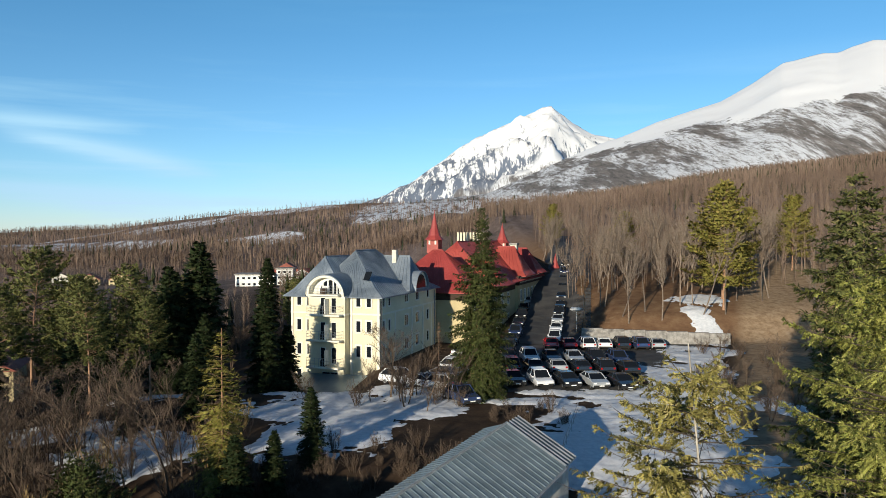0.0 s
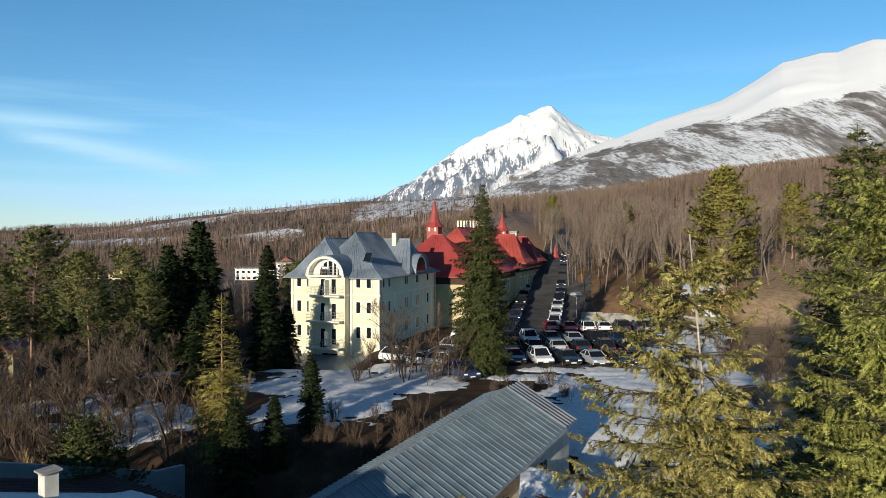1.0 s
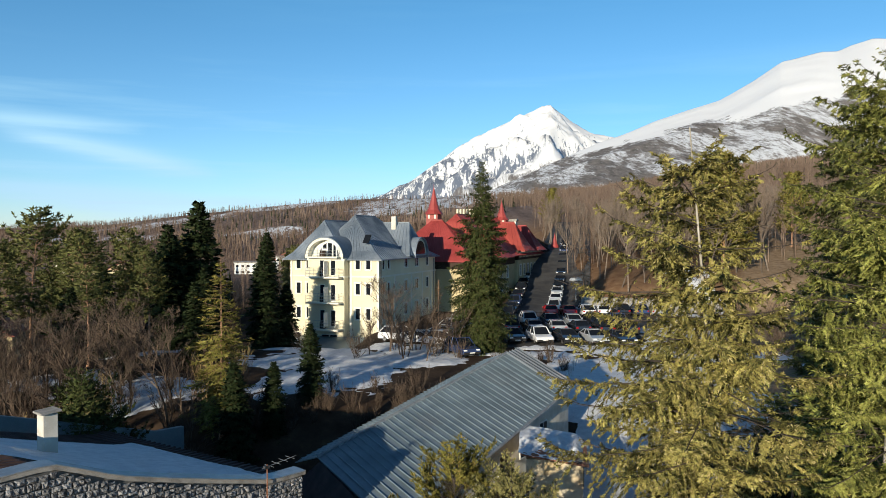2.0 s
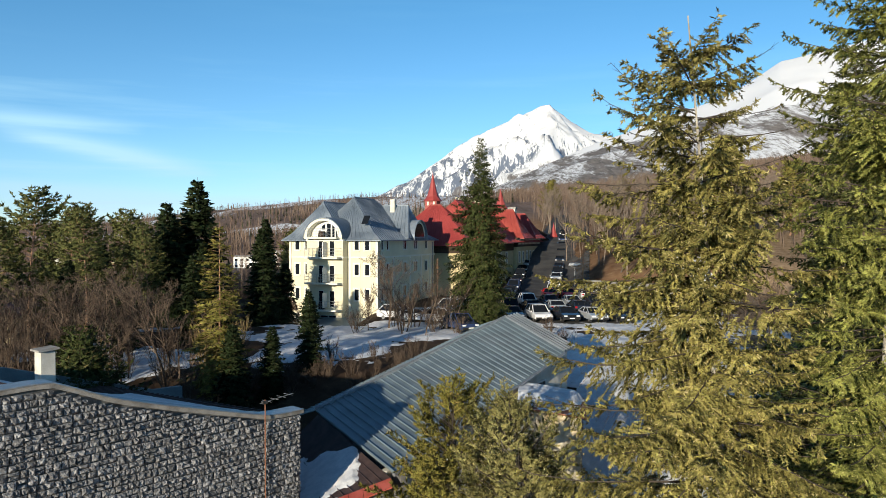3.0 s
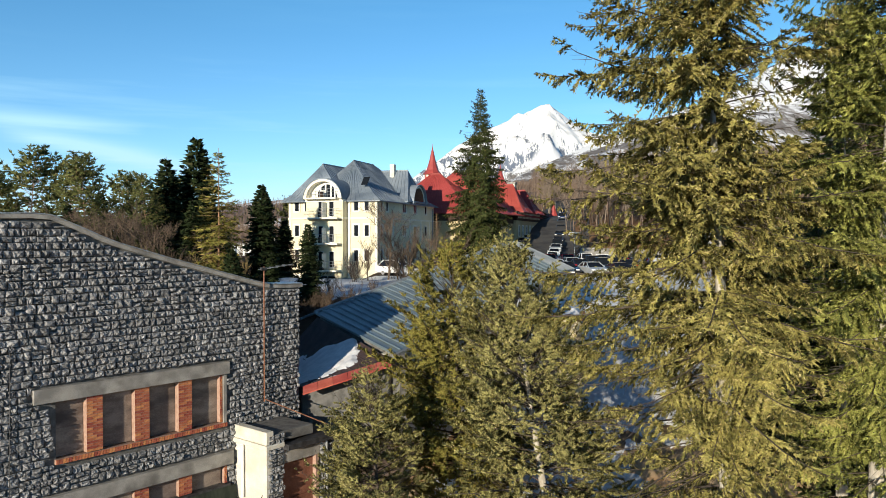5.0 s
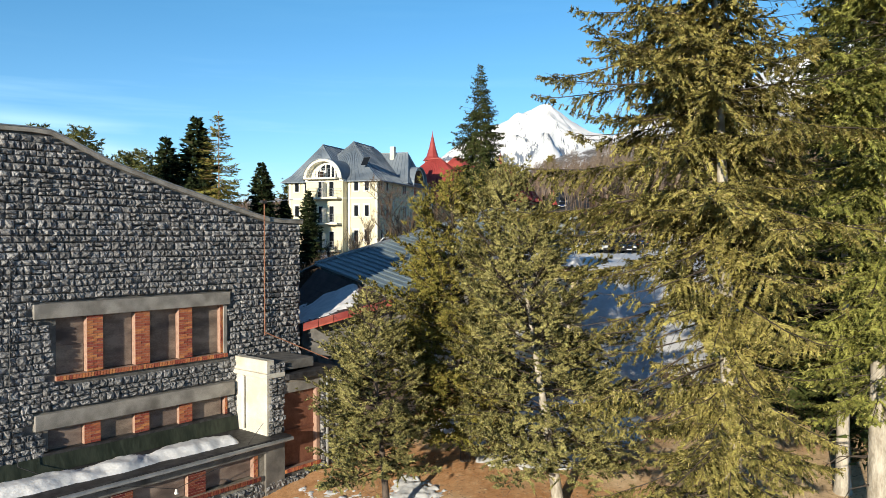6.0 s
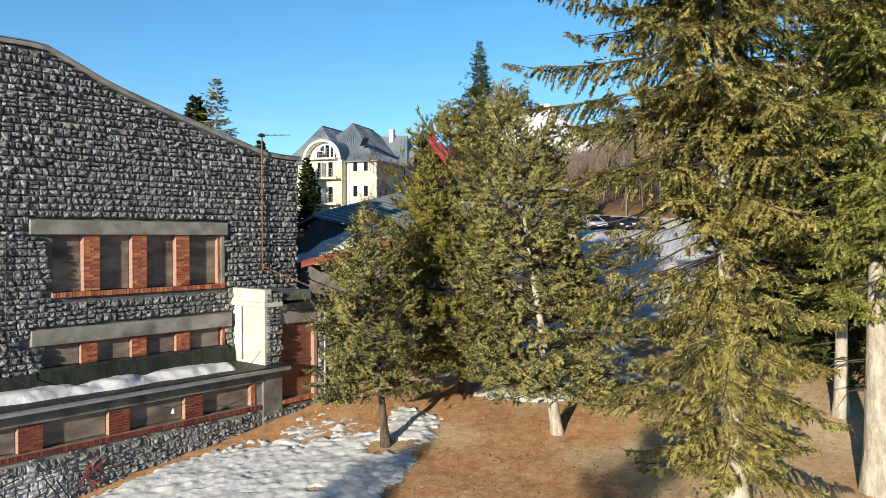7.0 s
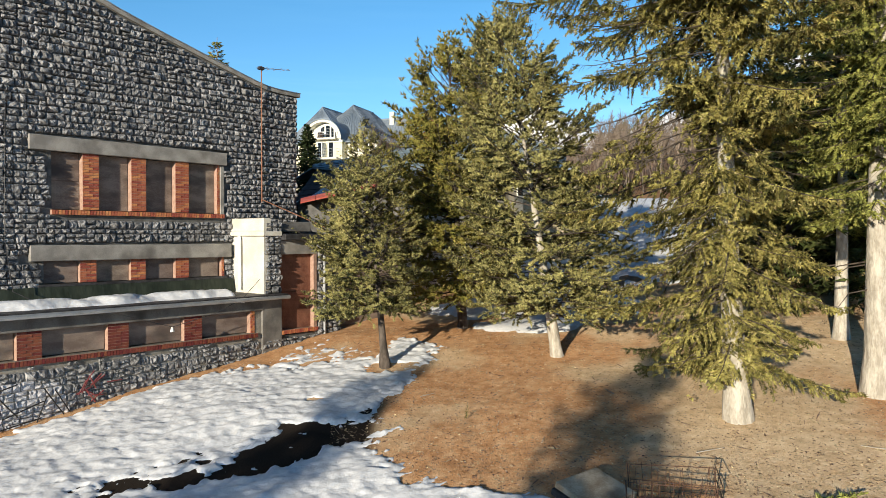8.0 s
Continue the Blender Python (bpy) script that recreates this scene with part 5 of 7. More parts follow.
def spire(x, y, z0, w, h, body):
    s = part("turret", box(x - w * 0.38, x + w * 0.38, y - w * 0.38, y + w * 0.38, z0 - body, z0), M_RROOF, red_hotel, "small turret with a pointed red spire")
    bm = bmesh.new()
    prof = [(1.0, 0.0), (0.62, 0.16), (0.36, 0.45), (0.02, 1.0)]
    rings = [[bm.verts.new((x + w * 0.62 * r * math.cos(a), y + w * 0.62 * r * math.sin(a), z0 + h * t)) for a in np.linspace(0, 2 * math.pi, 9)[:-1] + math.pi / 8] for r, t in prof]
    for a, b in zip(rings, rings[1:]):
        for i in range(8):
            bm.faces.new((a[i], a[(i + 1) % 8], b[(i + 1) % 8], b[i]))
    bm.faces.new(rings[0][::-1])
    part("spire", bm, M_RROOF, s)
    part("finial", tube((x, y, z0 + h * 0.98), (x, y, z0 + h * 1.1), 0.05, 0.02, 6), M_RROOF, s)
    for sx in (-1, 1):
        part("pane", box(x + sx * w * 0.2 - 0.15, x + sx * w * 0.2 + 0.15, y - w * 0.39, y - w * 0.385, z0 - 0.75, z0 - 0.1), M_CREAM, s)


def to_red(px, depth):
    p = RED.inverted() @ Vector(((px - 784) / FPX * depth, depth, 0))
    return p.x, p.y


spire(*to_red(766, 126), 21.6, 2.7, 4.7, 2.2)
spire(*to_red(886, 142), 21.0, 2.6, 3.6, 2.2)
spire(*to_red(980, 158), 15.0, 2.4, 3.4, 9.0)
spire(*to_red(780, 108), 15.6, 1.5, 3.2, 1.0)
px_, py_ = to_red(907, 136)
part("chimney", box(px_ - 0.6, px_ + 0.6, py_ - 0.6, py_ + 0.6, 14.5, 20.6), M_CREAM, red_hotel, "tall pale chimney")
part("chimney_cap", box(px_ - 0.75, px_ + 0.75, py_ - 0.75, py_ + 0.75, 20.6, 21.0), M_CONC, red_hotel)
for k in range(9):
    x, y = to_red(808 + 5.5 * k, 140)
    part("chimney_pot", box(x - 0.17, x + 0.17, y - 0.17, y + 0.17, 20.5, 23.0), M_YELLOW, red_hotel, "tall ochre chimney pot")

# ---- parking: asphalt, retaining wall, road ----
M_ASPH = mat("worn_asphalt", (0.045, 0.045, 0.048), (0.085, 0.083, 0.08), 0.5, 0.85, 0.3, 20, dirt=(0.14, 0.13, 0.12), dirt_amt=0.2)
bm = bmesh.new()
va = []
xs = np.linspace(-6, 44, 60)
for yy in np.linspace(68, 101.9, 50):
    va.append([bm.verts.new((x, yy, gz(x, yy) + 0.06)) for x in xs])
for a, b in zip(va, va[1:]):
    for i in range(len(xs) - 1):
        if 3 + 0.12 * (b[i].co.y - 70) < xs[i] < 18.5 + 0.62 * (b[i].co.y - 75) and b[i].co.y > 72.5:
            bm.faces.new((a[i], a[i + 1], b[i + 1], b[i]))
pk = part("parking", bm, M_ASPH)
tagged(pk, "worn dark asphalt of the car park", "parking", kind="structure")
bm = bmesh.new()
va = []
for yy in np.linspace(101.9, 230, 60):
    c = 17.0 + (yy - 101.9) * 0.20
    va.append([bm.verts.new((c + dx, yy, max(gz(c + dx, yy), gz(c, yy) - 0.2) + 0.12)) for dx in (-7.5, -4, 0, 3.2)])
for a, b in zip(va, va[1:]):
    for i in range(3):
        bm.faces.new((a[i], a[i + 1], b[i + 1], b[i]))
rd = part("road", bm, M_ASPH)
tagged(rd, "asphalt lane leading past the old hotel", "road", kind="structure")
rw = thing("retaining_wall", Matrix.Identity(4), "pale concrete retaining wall at the foot of the wooded bank", "wall")
for i in range(7):
    x0 = 19.0 + i * 2.95
    part("panel", box(x0, x0 + 2.92, 102.0, 102.5, 6.0, 9.45 - 0.12 * i, 0.02), M_CONC, rw)


# ---- village across the valley ----
def house(x, y, w, d, h, wall, roof, label, rz=0.0, storeys=2, flat=False):
    t = thing("house", Matrix.Translation((x, y, gz(x, y) - 0.5)) @ pose(0, 0, 0, 0, 0, rz), label, "house", "village houses")
    part("wall", box(-w / 2, w / 2, -d / 2, d / 2, 0, h), wall, t)
    if flat:
        part("roof", box(-w / 2 - 0.3, w / 2 + 0.3, -d / 2 - 0.3, d / 2 + 0.3, h, h + 0.5), roof, t)
    else:
        bm = prism([(-w / 2 - 0.5, h - 0.1), (0, h + w * 0.30), (w / 2 + 0.5, h - 0.1)], -d / 2 - 0.5, d / 2 + 0.5)
        part("roof", bm, roof, t)
        part("gable", prism([(-w / 2 + 0.2, h + 0.02), (0, h + w * 0.25), (w / 2 - 0.2, h + 0.02)], -d / 2 - 0.56, -d / 2 - 0.52), wall, t)
    n = max(2, int(w / 1.9))
    for s in range(storeys):
        for i in range(n):
            x_ = -w / 2 + w * (i + 0.5) / n
            z_ = h * (s + 0.55) / storeys
            part("window", box(x_ - w / n * 0.24, x_ + w / n * 0.24, -d / 2 - 0.06, -d / 2 - 0.01, z_ - 0.42, z_ + 0.32), M_GLASS, t)
    return t


M_HRED = mat("brick_red_roof", (0.22, 0.07, 0.05), (0.30, 0.10, 0.075), 0.5, 0.8, 0.1, 5)
house(-70, 275, 14, 10, 4.5, M_FRAMEW, M_CONC, "white modern block with rows of windows", 4, 2, True)
house(-59.5, 277, 6, 9, 6, M_FRAMEW, M_CONC, "white modern block beside its lower wing", 4, 3, True)
house(-66, 310, 15, 8, 3.5, M_HRED, M_HRED, "long brick-red house across the valley", 5, 2)
house(-56, 300, 6, 8, 3.5, M_FRAMEW, M_HRED, "white gabled house with a red roof", -15, 2)
house(-154, 320, 8, 9, 3, M_OCHRE, M_HRED, "ochre house with a red roof", 20, 2)
house(-140, 322, 11, 8, 3, M_OCHRE, M_HRED, "ochre house with a long red roof", 10, 2)
house(-170, 326, 7, 8, 3, M_CREAM, M_TIMBER, "pale house under a dark roof", 30, 2)
house(-60, 96, 8, 9, 5, M_OCHRE, M_HRED, "small house below the hotel", 20, 2)

# mushroom lamp by the lane
lamp = thing("street_lamp", Matrix.Translation((19.6, 109.5, gz(19.6, 109.5))), "white mushroom-shaped street lamp beside the lane", "lamp")
part("post", tube((0, 0, 0), (0, 0, 3.6), 0.07, sides=8), M_ZINC, lamp)
bm = bmesh.new()
bmesh.ops.create_cone(bm, cap_ends=True, segments=20, radius1=1.0, radius2=0.75, depth=0.35, matrix=Matrix.Translation((0, 0, 3.7)))
bmesh.ops.create_cone(bm, cap_ends=True, segments=20, radius1=0.35, radius2=1.0, depth=0.3, matrix=Matrix.Translation((0, 0, 3.37)))
part("shade", bm, M_FRAMEW, lamp, "white round shade")
# handrail in the snow
hr = thing("handrail", Matrix.Identity(4), "grey metal handrail beside the snowy path", "railing")
p0, p1 = Vector((8.4, 52.0, 0)), Vector((11.6, 64.0, 0))
pts = [Vector((q.x, q.y, gz(q.x, q.y))) for q in (p0.lerp(p1, k / 6) for k in range(7))]
for p in pts:
    part("post", tube(p, p + Vector((0, 0, 1.0)), 0.03, sides=6), M_ZINC, hr)
for a, b in zip(pts, pts[1:]):
    for z in (0.5, 1.0):
        part("rail", tube(a + Vector((0, 0, z)), b + Vector((0, 0, z)), 0.025, sides=6), M_ZINC, hr)


# ---- parked cars ----
M_TYRE = mat("tyre", (0.012, 0.012, 0.012), (0.025, 0.025, 0.025), 8, 0.9, 0.2, 30)
M_RIM = mat("alloy_rim", (0.35, 0.35, 0.36), (0.5, 0.5, 0.51), 8, 0.35, 0, 30, metal=0.8)
M_LAMP = glass_mat("headlamp", (0.75, 0.75, 0.75))
M_TAIL = glass_mat("tail_lamp", (0.35, 0.01, 0.01))


def paint(name, c):
    m = mat(name, c, tuple(v * 1.15 for v in c), 1.5, 0.25, 0, 10, spec=0.6)
    m.node_tree.nodes["Principled BSDF"].inputs["Coat Weight"].default_value = 0.6
    return m


def car(name, colour, tall, label):
    """A car on its wheels, nose towards -y."""
    t = thing(name, Matrix.Identity(4), label, "car", "parked cars")
    h = 1.62 if tall else 1.42
    prof = [(-2.1, 0.35), (-2.15, 0.62), (-1.95, 0.80), (-1.05, 0.95), (1.85, 1.0), (2.05, 0.92), (2.12, 0.6), (2.05, 0.35)]
    bm = bmesh.new()
    rows = []
    for x, k in ((-0.9, 0.90), (-0.86, 1.0), (0.86, 1.0), (0.9, 0.90)):
        rows.append([bm.verts.new((x, y * (0.985 if abs(x) > 0.88 else 1), 0.35 + (z - 0.35) * k if abs(x) > 0.88 else z)) for y, z in prof])
    for a, b in zip(rows, rows[1:]):
        for i in range(len(prof)):
            bm.faces.new((a[i], a[(i + 1) % 8], b[(i + 1) % 8], b[i]))
    bm.faces.new(rows[0])
    bm.faces.new(rows[-1][::-1])
    body = part("body", bm, colour, t)
    roofy = (-0.25, 1.35) if tall else (-0.15, 0.95)
    back = 2.0 if tall else 1.85
    bm = bmesh.new()
    lo = [bm.verts.new(v) for v in ((-0.82, -1.1, 0.94), (0.82, -1.1, 0.94), (0.82, back, 0.98), (-0.82, back, 0.98))]
    hi = [bm.verts.new(v) for v in ((-0.66, roofy[0], h - 0.05), (0.66, roofy[0], h - 0.05), (0.66, roofy[1], h - 0.03), (-0.66, roofy[1], h - 0.03))]
    for i in range(4):
        bm.faces.new((lo[i], lo[(i + 1) % 4], hi[(i + 1) % 4], hi[i]))
    bm.faces.new(hi)
    part("glazing", bm, M_GLASS, t, "dark glazing")
    bm = box(-0.68, 0.68, roofy[0] - 0.05, roofy[1] + 0.1, h - 0.05, h, 0.02)
    for sx in (-1, 1):
        for y0, y1 in ((-1.1, roofy[0]), (0.5, 0.5), (back, roofy[1])):
            part("pillar", tube((sx * 0.81, y0, 0.95), (sx * 0.67, y1, h - 0.03), 0.05, sides=4), colour, t)
    part("roof", bm, colour, t)
    for sx in (-0.78, 0.78):
        for y in (-1.3, 1.3):
            w = part("wheel", tube((sx - 0.11, y, 0.32), (sx + 0.11, y, 0.32), 0.32, sides=14), M_TYRE, t)
            part("rim", tube((sx - 0.12, y, 0.32), (sx + 0.12, y, 0.32), 0.2, sides=10), M_RIM, w)
        part("headlight", box(sx * 0.82 - 0.17, sx * 0.82 + 0.17, -2.14, -2.0, 0.62, 0.76, 0.02), M_LAMP, t)
        part("tail_light", box(sx * 0.9 - 0.12, sx * 0.9 + 0.12, 2.02, 2.12, 0.68, 0.88, 0.02), M_TAIL, t)
        part("mirror", box(sx * 1.2 - 0.07, sx * 1.2 + 0.07, -0.85, -0.72, 0.95, 1.07, 0.02), colour, t)
    part("bumper", box(-0.84, 0.84, -2.2, -2.1, 0.34, 0.52, 0.02), M_TYRE, t)
    part("bumper", box(-0.84, 0.84, 2.08, 2.17, 0.34, 0.52, 0.02), M_TYRE, t)
    part("plate", box(-0.26, 0.26, -2.215, -2.2, 0.42, 0.52), M_FRAMEW, t)
    return t


C_WHITE, C_RED, C_DARK, C_SILVER, C_BLUE = (paint(n, c) for n, c in (("white_paint", (0.75, 0.76, 0.78)), ("red_paint", (0.45, 0.02, 0.025)), ("black_paint", (0.015, 0.016, 0.018)), ("silver_paint", (0.35, 0.37, 0.39)), ("blue_paint", (0.03, 0.05, 0.12))))
models = {
    "w": car("car", C_WHITE, False, "white parked hatchback on asphalt"), "W": car("car", C_WHITE, True, "white parked estate car on asphalt"),
    "r": car("car", C_RED, False, "red parked car beside the retaining wall"), "d": car("car", C_DARK, False, "black parked saloon on asphalt"),
    "D": car("car", C_DARK, True, "dark parked off-road car on asphalt"), "s": car("car", C_SILVER, False, "silver-grey parked car on asphalt"),
    "b": car("car", C_BLUE, True, "dark blue parked car on asphalt")}
# kind, x, y, heading
spots = []
for i, k in enumerate("rrWwDbs"):
    spots.append((k, 14.2 + i * 2.35, 98.6, 180 + 4 * ((i * 7) % 3 - 1)))
for i, k in enumerate("dWdsDb"):
    spots.append((k, 7.6 + i * 2.6, 89.0 - 0.3 * i, 4))
for i, k in enumerate("DdsdDd"):
    spots.append((k, 7.4 + i * 2.55, 83.2 - 0.35 * i, 184))
for i, k in enumerate("dWdsd"):
    spots.append((k, 7.0 + i * 2.7, 75.5 - 0.4 * i, 9))
for i, k in enumerate("WwsDddDdbD"):
    spots.append((k, 15.6 + i * 1.15, 104.5 + i * 6.0, -11))
for i, k in enumerate("DdbdDdsDdD"):
    spots.append((k, 8.2 + i * 1.1, 95.5 + i * 6.2, -11))
for i, k in enumerate("WwW"):
    spots.append((k, 0.2 - i * 2.4, 73.0 + 1.5 * i, 65))
spots += [("W", 1.5, 82.0, 70), ("w", 2.3, 86.5, 70), ("W", 3.0, 91, 72), ("s", 0.2, 77.5, 70), ("b", 1.6, 68.0, 25)]
used_kind = set()
for k, x, y, a in spots:
    m = Matrix.Translation((x, y, gz(x, y) + 0.07)) @ pose(0, 0, 0, 0, 0, a)
    if k in used_kind:
        copy_thing(models[k], m)
    else:
        used_kind.add(k)
        models[k].matrix_basis = m


# ---- trees ----
def limbs_mesh(segs, sides=4):
    """Tapered tubes for many straight pieces: segs rows are x, y, z, x2, y2, z2, r, r2."""
    s = np.asarray(segs, float)
    p, q, r0, r1 = s[:, :3], s[:, 3:6], s[:, 6], s[:, 7]
    d = q - p
    d /= np.linalg.norm(d, axis=1, keepdims=True) + 1e-9
    ref = np.where(np.abs(d[:, 2:3]) > 0.9, [[1.0, 0, 0]], [[0, 0, 1.0]])
    u = np.cross(d, ref)
    u /= np.linalg.norm(u, axis=1, keepdims=True) + 1e-9
    w = np.cross(d, u)
    a = np.arange(sides) * 2 * math.pi / sides
    ring = u[:, None] * np.cos(a)[None, :, None] + w[:, None] * np.sin(a)[None, :, None]
    v = np.concatenate([p[:, None] + ring * r0[:, None, None], q[:, None] + ring * r1[:, None, None]], 1).reshape(-1, 3)
    i = np.arange(sides)
    f = np.stack([i, (i + 1) % sides, (i + 1) % sides + sides, i + sides], 1)
    f = (f[None] + (np.arange(len(s)) * 2 * sides)[:, None, None]).reshape(-1, 4)
    return v, f


def norm(v):
    return v / (np.linalg.norm(v, axis=-1, keepdims=True) + 1e-9)


def conifer(seed, H, clear, radius, dz, per, bstep, shoot, width, e_top=50, e_low=-12, droop=0.25, upturn=0.18, s_min=0.15, radial=False,
            trunk_r=0.22, lean=(0, 0), sparse=0.0, spread=0.5, dead=0, sway=0.0, step2=0.07, patchy=0.0, sag=0.22, clump=0.0, thin=-0.12, jitter=0.5, tuft=0.0, side_w=(0.55, 0.5, 0.45), hang=None, bushy=0.0):
    """A conifer at the origin. radius(h) gives the crown's radius at the relative height h. Returns trunk with limbs, and the shoots."""
    r = np.random.RandomState(seed)
    segs, B, D, N, LN, WD = [], [], [], [], [], []

    def axis(z):
        t = z / H
        return np.array([lean[0] * t + sway * math.sin(t * 5 + seed), lean[1] * t + sway * math.cos(t * 4 + seed), z])

    zs_ = np.linspace(-0.4, H, 16)
    for a, b in zip(zs_, zs_[1:]):
        ra, rb = (trunk_r * (1 - max(z, 0) / H) ** 1.5 + 0.014 + (0.10 * trunk_r / 0.22 if z < 0.2 else 0) for z in (a, b))
        segs.append((*axis(a), *axis(b), ra, rb))
    n_trunk = len(segs)
    for _ in range(dead):
        z = r.uniform(0.08 * H, clear + 0.1 * H)
        a, L = r.uniform(0, 2 * math.pi), r.uniform(0.4, 1.6)
        o = axis(z)
        m1 = o + np.array([math.cos(a) * L * 0.6, math.sin(a) * L * 0.6, -0.12 * L])
        e = o + np.array([math.cos(a + 0.2) * L, math.sin(a + 0.2) * L, -0.45 * L])
        segs += [(*o, *m1, 0.025, 0.014), (*m1, *e, 0.014, 0.004)]
    z, ga = clear, r.uniform(0, 6)
    while z < H * 0.985:
        h = z / H
        for k in range(per):
            ga += 2 * math.pi / per + r.uniform(-0.35, 0.35)
            if r.rand() < sparse:
                continue
            R = radius(h)
            L = R * r.uniform(0.70, 1.10)
            if patchy:
                L *= 1 + patchy * math.sin(3 * ga + 7 * h + seed) * math.sin(9 * h + 2 * ga)
            if L < 0.12:
                continue
            el = math.radians(e_low + (e_top - e_low) * h ** 1.6 + r.uniform(-9, 9))
            o = axis(z + r.uniform(-1, 1) * jitter * dz)
            hd = np.array([math.cos(ga), math.sin(ga), 0])
            side_ = np.array([-hd[1], hd[0], 0])
            bend = r.uniform(-0.15, 0.15)

            def curve(s):
                s = np.asarray(s, float)[:, None]
                return o + hd * (s * L * math.cos(el)) + side_ * (bend * L * s * s) + np.array([0, 0, 1]) * L * (math.sin(el) * s - droop * s * s + upturn * s ** 4)

            pts = curve([0, 0.3, 0.6, 0.85, 1])
            r0 = 0.006 + 0.006 * L
            for i in range(4):
                segs.append((*pts[i], *pts[i + 1], r0 * (1 - i * 0.22), r0 * (1 - (i + 1) * 0.22)))
            nb = max(3, int(L * (1 - s_min) / bstep))
            s = np.repeat(np.linspace(s_min, 0.98, nb), 2) + r.uniform(-0.4, 0.4, 2 * nb) / nb * 0.6
            s = np.clip(s, 0.02, 1)
            sg = np.tile([-1.0, 1.0], nb)
            base = curve(s)
            tang = norm(curve(np.clip(s + 0.03, 0, 1.03)) - base)
            ln = np.minimum(spread * L * (1.02 - s) + 0.9 * shoot * min(1.0, R / 1.2), 1.1) * r.uniform(0.55, 1.1, 2 * nb)
            ang = r.uniform(0.75, 1.15, 2 * nb)
            latv = norm(np.cross(tang, [0, 0, 1.0]))
            bd = norm(tang * np.cos(ang)[:, None] + latv * (sg * np.sin(ang))[:, None] + np.array([0, 0, 1.0]) * (r.uniform(*hang, 2 * nb) if hang else r.uniform(-sag - 0.1, 0.12 - sag * 0.4, 2 * nb))[:, None])
            # side shoots along each twig
            ns = max(2, int(np.max(ln) / step2))
            t = (np.arange(ns) + 0.5)[None] * step2 + r.uniform(-0.02, 0.02, (2 * nb, ns))
            ok = (t < ln[:, None]) & (t > tuft * ln[:, None])
            sgn = np.where(np.arange(ns) % 2, 1.0, -1.0)[None] * np.ones((2 * nb, 1))
            P = base[:, None] + bd[:, None] * t[..., None] - np.array([0, 0, 1.0]) * (sag * 0.5 * t ** 2)[..., None]
            up = norm(np.array([0, 0, 0.9]) + r.normal(0, 0.25, (2 * nb, ns, 3)) + r.normal(0, 0.5, (2 * nb, 1, 3)))
            lat2 = norm(np.cross(bd[:, None] * np.ones((1, ns, 1)), up))
            if radial:
                rnd = norm(r.normal(size=(2 * nb, ns, 3)))
                sd = norm(bd[:, None] * 0.75 + rnd * 0.9 + np.array([0, 0, 0.35]))
                nn = norm(r.normal(size=(2 * nb, ns, 3)))
            else:
                sd = norm(bd[:, None] * 0.8 + lat2 * sgn[..., None] * 0.75 + np.array([0, 0, 1.0]) * r.uniform(-0.25, 0.18, (2 * nb, ns))[..., None] + bushy * r.normal(size=(2 * nb, ns, 3)))
                nn = up
            B.append(P[ok])
            D.append(sd[ok])
            N.append(nn[ok])
            LN.append((shoot * (0.4 + 0.6 * min(1.0, R / 1.4)) * r.uniform(0.7, 1.25, ok.shape))[ok])
            WD.append(width * r.uniform(0.8, 1.2, len(B[-1])))
            # the tips
            tip = base + bd * ln[:, None] * 0.8
            B.append(tip)
            D.append(bd)
            N.append(norm(np.array([0, 0, 0.6]) + r.normal(0, 0.7, tip.shape)))
            LN.append(shoot * (0.4 + 0.6 * min(1.0, R / 1.4)) * r.uniform(0.9, 1.5, len(tip)))
            WD.append(width * r.uniform(0.8, 1.2, len(tip)))
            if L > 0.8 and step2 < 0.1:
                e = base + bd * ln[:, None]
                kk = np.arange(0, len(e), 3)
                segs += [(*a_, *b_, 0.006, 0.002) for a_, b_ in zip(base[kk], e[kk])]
        z += dz * r.uniform(0.8, 1.2)
    B, D, N, LN, WD = (np.concatenate(v) for v in (B, D, N, LN, WD))
    def bushed(P):
        # foliage sits in tufts with gaps between them
        g = fbm(P[:, 0] + 0.3 * P[:, 1] + seed, P[:, 2] - 0.35 * P[:, 1], clump, 3, 0.6) + fbm(P[:, 0] - 0.6 * P[:, 1], P[:, 2] + 0.5 * P[:, 1] + seed, clump * 0.8, 3, 0.6)
        return g > thin - 0.22 * np.clip(1 - P[:, 2] / (0.3 * H), 0, 1)

    def outward(P):
        return norm(np.stack([P[:, 0] - lean[0] * P[:, 2] / H, P[:, 1] - lean[1] * P[:, 2] / H, 0 * P[:, 2]], -1))

    if clump:
        keep = bushed(B)
        B, D, N, LN, WD = B[keep], D[keep], N[keep], LN[keep], WD[keep]
    S = norm(np.cross(D, N)) * WD[:, None]
    # needles stand all round a shoot: shade each one by the side of the crown that it lies on
    out = outward(B)
    G = norm(np.cross(S, D))
    G *= np.where((G * (out + [0, 0, 0.5])).sum(1) < 0, -1.0, 1.0)[:, None]
    T = norm(out * side_w[0] + [0, 0, side_w[1]] + G * side_w[2] + r.normal(0, 0.12, G.shape))
    S *= np.where((np.cross(S, D) * T).sum(1) < 0, -1.0, 1.0)[:, None]
    V = np.stack([B - S, B + S, B + D * LN[:, None]], 1).reshape(-1, 3)
    F = np.arange(len(V)).reshape(-1, 3)
    T = np.repeat(T, 3, 0)
    tv, tf = limbs_mesh(segs[:n_trunk], 12)
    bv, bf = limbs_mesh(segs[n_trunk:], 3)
    return (tv, tf), (bv, bf), (V, F, T)


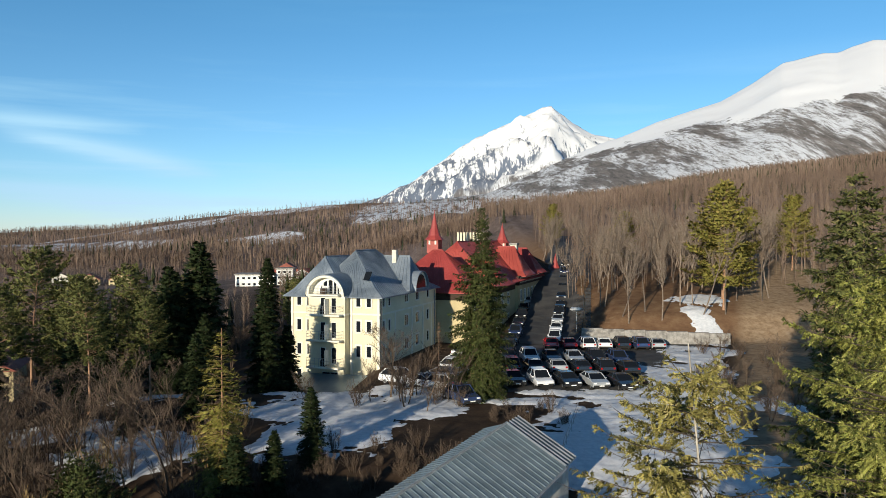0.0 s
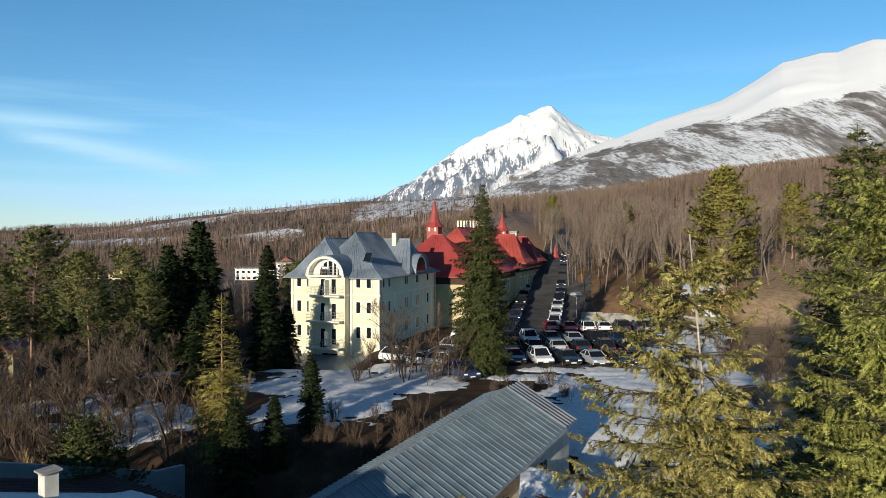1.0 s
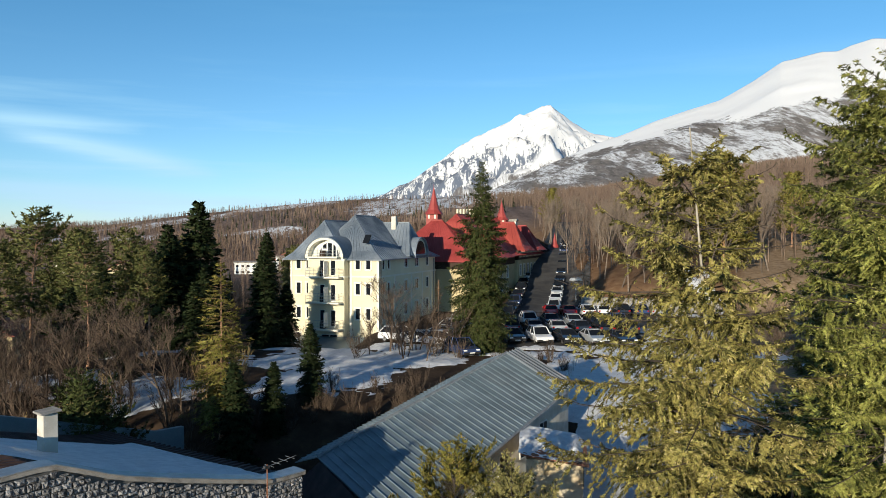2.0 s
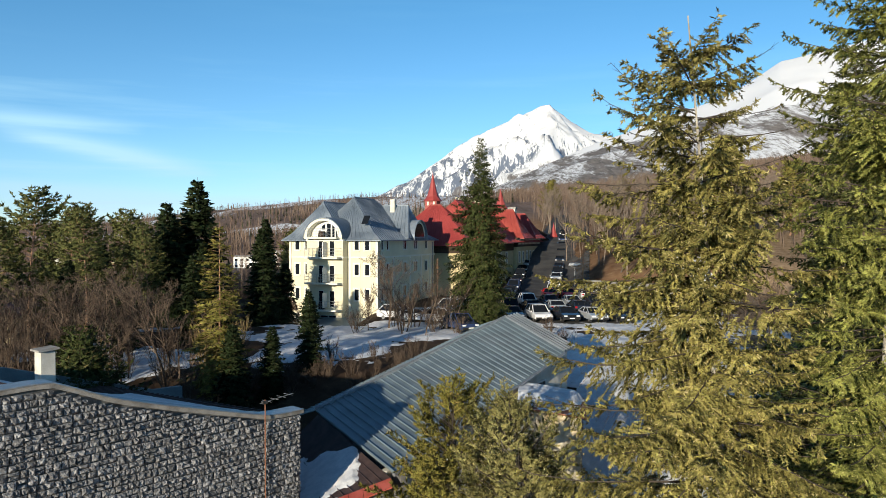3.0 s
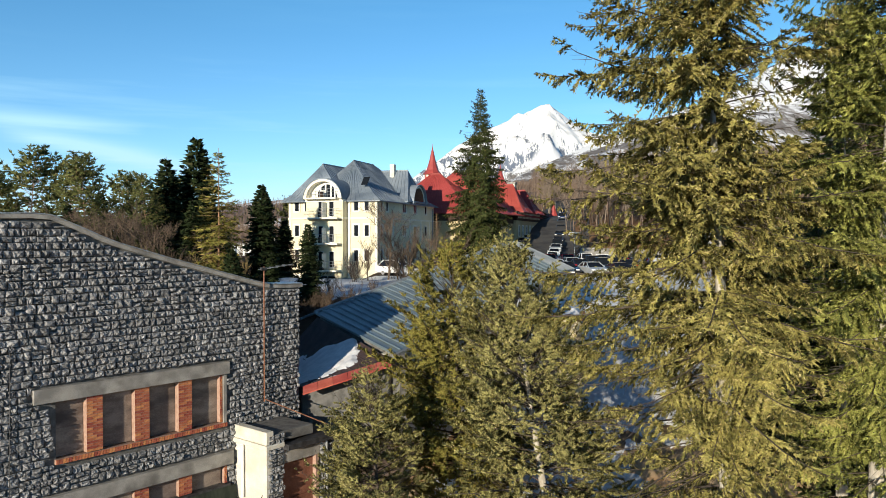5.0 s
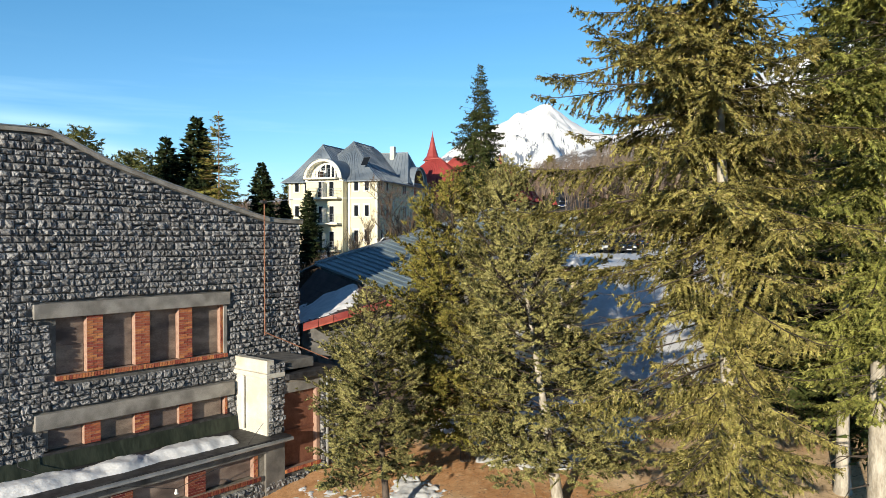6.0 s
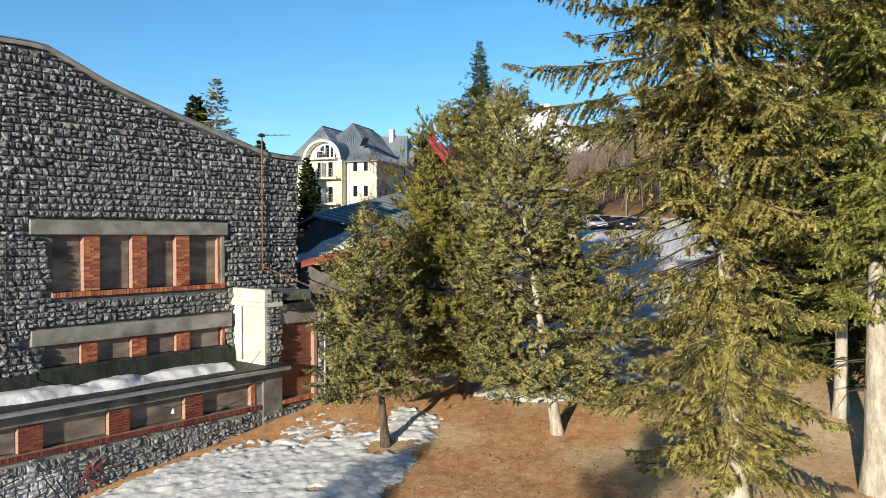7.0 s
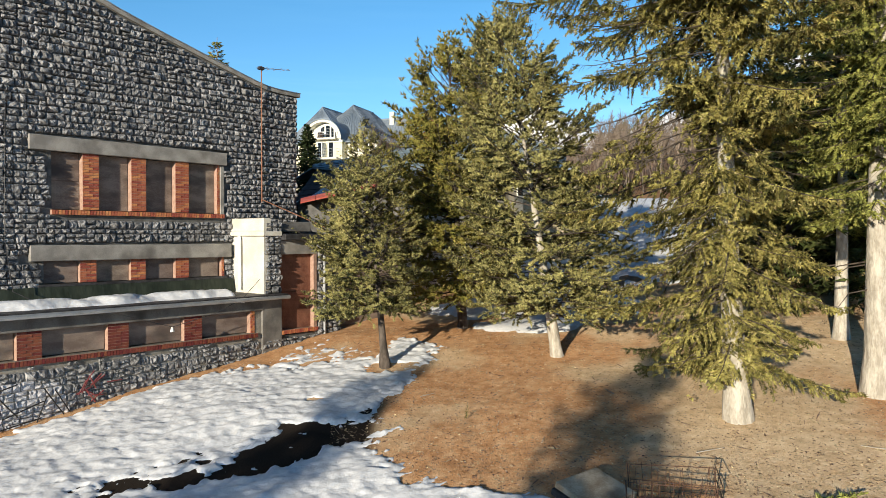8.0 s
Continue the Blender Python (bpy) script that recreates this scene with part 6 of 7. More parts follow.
def make_conifer(name, spec, bark, leaves, label, where, turn=0, category="tree", group=""):
    t = thing(name, Matrix.Translation(where) @ pose(0, 0, 0, 0, 0, turn), label, category, group)
    (tv, tf), (bv, bf), (V, F, T) = spec
    part("trunk", mesh_np("trunk", tv, tf, bark, True), None, t)
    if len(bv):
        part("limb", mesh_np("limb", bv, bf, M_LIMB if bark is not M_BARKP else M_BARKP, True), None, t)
    me = mesh_np("crown", V, F, leaves, True)
    me.normals_split_custom_set(T[F.ravel()])
    part("crown", me, None, t)
    return t


def on(x, y, dz=0.0):
    return (x, y, gz(x, y) - dz)


def table(*pairs):
    """A crown's radius from pairs of relative height and metres."""
    hs_, rs_ = zip(*pairs)
    return lambda h: float(np.interp(h, hs_, rs_))


# two tall firs beside the camera's path, their trunks pale in the sun
FIR = dict(upturn=0.2, sparse=0.08, sway=0.12, spread=0.33, sag=0.5, s_min=0.05, clump=1.0, jitter=0.22, side_w=(0.25, 0.2, 0.9), hang=(-1.2, 0.25), bushy=0.40)
make_conifer("fir_tree", conifer(11, 19.9, 1.45, table((0, 2.0), (0.1, 2.3), (0.3, 3.1), (0.5, 3.5), (0.7, 3.1), (0.85, 2.4), (0.93, 2.0), (0.97, 1.6), (1, 0.9)), 0.50, 7, 0.076, 0.078, 0.0162, e_top=20, e_low=-17, droop=0.20,
             trunk_r=0.26, lean=(-1.75, -1.2), dead=26, patchy=0.45, step2=0.0085, thin=-0.20, **FIR), M_BARK, L_FIR,
             "tall old fir with drooping olive-green boughs and a pale trunk", on(6.68, 16.15, 0.05))
make_conifer("fir_tree", conifer(23, 21.4, 4.6, table((0, 1.8), (0.2, 2.1), (0.5, 2.4), (0.65, 2.6), (0.8, 2.6), (0.9, 2.2), (0.96, 1.6), (1, 0.6)), 0.48, 7, 0.075, 0.076, 0.0150, e_top=24, e_low=-18, droop=0.2,
             trunk_r=0.30, lean=(-0.9, -0.7), dead=14, patchy=0.30, step2=0.0072, thin=-0.30, **FIR), M_BARK, L_FIR2,
             "dense tall fir with bright green boughs and a thick pale trunk", on(10.27, 17.3, 0.05), 40)
make_conifer("fir_tree", conifer(31, 15.0, 3.6, table((0, 2.6), (0.5, 2.9), (0.8, 1.8), (1, 0.2)), 0.50, 6, 0.2, 0.2, 0.036, e_low=-14, trunk_r=0.20, sparse=0.08, dead=12, patchy=0.25, step2=0.045, clump=0.9, jitter=0.25), M_BARK, L_FIR2,
             "fir with a slender pale trunk behind taller firs", on(11.76, 21.6, 0.05), 10)
make_conifer("fir_tree", conifer(33, 21.6, 2.0, table((0, 3.8), (0.4, 3.9), (0.7, 3.0), (0.9, 1.5), (1, 0.2)), 0.55, 7, 0.22, 0.26, 0.05, e_low=-14, e_top=30, trunk_r=0.3, sparse=0.05, patchy=0.3, step2=0.06, jitter=0.3, bushy=0.3, hang=(-0.8, 0.3)), M_BARKD, L_SCOTS,
             "broad dark green fir at the edge of the wood", on(20.9, 37.5, 0.05), 10)
make_conifer("fir_tree", conifer(37, 12.0, 1.6, table((0, 3.0), (0.5, 2.9), (0.8, 1.8), (1, 0.2)), 0.5, 7, 0.25, 0.28, 0.055, e_low=-14, trunk_r=0.26, sparse=0.05, patchy=0.25, step2=0.08), M_BARKD, L_SPRUCE,
             "shaded dark fir at the wood's edge", on(15.8, 25.5, 0.05), 10)
edge_fir = make_conifer("fir_tree", conifer(38, 9.0, 1.4, table((0, 2.8), (0.5, 2.6), (0.8, 1.6), (1, 0.2)), 0.5, 7, 0.25, 0.28, 0.055, e_low=-14, trunk_r=0.24, sparse=0.05, patchy=0.25, step2=0.08), M_BARKD, L_SPRUCE,
             "shaded dark fir at the wood's edge", on(13.6, 30.0, 0.05), 80)
for x, y, a in ((12.6, 26.6, 20), (15.6, 30.6, 140), (17.6, 33.5, 220), (14.0, 23.6, 300)):
    copy_thing(edge_fir, Matrix.Translation(on(x, y, 0.05)) @ pose(0, 0, 0, 0, 0, a))
# pines in front of the porch: needles in brushes at the twigs' ends
PIN = dict(droop=0.05, upturn=0.14, radial=True, spread=0.50, tuft=0.30, side_w=(0.28, 0.22, 0.85), hang=(-0.35, 0.75))
make_conifer("stone_pine", conifer(41, 6.9, 1.65, table((0, 1.6), (0.24, 1.95), (0.42, 2.1), (0.62, 1.7), (0.82, 1.1), (0.95, 0.6), (1, 0.3)), 0.22, 8, 0.080, 0.074, 0.0125, e_top=58, e_low=-6, s_min=0.25,
             trunk_r=0.11, lean=(-0.6, 0.0), sparse=0.08, patchy=0.35, step2=0.0050, clump=0.6, thin=-0.24, **PIN), M_BARKD, L_PINE, "small round-crowned stone pine on a short bare trunk", on(-1.6, 21.25))
make_conifer("stone_pine", conifer(43, 9.9, 1.3, table((0, 2.4), (0.2, 3.1), (0.45, 3.1), (0.7, 2.5), (0.88, 1.6), (1, 0.5)), 0.29, 8, 0.095, 0.085, 0.0150, e_top=62, e_low=-6, s_min=0.25,
             trunk_r=0.17, lean=(-1.5, 0.3), sparse=0.06, patchy=0.35, step2=0.0062, clump=0.8, thin=-0.26, **PIN), M_BARK, L_PINE, "bushy grey-green stone pine with a leaning pale trunk", on(3.42, 21.64))
make_conifer("stone_pine", conifer(47, 9.3, 1.2, table((0, 2.2), (0.2, 2.9), (0.45, 2.9), (0.7, 2.3), (0.88, 1.5), (1, 0.5)), 0.30, 8, 0.15, 0.15, 0.022, e_top=62, e_low=-6, s_min=0.25,
             trunk_r=0.16, lean=(-0.5, 0), sparse=0.06, patchy=0.3, step2=0.0115, clump=0.7, thin=-0.28, **PIN), M_BARKD, L_LARCH, "bushy yellowish stone pine behind its neighbour", on(0.75, 25.2))
# trees behind the camera that throw their shade on the yard
back_fir = make_conifer("fir_tree", conifer(51, 12.0, 2.0, table((0, 1.3), (0.3, 1.6), (0.5, 2.1), (0.75, 1.7), (0.9, 1.0), (1, 0.3)), 0.5, 7, 0.25, 0.3, 0.08, e_low=-14, trunk_r=0.2, sparse=0.08, step2=0.12, patchy=0.3), M_BARK, L_FIR, "fir standing alone on the slope", on(-8.9, -12.5), 0)
copy_thing(back_fir, Matrix.Translation(on(-16.0, -13.0)) @ pose(0, 0, 0, 0, 0, 120))

# spruces and pines of the middle distance
def narrow(w, p=0.75):
    return lambda h: w * (1 - h) ** p + 0.1


SPR = dict(e_top=40, e_low=-25, droop=0.25, upturn=0.15)
make_conifer("spruce_tree", conifer(61, 18.2, 0.6, table((0, 2.4), (0.12, 3.3), (0.4, 3.2), (0.65, 2.3), (0.80, 1.3), (0.88, 0.9), (0.9, 0.8), (1, 0.25)), 0.36, 8, 0.15, 0.20, 0.045, trunk_r=0.25, sparse=0.06, step2=0.055, patchy=0.22, hang=(-1.2, 0.2), bushy=0.4, clump=1.4, thin=-0.55, **SPR), M_BARKD, L_SPRUCE,
             "very tall dense spruce with a browning tip before the hotel", on(3.6, 70.0))
tall = make_conifer("spruce_tree", conifer(63, 17.0, 0.6, table((0, 2.8), (0.2, 3.1), (0.5, 2.4), (0.8, 1.2), (1, 0.15)), 0.45, 7, 0.46, 0.6, 0.19, trunk_r=0.22, sparse=0.03, step2=0.22, patchy=0.2, **SPR), M_BARKD, L_DARK, "tall dark spruce among bare trees", on(-26.6, 80.0, -1.0), group="dark spruces")
for x, y, s_, a in ((-18.6, 76.0, 0.66, 60), (-16.8, 78.5, 0.50, 100), (-28.8, 77.0, 0.88, 30), (-22.5, 69.0, 0.50, 200), (-33.0, 71.0, 0.55, 250), (-54.0, 74.0, 0.62, 20), (-59.0, 92.0, 0.85, 75), (-41.0, 66.0, 0.55, 130), (-48.0, 62, 0.55, 190), (-50.0, 68, 0.6, 90), (-62, 100, 0.8, 20), (-43, 118, 0.75, 30), (-30, 125, 0.7, 90), (-36, 52.0, 0.6, 10), (-12.6, 44.0, 0.40, 50), (-10.8, 46.5, 0.28, 150), (-38, 60, 0.5, 75), (-31, 61, 0.45, 175), (-25, 58, 0.36, 220), (-45, 64, 0.5, 15), (-9.2, 50.5, 0.33, 20), (-21, 62, 0.45, 90)):
    m = Matrix.Translation(on(x, y, 0.1)) @ pose(0, 0, 0, 0, 0, a)
    c_ = copy_thing(tall, m)
    c_.scale = (s_, s_, s_)
make_conifer("larch_tree", conifer(67, 10.9, 1.2, table((0, 1.7), (0.2, 2.1), (0.5, 1.7), (0.8, 0.9), (1, 0.15)), 0.38, 6, 0.22, 0.26, 0.045, trunk_r=0.13, sparse=0.15, step2=0.07, patchy=0.3, **SPR), M_BARKP, L_LARCH, "slim yellow-green conifer in low sun", on(-13.9, 45.8, -0.6))
make_conifer("dwarf_pine", conifer(69, 8.6, 0.4, table((0, 2.2), (0.3, 3.3), (0.7, 2.6), (1, 0.7)), 0.30, 7, 0.2, 0.2, 0.045, e_top=65, e_low=5, droop=0.05, radial=True, trunk_r=0.14, step2=0.05, patchy=0.3), M_BARKD, L_SPRUCE, "bushy dark green pine below the bare trees", on(-18.3, 37.0, -1.8))
scots_spec = conifer(71, 16.5, 6.8, table((0, 2.0), (0.45, 2.2), (0.6, 3.2), (0.8, 3.3), (0.93, 2.2), (1, 0.8)), 0.66, 7, 0.32, 0.36, 0.085, e_top=45, e_low=0, droop=0.1, upturn=0.2, s_min=0.48, radial=True, trunk_r=0.2, lean=(0.8, 0.2), sparse=0.12, step2=0.06, patchy=0.4, dead=8, spread=0.6, sway=0.15)
scots = make_conifer("scots_pine", scots_spec, M_BARKP, L_SCOTS, "scots pine with an orange trunk and open crown", on(-46.3, 82.0, 1.0), group="scots pines")
scots.scale = (1.14, 1.14, 1.14)
for x, y, s_, a in ((-37.0, 88.0, 0.9, 140), (-33.5, 85.0, 0.7, 20), (-40.0, 84.0, 0.6, 200), (-44.0, 72.0, 0.72, 75), (-37.0, 73.0, 0.75, 310), (-28.6, 80.5, 0.8, 100), (-50, 95, 0.6, 15), (-20.5, 100, 0.7, 60), (-51, 66, 0.7, 120), (-32, 66, 0.72, 120), (-34, 78, 0.62, 40), (-41, 77, 0.55, 260), (-28, 70, 0.6, 160)):
    c_ = copy_thing(scots, Matrix.Translation(on(x, y, 0.1)) @ pose(0, 0, 0, 0, 0, a))
    c_.scale = (s_, s_, s_)
big = make_conifer("scots_pine", conifer(73, 18.0, 4.0, table((0, 4.0), (0.3, 5.0), (0.55, 5.0), (0.8, 3.8), (0.95, 2.2), (1, 0.8)), 0.75, 7, 0.5, 0.55, 0.14, e_top=50, e_low=-5, droop=0.1, s_min=0.35, radial=True, trunk_r=0.25, sparse=0.05, step2=0.11, patchy=0.3, spread=0.6), M_BARKP, L_LARCH,
                   "broad green pine on the wooded bank", on(42.5, 112.0), group="bank pines")
for x, y, s_, a in ((36.5, 150, 0.62, 30), (66, 140, 0.75, 100), (62, 150, 0.6, 170), (30, 205, 0.6, 60), (44.5, 118, 0.8, 80)):
    c_ = copy_thing(big, Matrix.Translation(on(x, y, 0.1)) @ pose(0, 0, 0, 0, 0, a))
    c_.scale = (s_, s_, s_)


# bare trees: stems that fork again and again into fine twigs
def bare(seed, H, stems, levels, spread, up, r0, kids=4, first=0.3, fine=9, twig=0.011):
    r = random.Random(seed)
    segs, blades = [], []

    def grow(p, d, L, rad, lev):
        if lev == levels:
            w = Vector((r.gauss(0, 1), r.gauss(0, 1), r.gauss(0, 0.4))).cross(d).normalized() * twig
            q = p + d * L + Vector((r.gauss(0, 0.08), r.gauss(0, 0.08), 0.06 * up)) * L
            blades.append((p - w, p + w, q))
            return
        n = 3 if lev < 2 else 2
        q = p
        pts = [p]
        for i in range(n):
            d = (d + Vector((r.gauss(0, 0.11), r.gauss(0, 0.11), 0.04 + 0.04 * up))).normalized()
            q2 = q + d * (L / n)
            segs.append((*q, *q2, rad * (1 - i / n * 0.55), rad * (1 - (i + 1) / n * 0.55)))
            q = q2
            pts.append(q)
        nk = (fine if lev == levels - 1 else kids) + r.randint(0, 2)
        for k in range(nk):
            lo = first if lev == 0 else 0.12
            f = lo + (1 - lo) * (k + r.random()) / nk
            i = min(int(f * n), n - 1)
            o = pts[i].lerp(pts[i + 1], f * n - i)
            a = r.uniform(0, 2 * math.pi)
            perp = Vector((math.cos(a), math.sin(a), 0.2)).cross(d).normalized()
            sp = spread * r.uniform(0.6, 1.3)
            nd = (d * math.cos(sp) + perp * math.sin(sp) + Vector((0, 0, 0.15 * up))).normalized()
            grow(o, nd, L * (1 - 0.40 * f) * r.uniform(0.42, 0.68), max(rad * 0.5 * (1 - 0.4 * f), 0.006), lev + 1)

    for s in range(stems):
        a = r.uniform(0, 2 * math.pi)
        tilt = 0.06 if stems == 1 else r.uniform(0.1, 0.5)
        grow(Vector((math.cos(a) * 0.12 * (stems > 1), math.sin(a) * 0.12 * (stems > 1), -0.3)), Vector((math.cos(a) * tilt, math.sin(a) * tilt, 1)).normalized(), H * (1 if stems == 1 else r.uniform(0.6, 1)) * 0.72, r0, 0)
    v, f = limbs_mesh(segs, 3)
    f = np.concatenate([f[:, [0, 1, 2]], f[:, [0, 2, 3]]])
    bv = np.array([tuple(q) for b_ in blades for q in b_])
    return np.concatenate([v, bv]), np.concatenate([f, np.arange(len(bv)).reshape(-1, 3) + len(v)])


def bare_thing(name, spec, material, label, where, group):
    t = thing(name, Matrix.Translation(where), label, "tree" if "tree" in name else "shrub", group)
    part("stem", mesh_np("stem", *spec, material), None, t)
    return t


BT = [bare_thing("bare_tree", bare(81, 9.5, 1, 4, 0.72, 0.8, 0.12, 5, 0.25, 7), M_TWIG, "leafless broad tree with fine grey twigs", on(-22.0, 46.0, 0.5), "bare trees"),
      bare_thing("bare_tree", bare(82, 8.5, 2, 3, 0.6, 1.0, 0.08, 7, 0.2, 12), M_TWIG, "leafless grey tree with two stems", on(-17.5, 49.0, 0.5), "bare trees"),
      bare_thing("bare_tree", bare(83, 13, 1, 3, 0.5, 1.2, 0.12, 8, 0.35, 12, 0.016), M_BIRCH, "slender leafless tree with a pale stem", on(27.0, 108.0, 0.2), "bare trees"),
      bare_thing("bare_tree", bare(87, 14, 1, 3, 0.42, 1.3, 0.13, 8, 0.45, 12, 0.016), M_BIRCH, "tall leafless tree with a pale stem", on(32.0, 108.5, 0.2), "bare trees")]
SH = [bare_thing("bare_shrub", bare(91, 4.2, 7, 2, 0.5, 1.2, 0.03, 8, 0.15, 12), M_TWIG, "leafless brown thicket shrub", on(-12.5, 47.0, 0.2), "bare shrubs"),
      bare_thing("bare_shrub", bare(92, 5.0, 7, 2, 0.35, 2.0, 0.03, 8, 0.15, 12), M_TWIGY, "leafless shrub with yellowish upright twigs", on(-16.0, 50.0, 0.2), "bare shrubs"),
      bare_thing("bare_shrub", bare(93, 2.6, 7, 2, 0.7, 0.8, 0.022, 8, 0.1, 12), M_TWIG, "low leafless brown shrub", on(-6.0, 41.0, 0.2), "bare shrubs")]
rt = random.Random(12)


def strew(protos, n, x0, x1, y0, y1, s0, s1, ok=lambda x, y: True):
    k = 0
    for _ in range(n * 20):
        if k >= n:
            break
        x, y = rt.uniform(x0, x1), rt.uniform(y0, y1)
        if not ok(x, y):
            continue
        c_ = copy_thing(rt.choice(protos), Matrix.Translation(on(x, y, 0.15)) @ pose(0, 0, 0, rt.uniform(-5, 5), rt.uniform(-5, 5), rt.uniform(0, 360)))
        s_ = rt.uniform(s0, s1)
        c_.scale = (s_, s_, s_)
        k += 1


strew([BT[0], BT[0], BT[1]], 20, -40, -14, 42, 64, 0.6, 0.95, lambda x, y: x < -0.30 * y - 1)
strew([BT[1], BT[1], BT[0]], 20, -60, -28, 60, 120, 0.7, 1.0)
strew([SH[0], SH[2], SH[1], BT[1]], 26, -34, -9, 40, 54, 0.7, 1.25, lambda x, y: not (x > -14 and y > 49))
strew([SH[0], SH[2]], 26, -11, 4, 46, 53, 0.35, 0.6, lambda x, y: y < 52 + 0 * x)
strew([SH[0], BT[1]], 10, -7, 1.5, 66, 73, 0.6, 0.9)
strew([SH[2], SH[0]], 10, 3, 11, 60, 67, 0.5, 0.9)
strew([BT[2], BT[3], BT[3]], 50, 22, 60, 107, 150, 0.75, 1.15, lambda x, y: x > 0.185 * y and x < 0.45 * y + 4)
strew([BT[2], BT[0], BT[3]], 16, 50, 90, 100, 170, 0.7, 1.0)
strew([BT[2], BT[3]], 12, 22, 34, 130, 190, 0.7, 1.0)
strew([BT[1], SH[0]], 8, 26, 36, 60, 96, 0.5, 0.8)
strew([SH[0], SH[2], SH[0], BT[1]], 26, 24, 38, 56, 92, 0.5, 0.9, lambda x, y: x > 0.36 * y)
for b_, x, y, s_, a in ((BT[0], -3.6, 66, 0.9, 40), (BT[0], -5.2, 70, 0.95, 130), (BT[1], -2.6, 71, 0.95, 10), (BT[1], -6.8, 68, 0.75, 80), (BT[0], -1.6, 64, 0.6, 220), (SH[0], -7.8, 66, 0.9, 50), (BT[1], -12.2, 66, 0.6, 200)):
    c_ = copy_thing(b_, Matrix.Translation(on(x, y, 0.2)) @ pose(0, 0, 0, 0, 0, a))
    c_.scale = (s_, s_, s_)
# dark thicket in the dip below the meadow
strew([SH[0], SH[2], SH[0]], 34, -12, 7, 46, 54, 0.35, 0.65, lambda x, y: x > -0.26 * y + 1 and not (x < -2 and y > 53))
strew([BT[0], BT[1]], 12, -34, -16, 44, 60, 0.7, 1.0, lambda x, y: x < -0.29 * y)
strew([SH[0], SH[1], SH[1]], 12, -36, -13, 42, 60, 0.7, 1.1, lambda x, y: x < -0.26 * y)
slim = make_conifer("larch_tree", conifer(77, 6.5, 0.3, narrow(1.0, 0.8), 0.3, 5, 0.2, 0.2, 0.02, trunk_r=0.08, sparse=0.1, step2=0.12, **SPR), M_BARKP, leaf_mat("brown_larch_twigs", (0.16, 0.10, 0.05), (0.26, 0.17, 0.09), (0.3, 0.2, 0.1)), "slim brown leafless larch beside parked cars", on(-0.6, 76.0))
c_ = copy_thing(slim, Matrix.Translation(on(20.5, 108)))
c_.scale = (2.0, 2.0, 1.5)


# ---- far woods: too many to count ----
def far_woods(name, n, x_of, y0, y1, blades, h0, h1, seed, material, label, cone=False, near=False):
    r = np.random.RandomState(seed)
    y = np.sqrt(r.uniform(y0 ** 2, y1 ** 2, n))
    u = r.uniform(*x_of, n)
    x = u * y
    ok = np.ones(n, bool)
    for cx, cy, rx, ry in CLEARINGS:
        ok &= (((x - cx) / rx) ** 2 + ((y - cy) / ry) ** 2 > 1.0 + 0.5 * r.uniform(-1, 1, n)) | (r.rand(n) < 0.22)
    ok &= near | ~((y < 190) & (x < 0.17 * y))
    # open ground before the village
    ok &= ~((u > -0.315) & (u < -0.225) & (y > 140) & (y < 300)) & ~((u > -0.53) & (u < -0.44) & (y > 190) & (y < 325))
    if not cone:
        ok &= fbm(x, y, 90, 3) + r.uniform(-0.6, 0.6, n) > -0.35
    else:
        ok &= fbm(x + 500, y, 130, 3) + r.uniform(-0.4, 0.4, n) > 0.12
    x, y = x[ok], y[ok]
    n = len(x)
    z = ground_z(x, y) - 0.4
    H = r.uniform(h0, h1, n) * np.where(y > 620, 0.85, 1.0)
    base = np.stack([x, y, z], -1)
    V = []
    if cone:
        K = 3
        for k in range(K):
            zb, zt, rad = 0.08 + 0.27 * k, 0.50 + 0.25 * k, (0.17 - 0.05 * k)
            for j in range(5):
                a0 = r.uniform(0, 0.5, n) + j * 2 * math.pi / 5
                a1 = a0 + 1.35
                p0 = base + np.stack([np.cos(a0) * rad * H, np.sin(a0) * rad * H, zb * H + r.uniform(-0.05, 0.05, n) * H], -1)
                p1 = base + np.stack([np.cos(a1) * rad * H * 0.8, np.sin(a1) * rad * H * 0.8, zb * H + r.uniform(-0.05, 0.05, n) * H], -1)
                p2 = base + np.stack([0 * H, 0 * H, zt * H], -1)
                V.append(np.stack([p0, p1, p2], 1))
    else:
        w = np.where(y < 420, 0.0020 * H + 0.010, 0.014 * H + 0.05)
        for k in range(blades):
            a = r.uniform(0, 2 * math.pi, n)
            if k < 2:
                o, tip = base, base + np.stack([r.normal(0, 0.03, n) * H, 0 * H, H], -1)
                ww = w * 1.5
            else:
                f = r.uniform(0.3, 0.85, n)
                o = base + np.stack([0 * H, 0 * H, f * H], -1)
                L = H * r.uniform(0.16, 0.34, n)
                tip = o + np.stack([np.cos(a) * L * 0.6, np.sin(a) * L * 0.6, L * 0.8], -1)
                ww = w
            sd = np.stack([np.cos(a + 1.57), np.sin(a + 1.57), 0 * a], -1) * ww[:, None]
            V.append(np.stack([o - sd, o + sd, tip], 1))
    V = np.stack(V, 1).reshape(-1, 3)
    ob = part(name, mesh_np(name, V, np.arange(len(V)).reshape(-1, 3), material))
    return tagged(ob, label, "forest", kind="stuff")


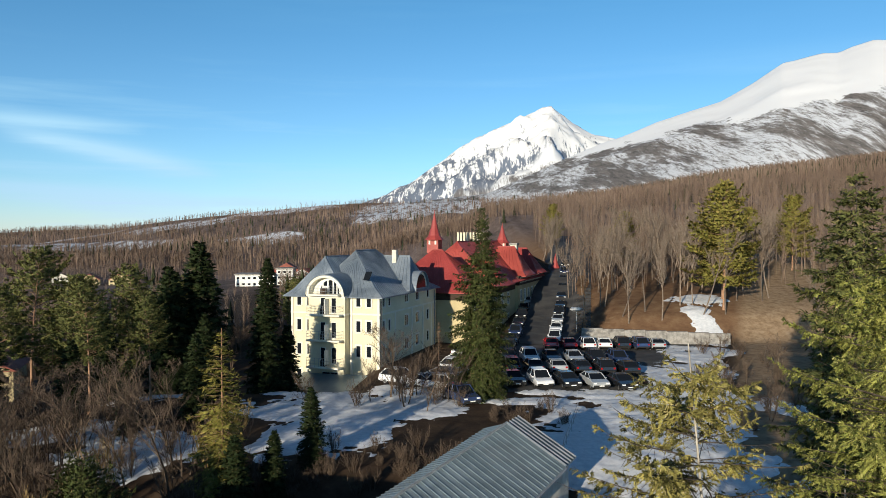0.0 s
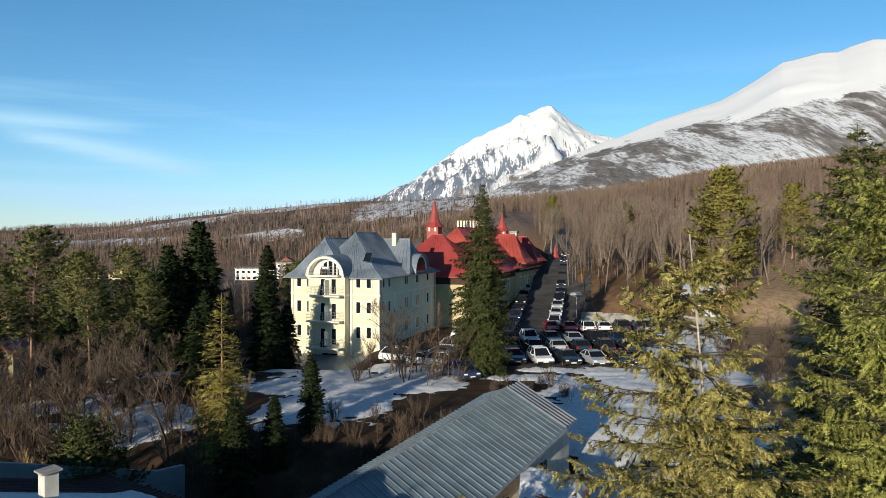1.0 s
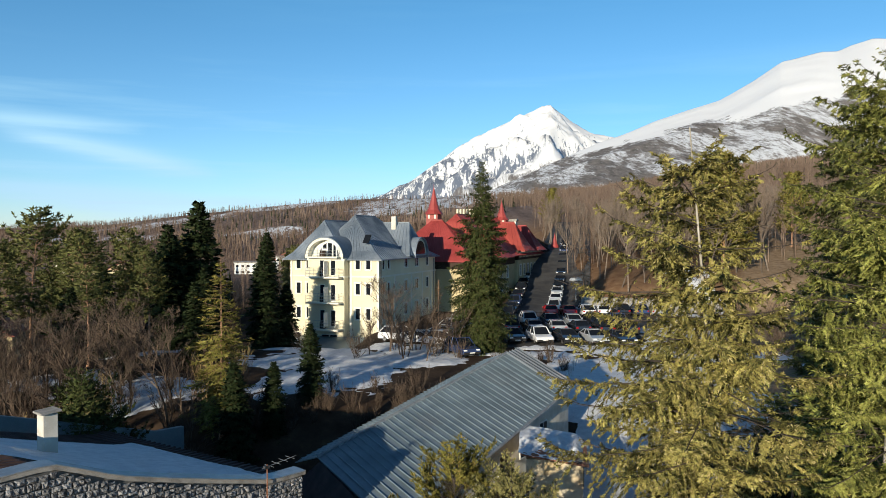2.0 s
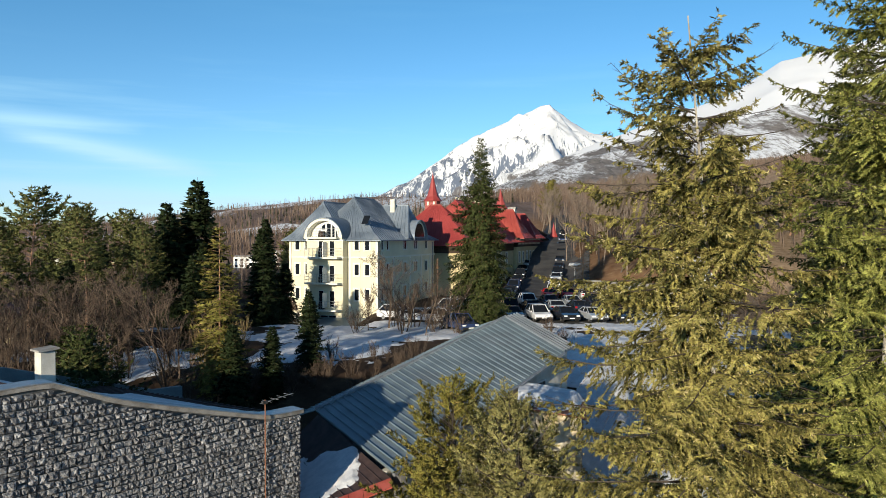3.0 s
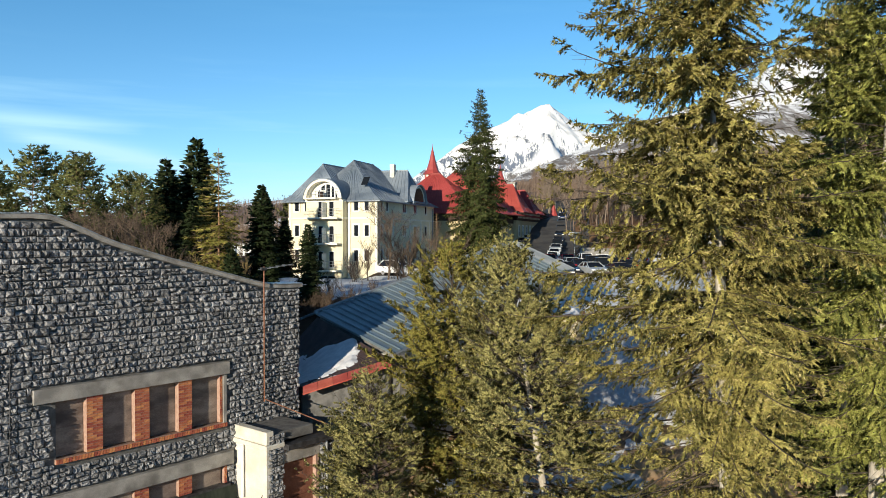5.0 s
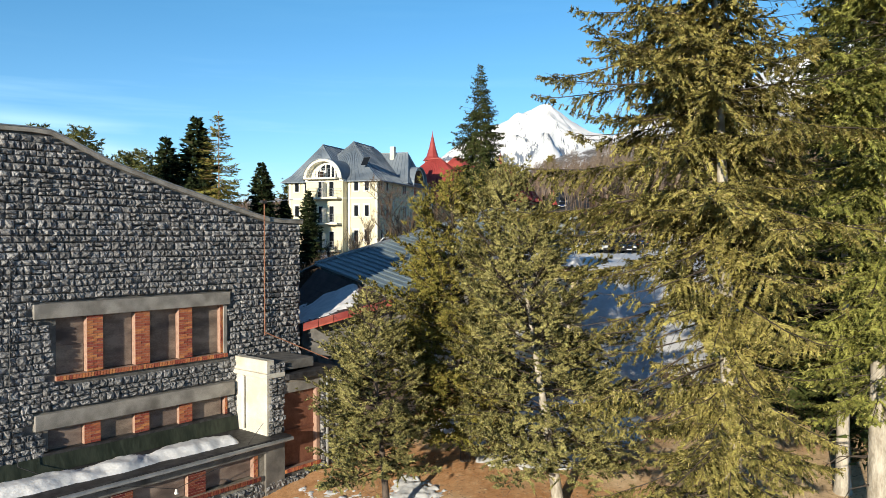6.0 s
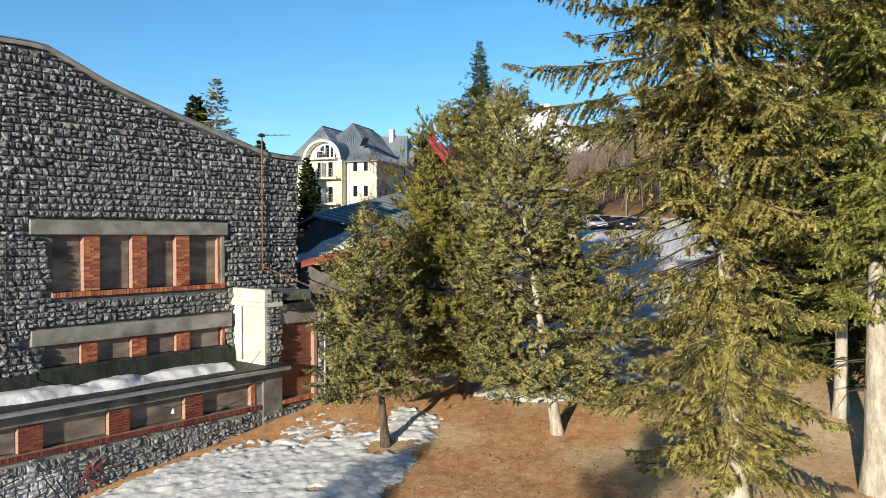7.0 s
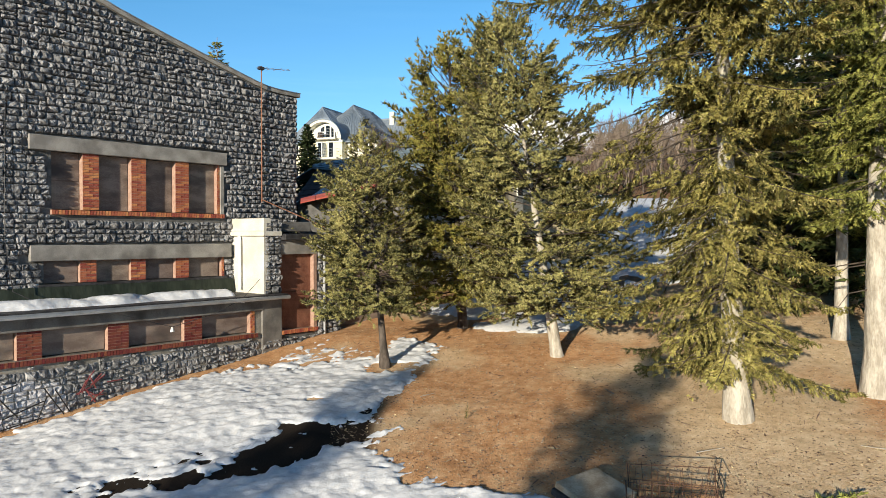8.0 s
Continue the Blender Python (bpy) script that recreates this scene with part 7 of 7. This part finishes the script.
M_FARTWIG = mat("far_bare_woods", (0.12, 0.082, 0.062), (0.25, 0.18, 0.138), 0.02, 0.95, 0, 0.2, island=0.2)
M_FARDARK = mat("far_conifers", (0.018, 0.024, 0.012), (0.045, 0.05, 0.024), 0.02, 0.9, 0, 0.2, island=0.3)
far_woods("bare_woods", 4200, (0.12, 0.70), 125, 420, 30, 7, 12, 1, M_FARTWIG, "dense leafless brown woods on the slope")
far_woods("bare_woods", 4200, (-0.66, 0.12), 330, 480, 18, 5, 9, 5, M_FARTWIG, "leafless brown woods across the valley")
far_woods("bare_woods", 30000, (-0.66, 0.70), 420, 905, 6, 5, 9.5, 2, M_FARTWIG, "leafless brown woods covering the hills")
far_woods("conifer_woods", 4200, (-0.66, 0.70), 300, 905, 0, 4, 8, 3, M_FARDARK, "dark conifers scattered through the bare woods", True)
far_woods("bare_woods", 1300, (-0.66, -0.185), 100, 270, 44, 5, 8, 7, M_FARTWIG, "leafless thicket on the slope below the hotel", near=True)
far_woods("conifer_woods", 260, (-0.66, -0.185), 92, 270, 0, 5, 10, 8, M_FARDARK, "dark conifers on the slope below the hotel", True, True)
far_woods("conifer_woods", 700, (-0.66, -0.15), 130, 330, 0, 5, 11, 4, M_FARDARK, "dark conifers round the village", True)
# unseen dark woods, added behind the camera to block bright sky near the horizon
r_ = np.random.RandomState(9)
n_ = 2600
a_ = r_.uniform(-0.2, math.pi + 0.2, n_)
d_ = r_.uniform(105, 185, n_)
x_, y_ = -np.cos(a_) * d_, -np.sin(a_) * d_
H_ = r_.uniform(0.80, 1.0, n_) * (d_ * 0.135)
z_ = ground_z(x_, y_)
H_ = np.maximum(H_ - z_, 6.0)
V = []
for k in range(3):
    for j in range(5):
        t_ = r_.uniform(0, 0.5, n_) + j * 1.257
        o_ = np.stack([x_, y_, z_ + (0.04 + 0.28 * k) * H_], -1)
        w_ = np.minimum(0.22 * H_, 3.6) * (1 - 0.27 * k)
        e0, e1 = (np.stack([np.cos(t_ + q) * w_, np.sin(t_ + q) * w_, 0 * w_], -1) for q in (0, 1.35))
        V.append(np.stack([o_ + e0, o_ + e1, np.stack([x_, y_, z_ + (0.48 + 0.26 * k) * H_], -1)], 1))
V = np.stack(V, 1).reshape(-1, 3)
ob = part("conifer_woods", mesh_np("conifer_woods", V, np.arange(len(V)).reshape(-1, 3), M_FARDARK))
tagged(ob, "unseen dark conifer belt added behind the camera to cut low skylight", "forest", kind="stuff")


# ---- snow lying in the open ----
def open_snow(x, y):
    c = np.full(np.shape(x), -1.5)
    for cx, cy, rx, ry in ((-8.5, 60, 6.5, 9.5), (-3.0, 66, 5, 5), (-23, 54, 6, 6), (-33, 60, 7, 4), (11, 63, 3.5, 5.5), (-10, 67, 8, 8), (-14, 74, 6, 5), (-4, 72, 5, 4), (9.5, 52, 3.5, 8), (14, 52, 7, 6), (20, 60, 3.5, 14), (4.0, 29, 4.5, 3.2), (3.1, 25.4, 2.0, 1.5), (9, 36, 6.5, 6), (13, 44, 7, 7), (24, 76, 3.0, 12), (31, 92, 3.2, 9), (8, 68.5, 8, 1.6), (-30, 74, 6, 5), (38, 108, 2, 8), (41, 118, 5, 4), (15, 71.2, 5.5, 2.4), (9.5, 72.3, 3.0, 1.4), (15, 61, 8, 8.5), (21, 66, 5, 10), (27.5, 82, 5.0, 7), (17, 50, 7, 7), (33, 96, 6, 4), (26, 72, 3.5, 8), (31, 66, 2.0, 4)):
        c = np.maximum(c, 1.0 - ((x - cx) / rx) ** 2 - ((y - cy) / ry) ** 2)
    return np.clip(c, -1.5, 0.8) * 0.8 + fbm(x, y, 3.2, 4) * 0.6 + fbm(x, y, 1.0, 4, 0.65) * 0.5 - 0.1


snow_sheet("open_snow", -42, 48, 23.3, 126, 0.34, open_snow, "thawing snow on the meadow and beside the car park", 0.08, 0.3)


# ---- litter on the yard: cones, chips, fallen twigs ----
r_ = np.random.RandomState(21)
n_ = 34000
y_ = r_.uniform(8.5, 26, n_)
x_ = r_.uniform(-3, 14, n_) * (y_ / 20)
k_ = (yard_snow(x_, y_) < 0.0) | (r_.rand(n_) < 0.08)
x_, y_ = x_[k_], y_[k_]
n_ = len(x_)
p_ = np.stack([x_, y_, ground_z(x_, y_) + 0.012], -1)
a_ = r_.uniform(0, 6.28, n_)
l_ = r_.uniform(0.014, 0.050, n_) * np.where(r_.rand(n_) < 0.02, 5, 1)
w_ = r_.uniform(0.008, 0.022, n_)
d_ = np.stack([np.cos(a_), np.sin(a_), r_.uniform(-0.1, 0.35, n_)], -1) * l_[:, None]
s_ = np.stack([-np.sin(a_), np.cos(a_), r_.uniform(-0.4, 0.4, n_)], -1) * w_[:, None]
V = np.stack([p_ - d_, p_ + s_, p_ + d_, p_ - s_], 1).reshape(-1, 3)
ob = part("litter", mesh_np("litter", V, np.arange(len(V)).reshape(-1, 4), mat("litter", (0.12, 0.07, 0.04), (0.62, 0.47, 0.32), 9, 0.9, 0, 40, island=0.6)))
tagged(ob, "fallen cones, bark chips and twigs on the ground", "litter", kind="stuff")


# ---- small things on the yard ----
lid = thing("concrete_lid", Matrix.Translation((2.75, 12.9, gz(2.75, 12.9) + 0.16)) @ pose(0, 0, 0, 12, -4, 35), "tilted mossy concrete cover slab lying on needles", "slab")
part("slab", box(-0.52, 0.52, -0.48, 0.48, -0.06, 0.06, 0.012), mat("mossy_concrete", (0.34, 0.25, 0.16), (0.56, 0.46, 0.33), 3, 0.9, 0.5, 30, dirt=(0.20, 0.12, 0.07), dirt_amt=0.25), lid)
part("frame", box(-0.56, 0.56, -0.52, 0.52, -0.2, -0.075, 0.01), M_DARKMETAL, lid)
cage = thing("iron_frame", Matrix.Translation((3.9, 12.3, gz(3.9, 12.3))) @ pose(0, 0, 0, 0, 0, -12), "rusty bent iron frame over a dark red cover", "frame")
part("cover", box(-0.5, 0.42, -0.4, 0.4, 0.02, 0.10, 0.02), M_DOOR, cage, "dark red metal cover")
q_ = random.Random(4)
M_REBAR = mat("dark_rusty_rod", (0.045, 0.025, 0.018), (0.11, 0.06, 0.04), 14, 0.85, 0.4, 60)
for x, y in ((-0.72, -0.45), (0.72, -0.5), (0.78, 0.5), (-0.65, 0.55)):
    part("post", tube((x, y, -0.1), (x + q_.uniform(-0.08, 0.08), y, 0.62), 0.012, sides=5), M_REBAR, cage)
for y, x0, x1 in ((-0.48, -0.72, 0.74), (0.52, -0.66, 0.78)):
    for z in (0.16, 0.34, 0.60):
        part("rail", tube((x0, y, z), (x1, y + q_.uniform(-0.05, 0.05), z + q_.uniform(-0.04, 0.04)), 0.009, sides=5), M_REBAR, cage)
for k in range(26):
    y = (-0.48, 0.52)[k % 2]
    x = -0.68 + 1.4 * k / 25
    part("rod", tube((x, y, -0.05), (x + q_.uniform(-0.07, 0.07), y + q_.uniform(-0.1, 0.1), q_.uniform(0.45, 0.66)), 0.006, sides=5), M_REBAR, cage)
for z in (0.2, 0.42, 0.62):
    part("rail", tube((0.74, -0.5, z), (0.79, 0.5, z), 0.009, sides=5), M_REBAR, cage)


def sprig(where, n, size, label, name, material, seed):
    r = np.random.RandomState(seed)
    t = thing(name, Matrix.Translation(where), label, "branch")
    ax = np.linspace(0, 1, n)
    d = np.array([0.93, 0.2, 0.12]) if name == "fallen_branch" else np.array([0.1, 0.05, 1.0])
    p = ax[:, None] * d * size
    dirs = norm(d * 0.7 + r.normal(0, 0.75, (n, 3)) * (1, 1, 0.45))
    L = size * 0.2 * (1.1 - ax)
    sd = norm(np.cross(dirs, r.normal(size=(n, 3)))) * size * 0.014
    V = np.stack([p, p + dirs * L[:, None] * 0.5 + sd, p + dirs * L[:, None], p + dirs * L[:, None] * 0.5 - sd], 1).reshape(-1, 3)
    part("needles", mesh_np("needles", V, np.arange(len(V)).reshape(-1, 4), material), None, t)
    part("twig", tube((0, 0, 0), tuple(d * size), 0.012 * size, 0.004, 5), M_BARKD, t)


sprig((6.1, 12.1, gz(6.1, 12.1) + 0.05), 240, 1.2, "fallen green fir branch lying on needles", "fallen_branch", L_FIR2, 3)
sprig((0.6, 16.9, gz(0.6, 16.9)), 90, 0.4, "tiny fir seedling in the needle litter", "seedling", L_FIR, 5)
for x, y, L_, a in ((5.4, 14.6, 0.7, 20), (2.2, 15.5, 0.4, 70), (8.5, 14.2, 0.6, 150), (-0.3, 18.6, 0.5, 40), (4.2, 18.2, 0.5, 100)):
    st = thing("fallen_stick", Matrix.Translation((x, y, gz(x, y) + 0.03)) @ pose(0, 0, 0, 0, 0, a), "dry grey stick lying on needle litter", "stick", "fallen sticks")
    part("stick", tube((-L_ / 2, 0, 0), (L_ / 2, 0.03, 0.02), 0.012, 0.006, 5), M_BARK, st)


# ---- single stones of the walls ----
place_stones(S_MAIN, main_wall, 0.0, 300, lambda s: abs(s[0] - 3.0) + 0.9 * abs(s[1] - 5.5))
def sprayed(st):
    return sa(-8.7) < st[0] < sa(-6.6) - 0.5 * (st[1] + 0.3) and -0.85 < st[1] < 0.38


place_stones([st for st in S_WING if not sprayed(st)], wing_wall, AY + 0.055, 200, lambda s: abs(s[0] - 3.0))
SPRAYED = []
for me in STONE_ME[:6]:
    me = me.copy()
    me.materials[0] = M_SPRAY
    SPRAYED.append(me)
for i, (x, z, w, h) in enumerate(st for st in S_WING if sprayed(st)):
    ob = new("painted_stone", SPRAYED[i % 6])
    ob.parent = graffiti
    ob.matrix_basis = Matrix.LocRotScale((x, AY + 0.055, z), None, (w / 0.34, 1.0, h / 0.24))
place_stones(S_WING2, porch, AY + 0.02, 0, lambda s: 0)
place_stones(S_PORCH, front, AY, 60, lambda s: 0)
place_stones(S_PORCH2, porch, AY, 0, lambda s: 0)
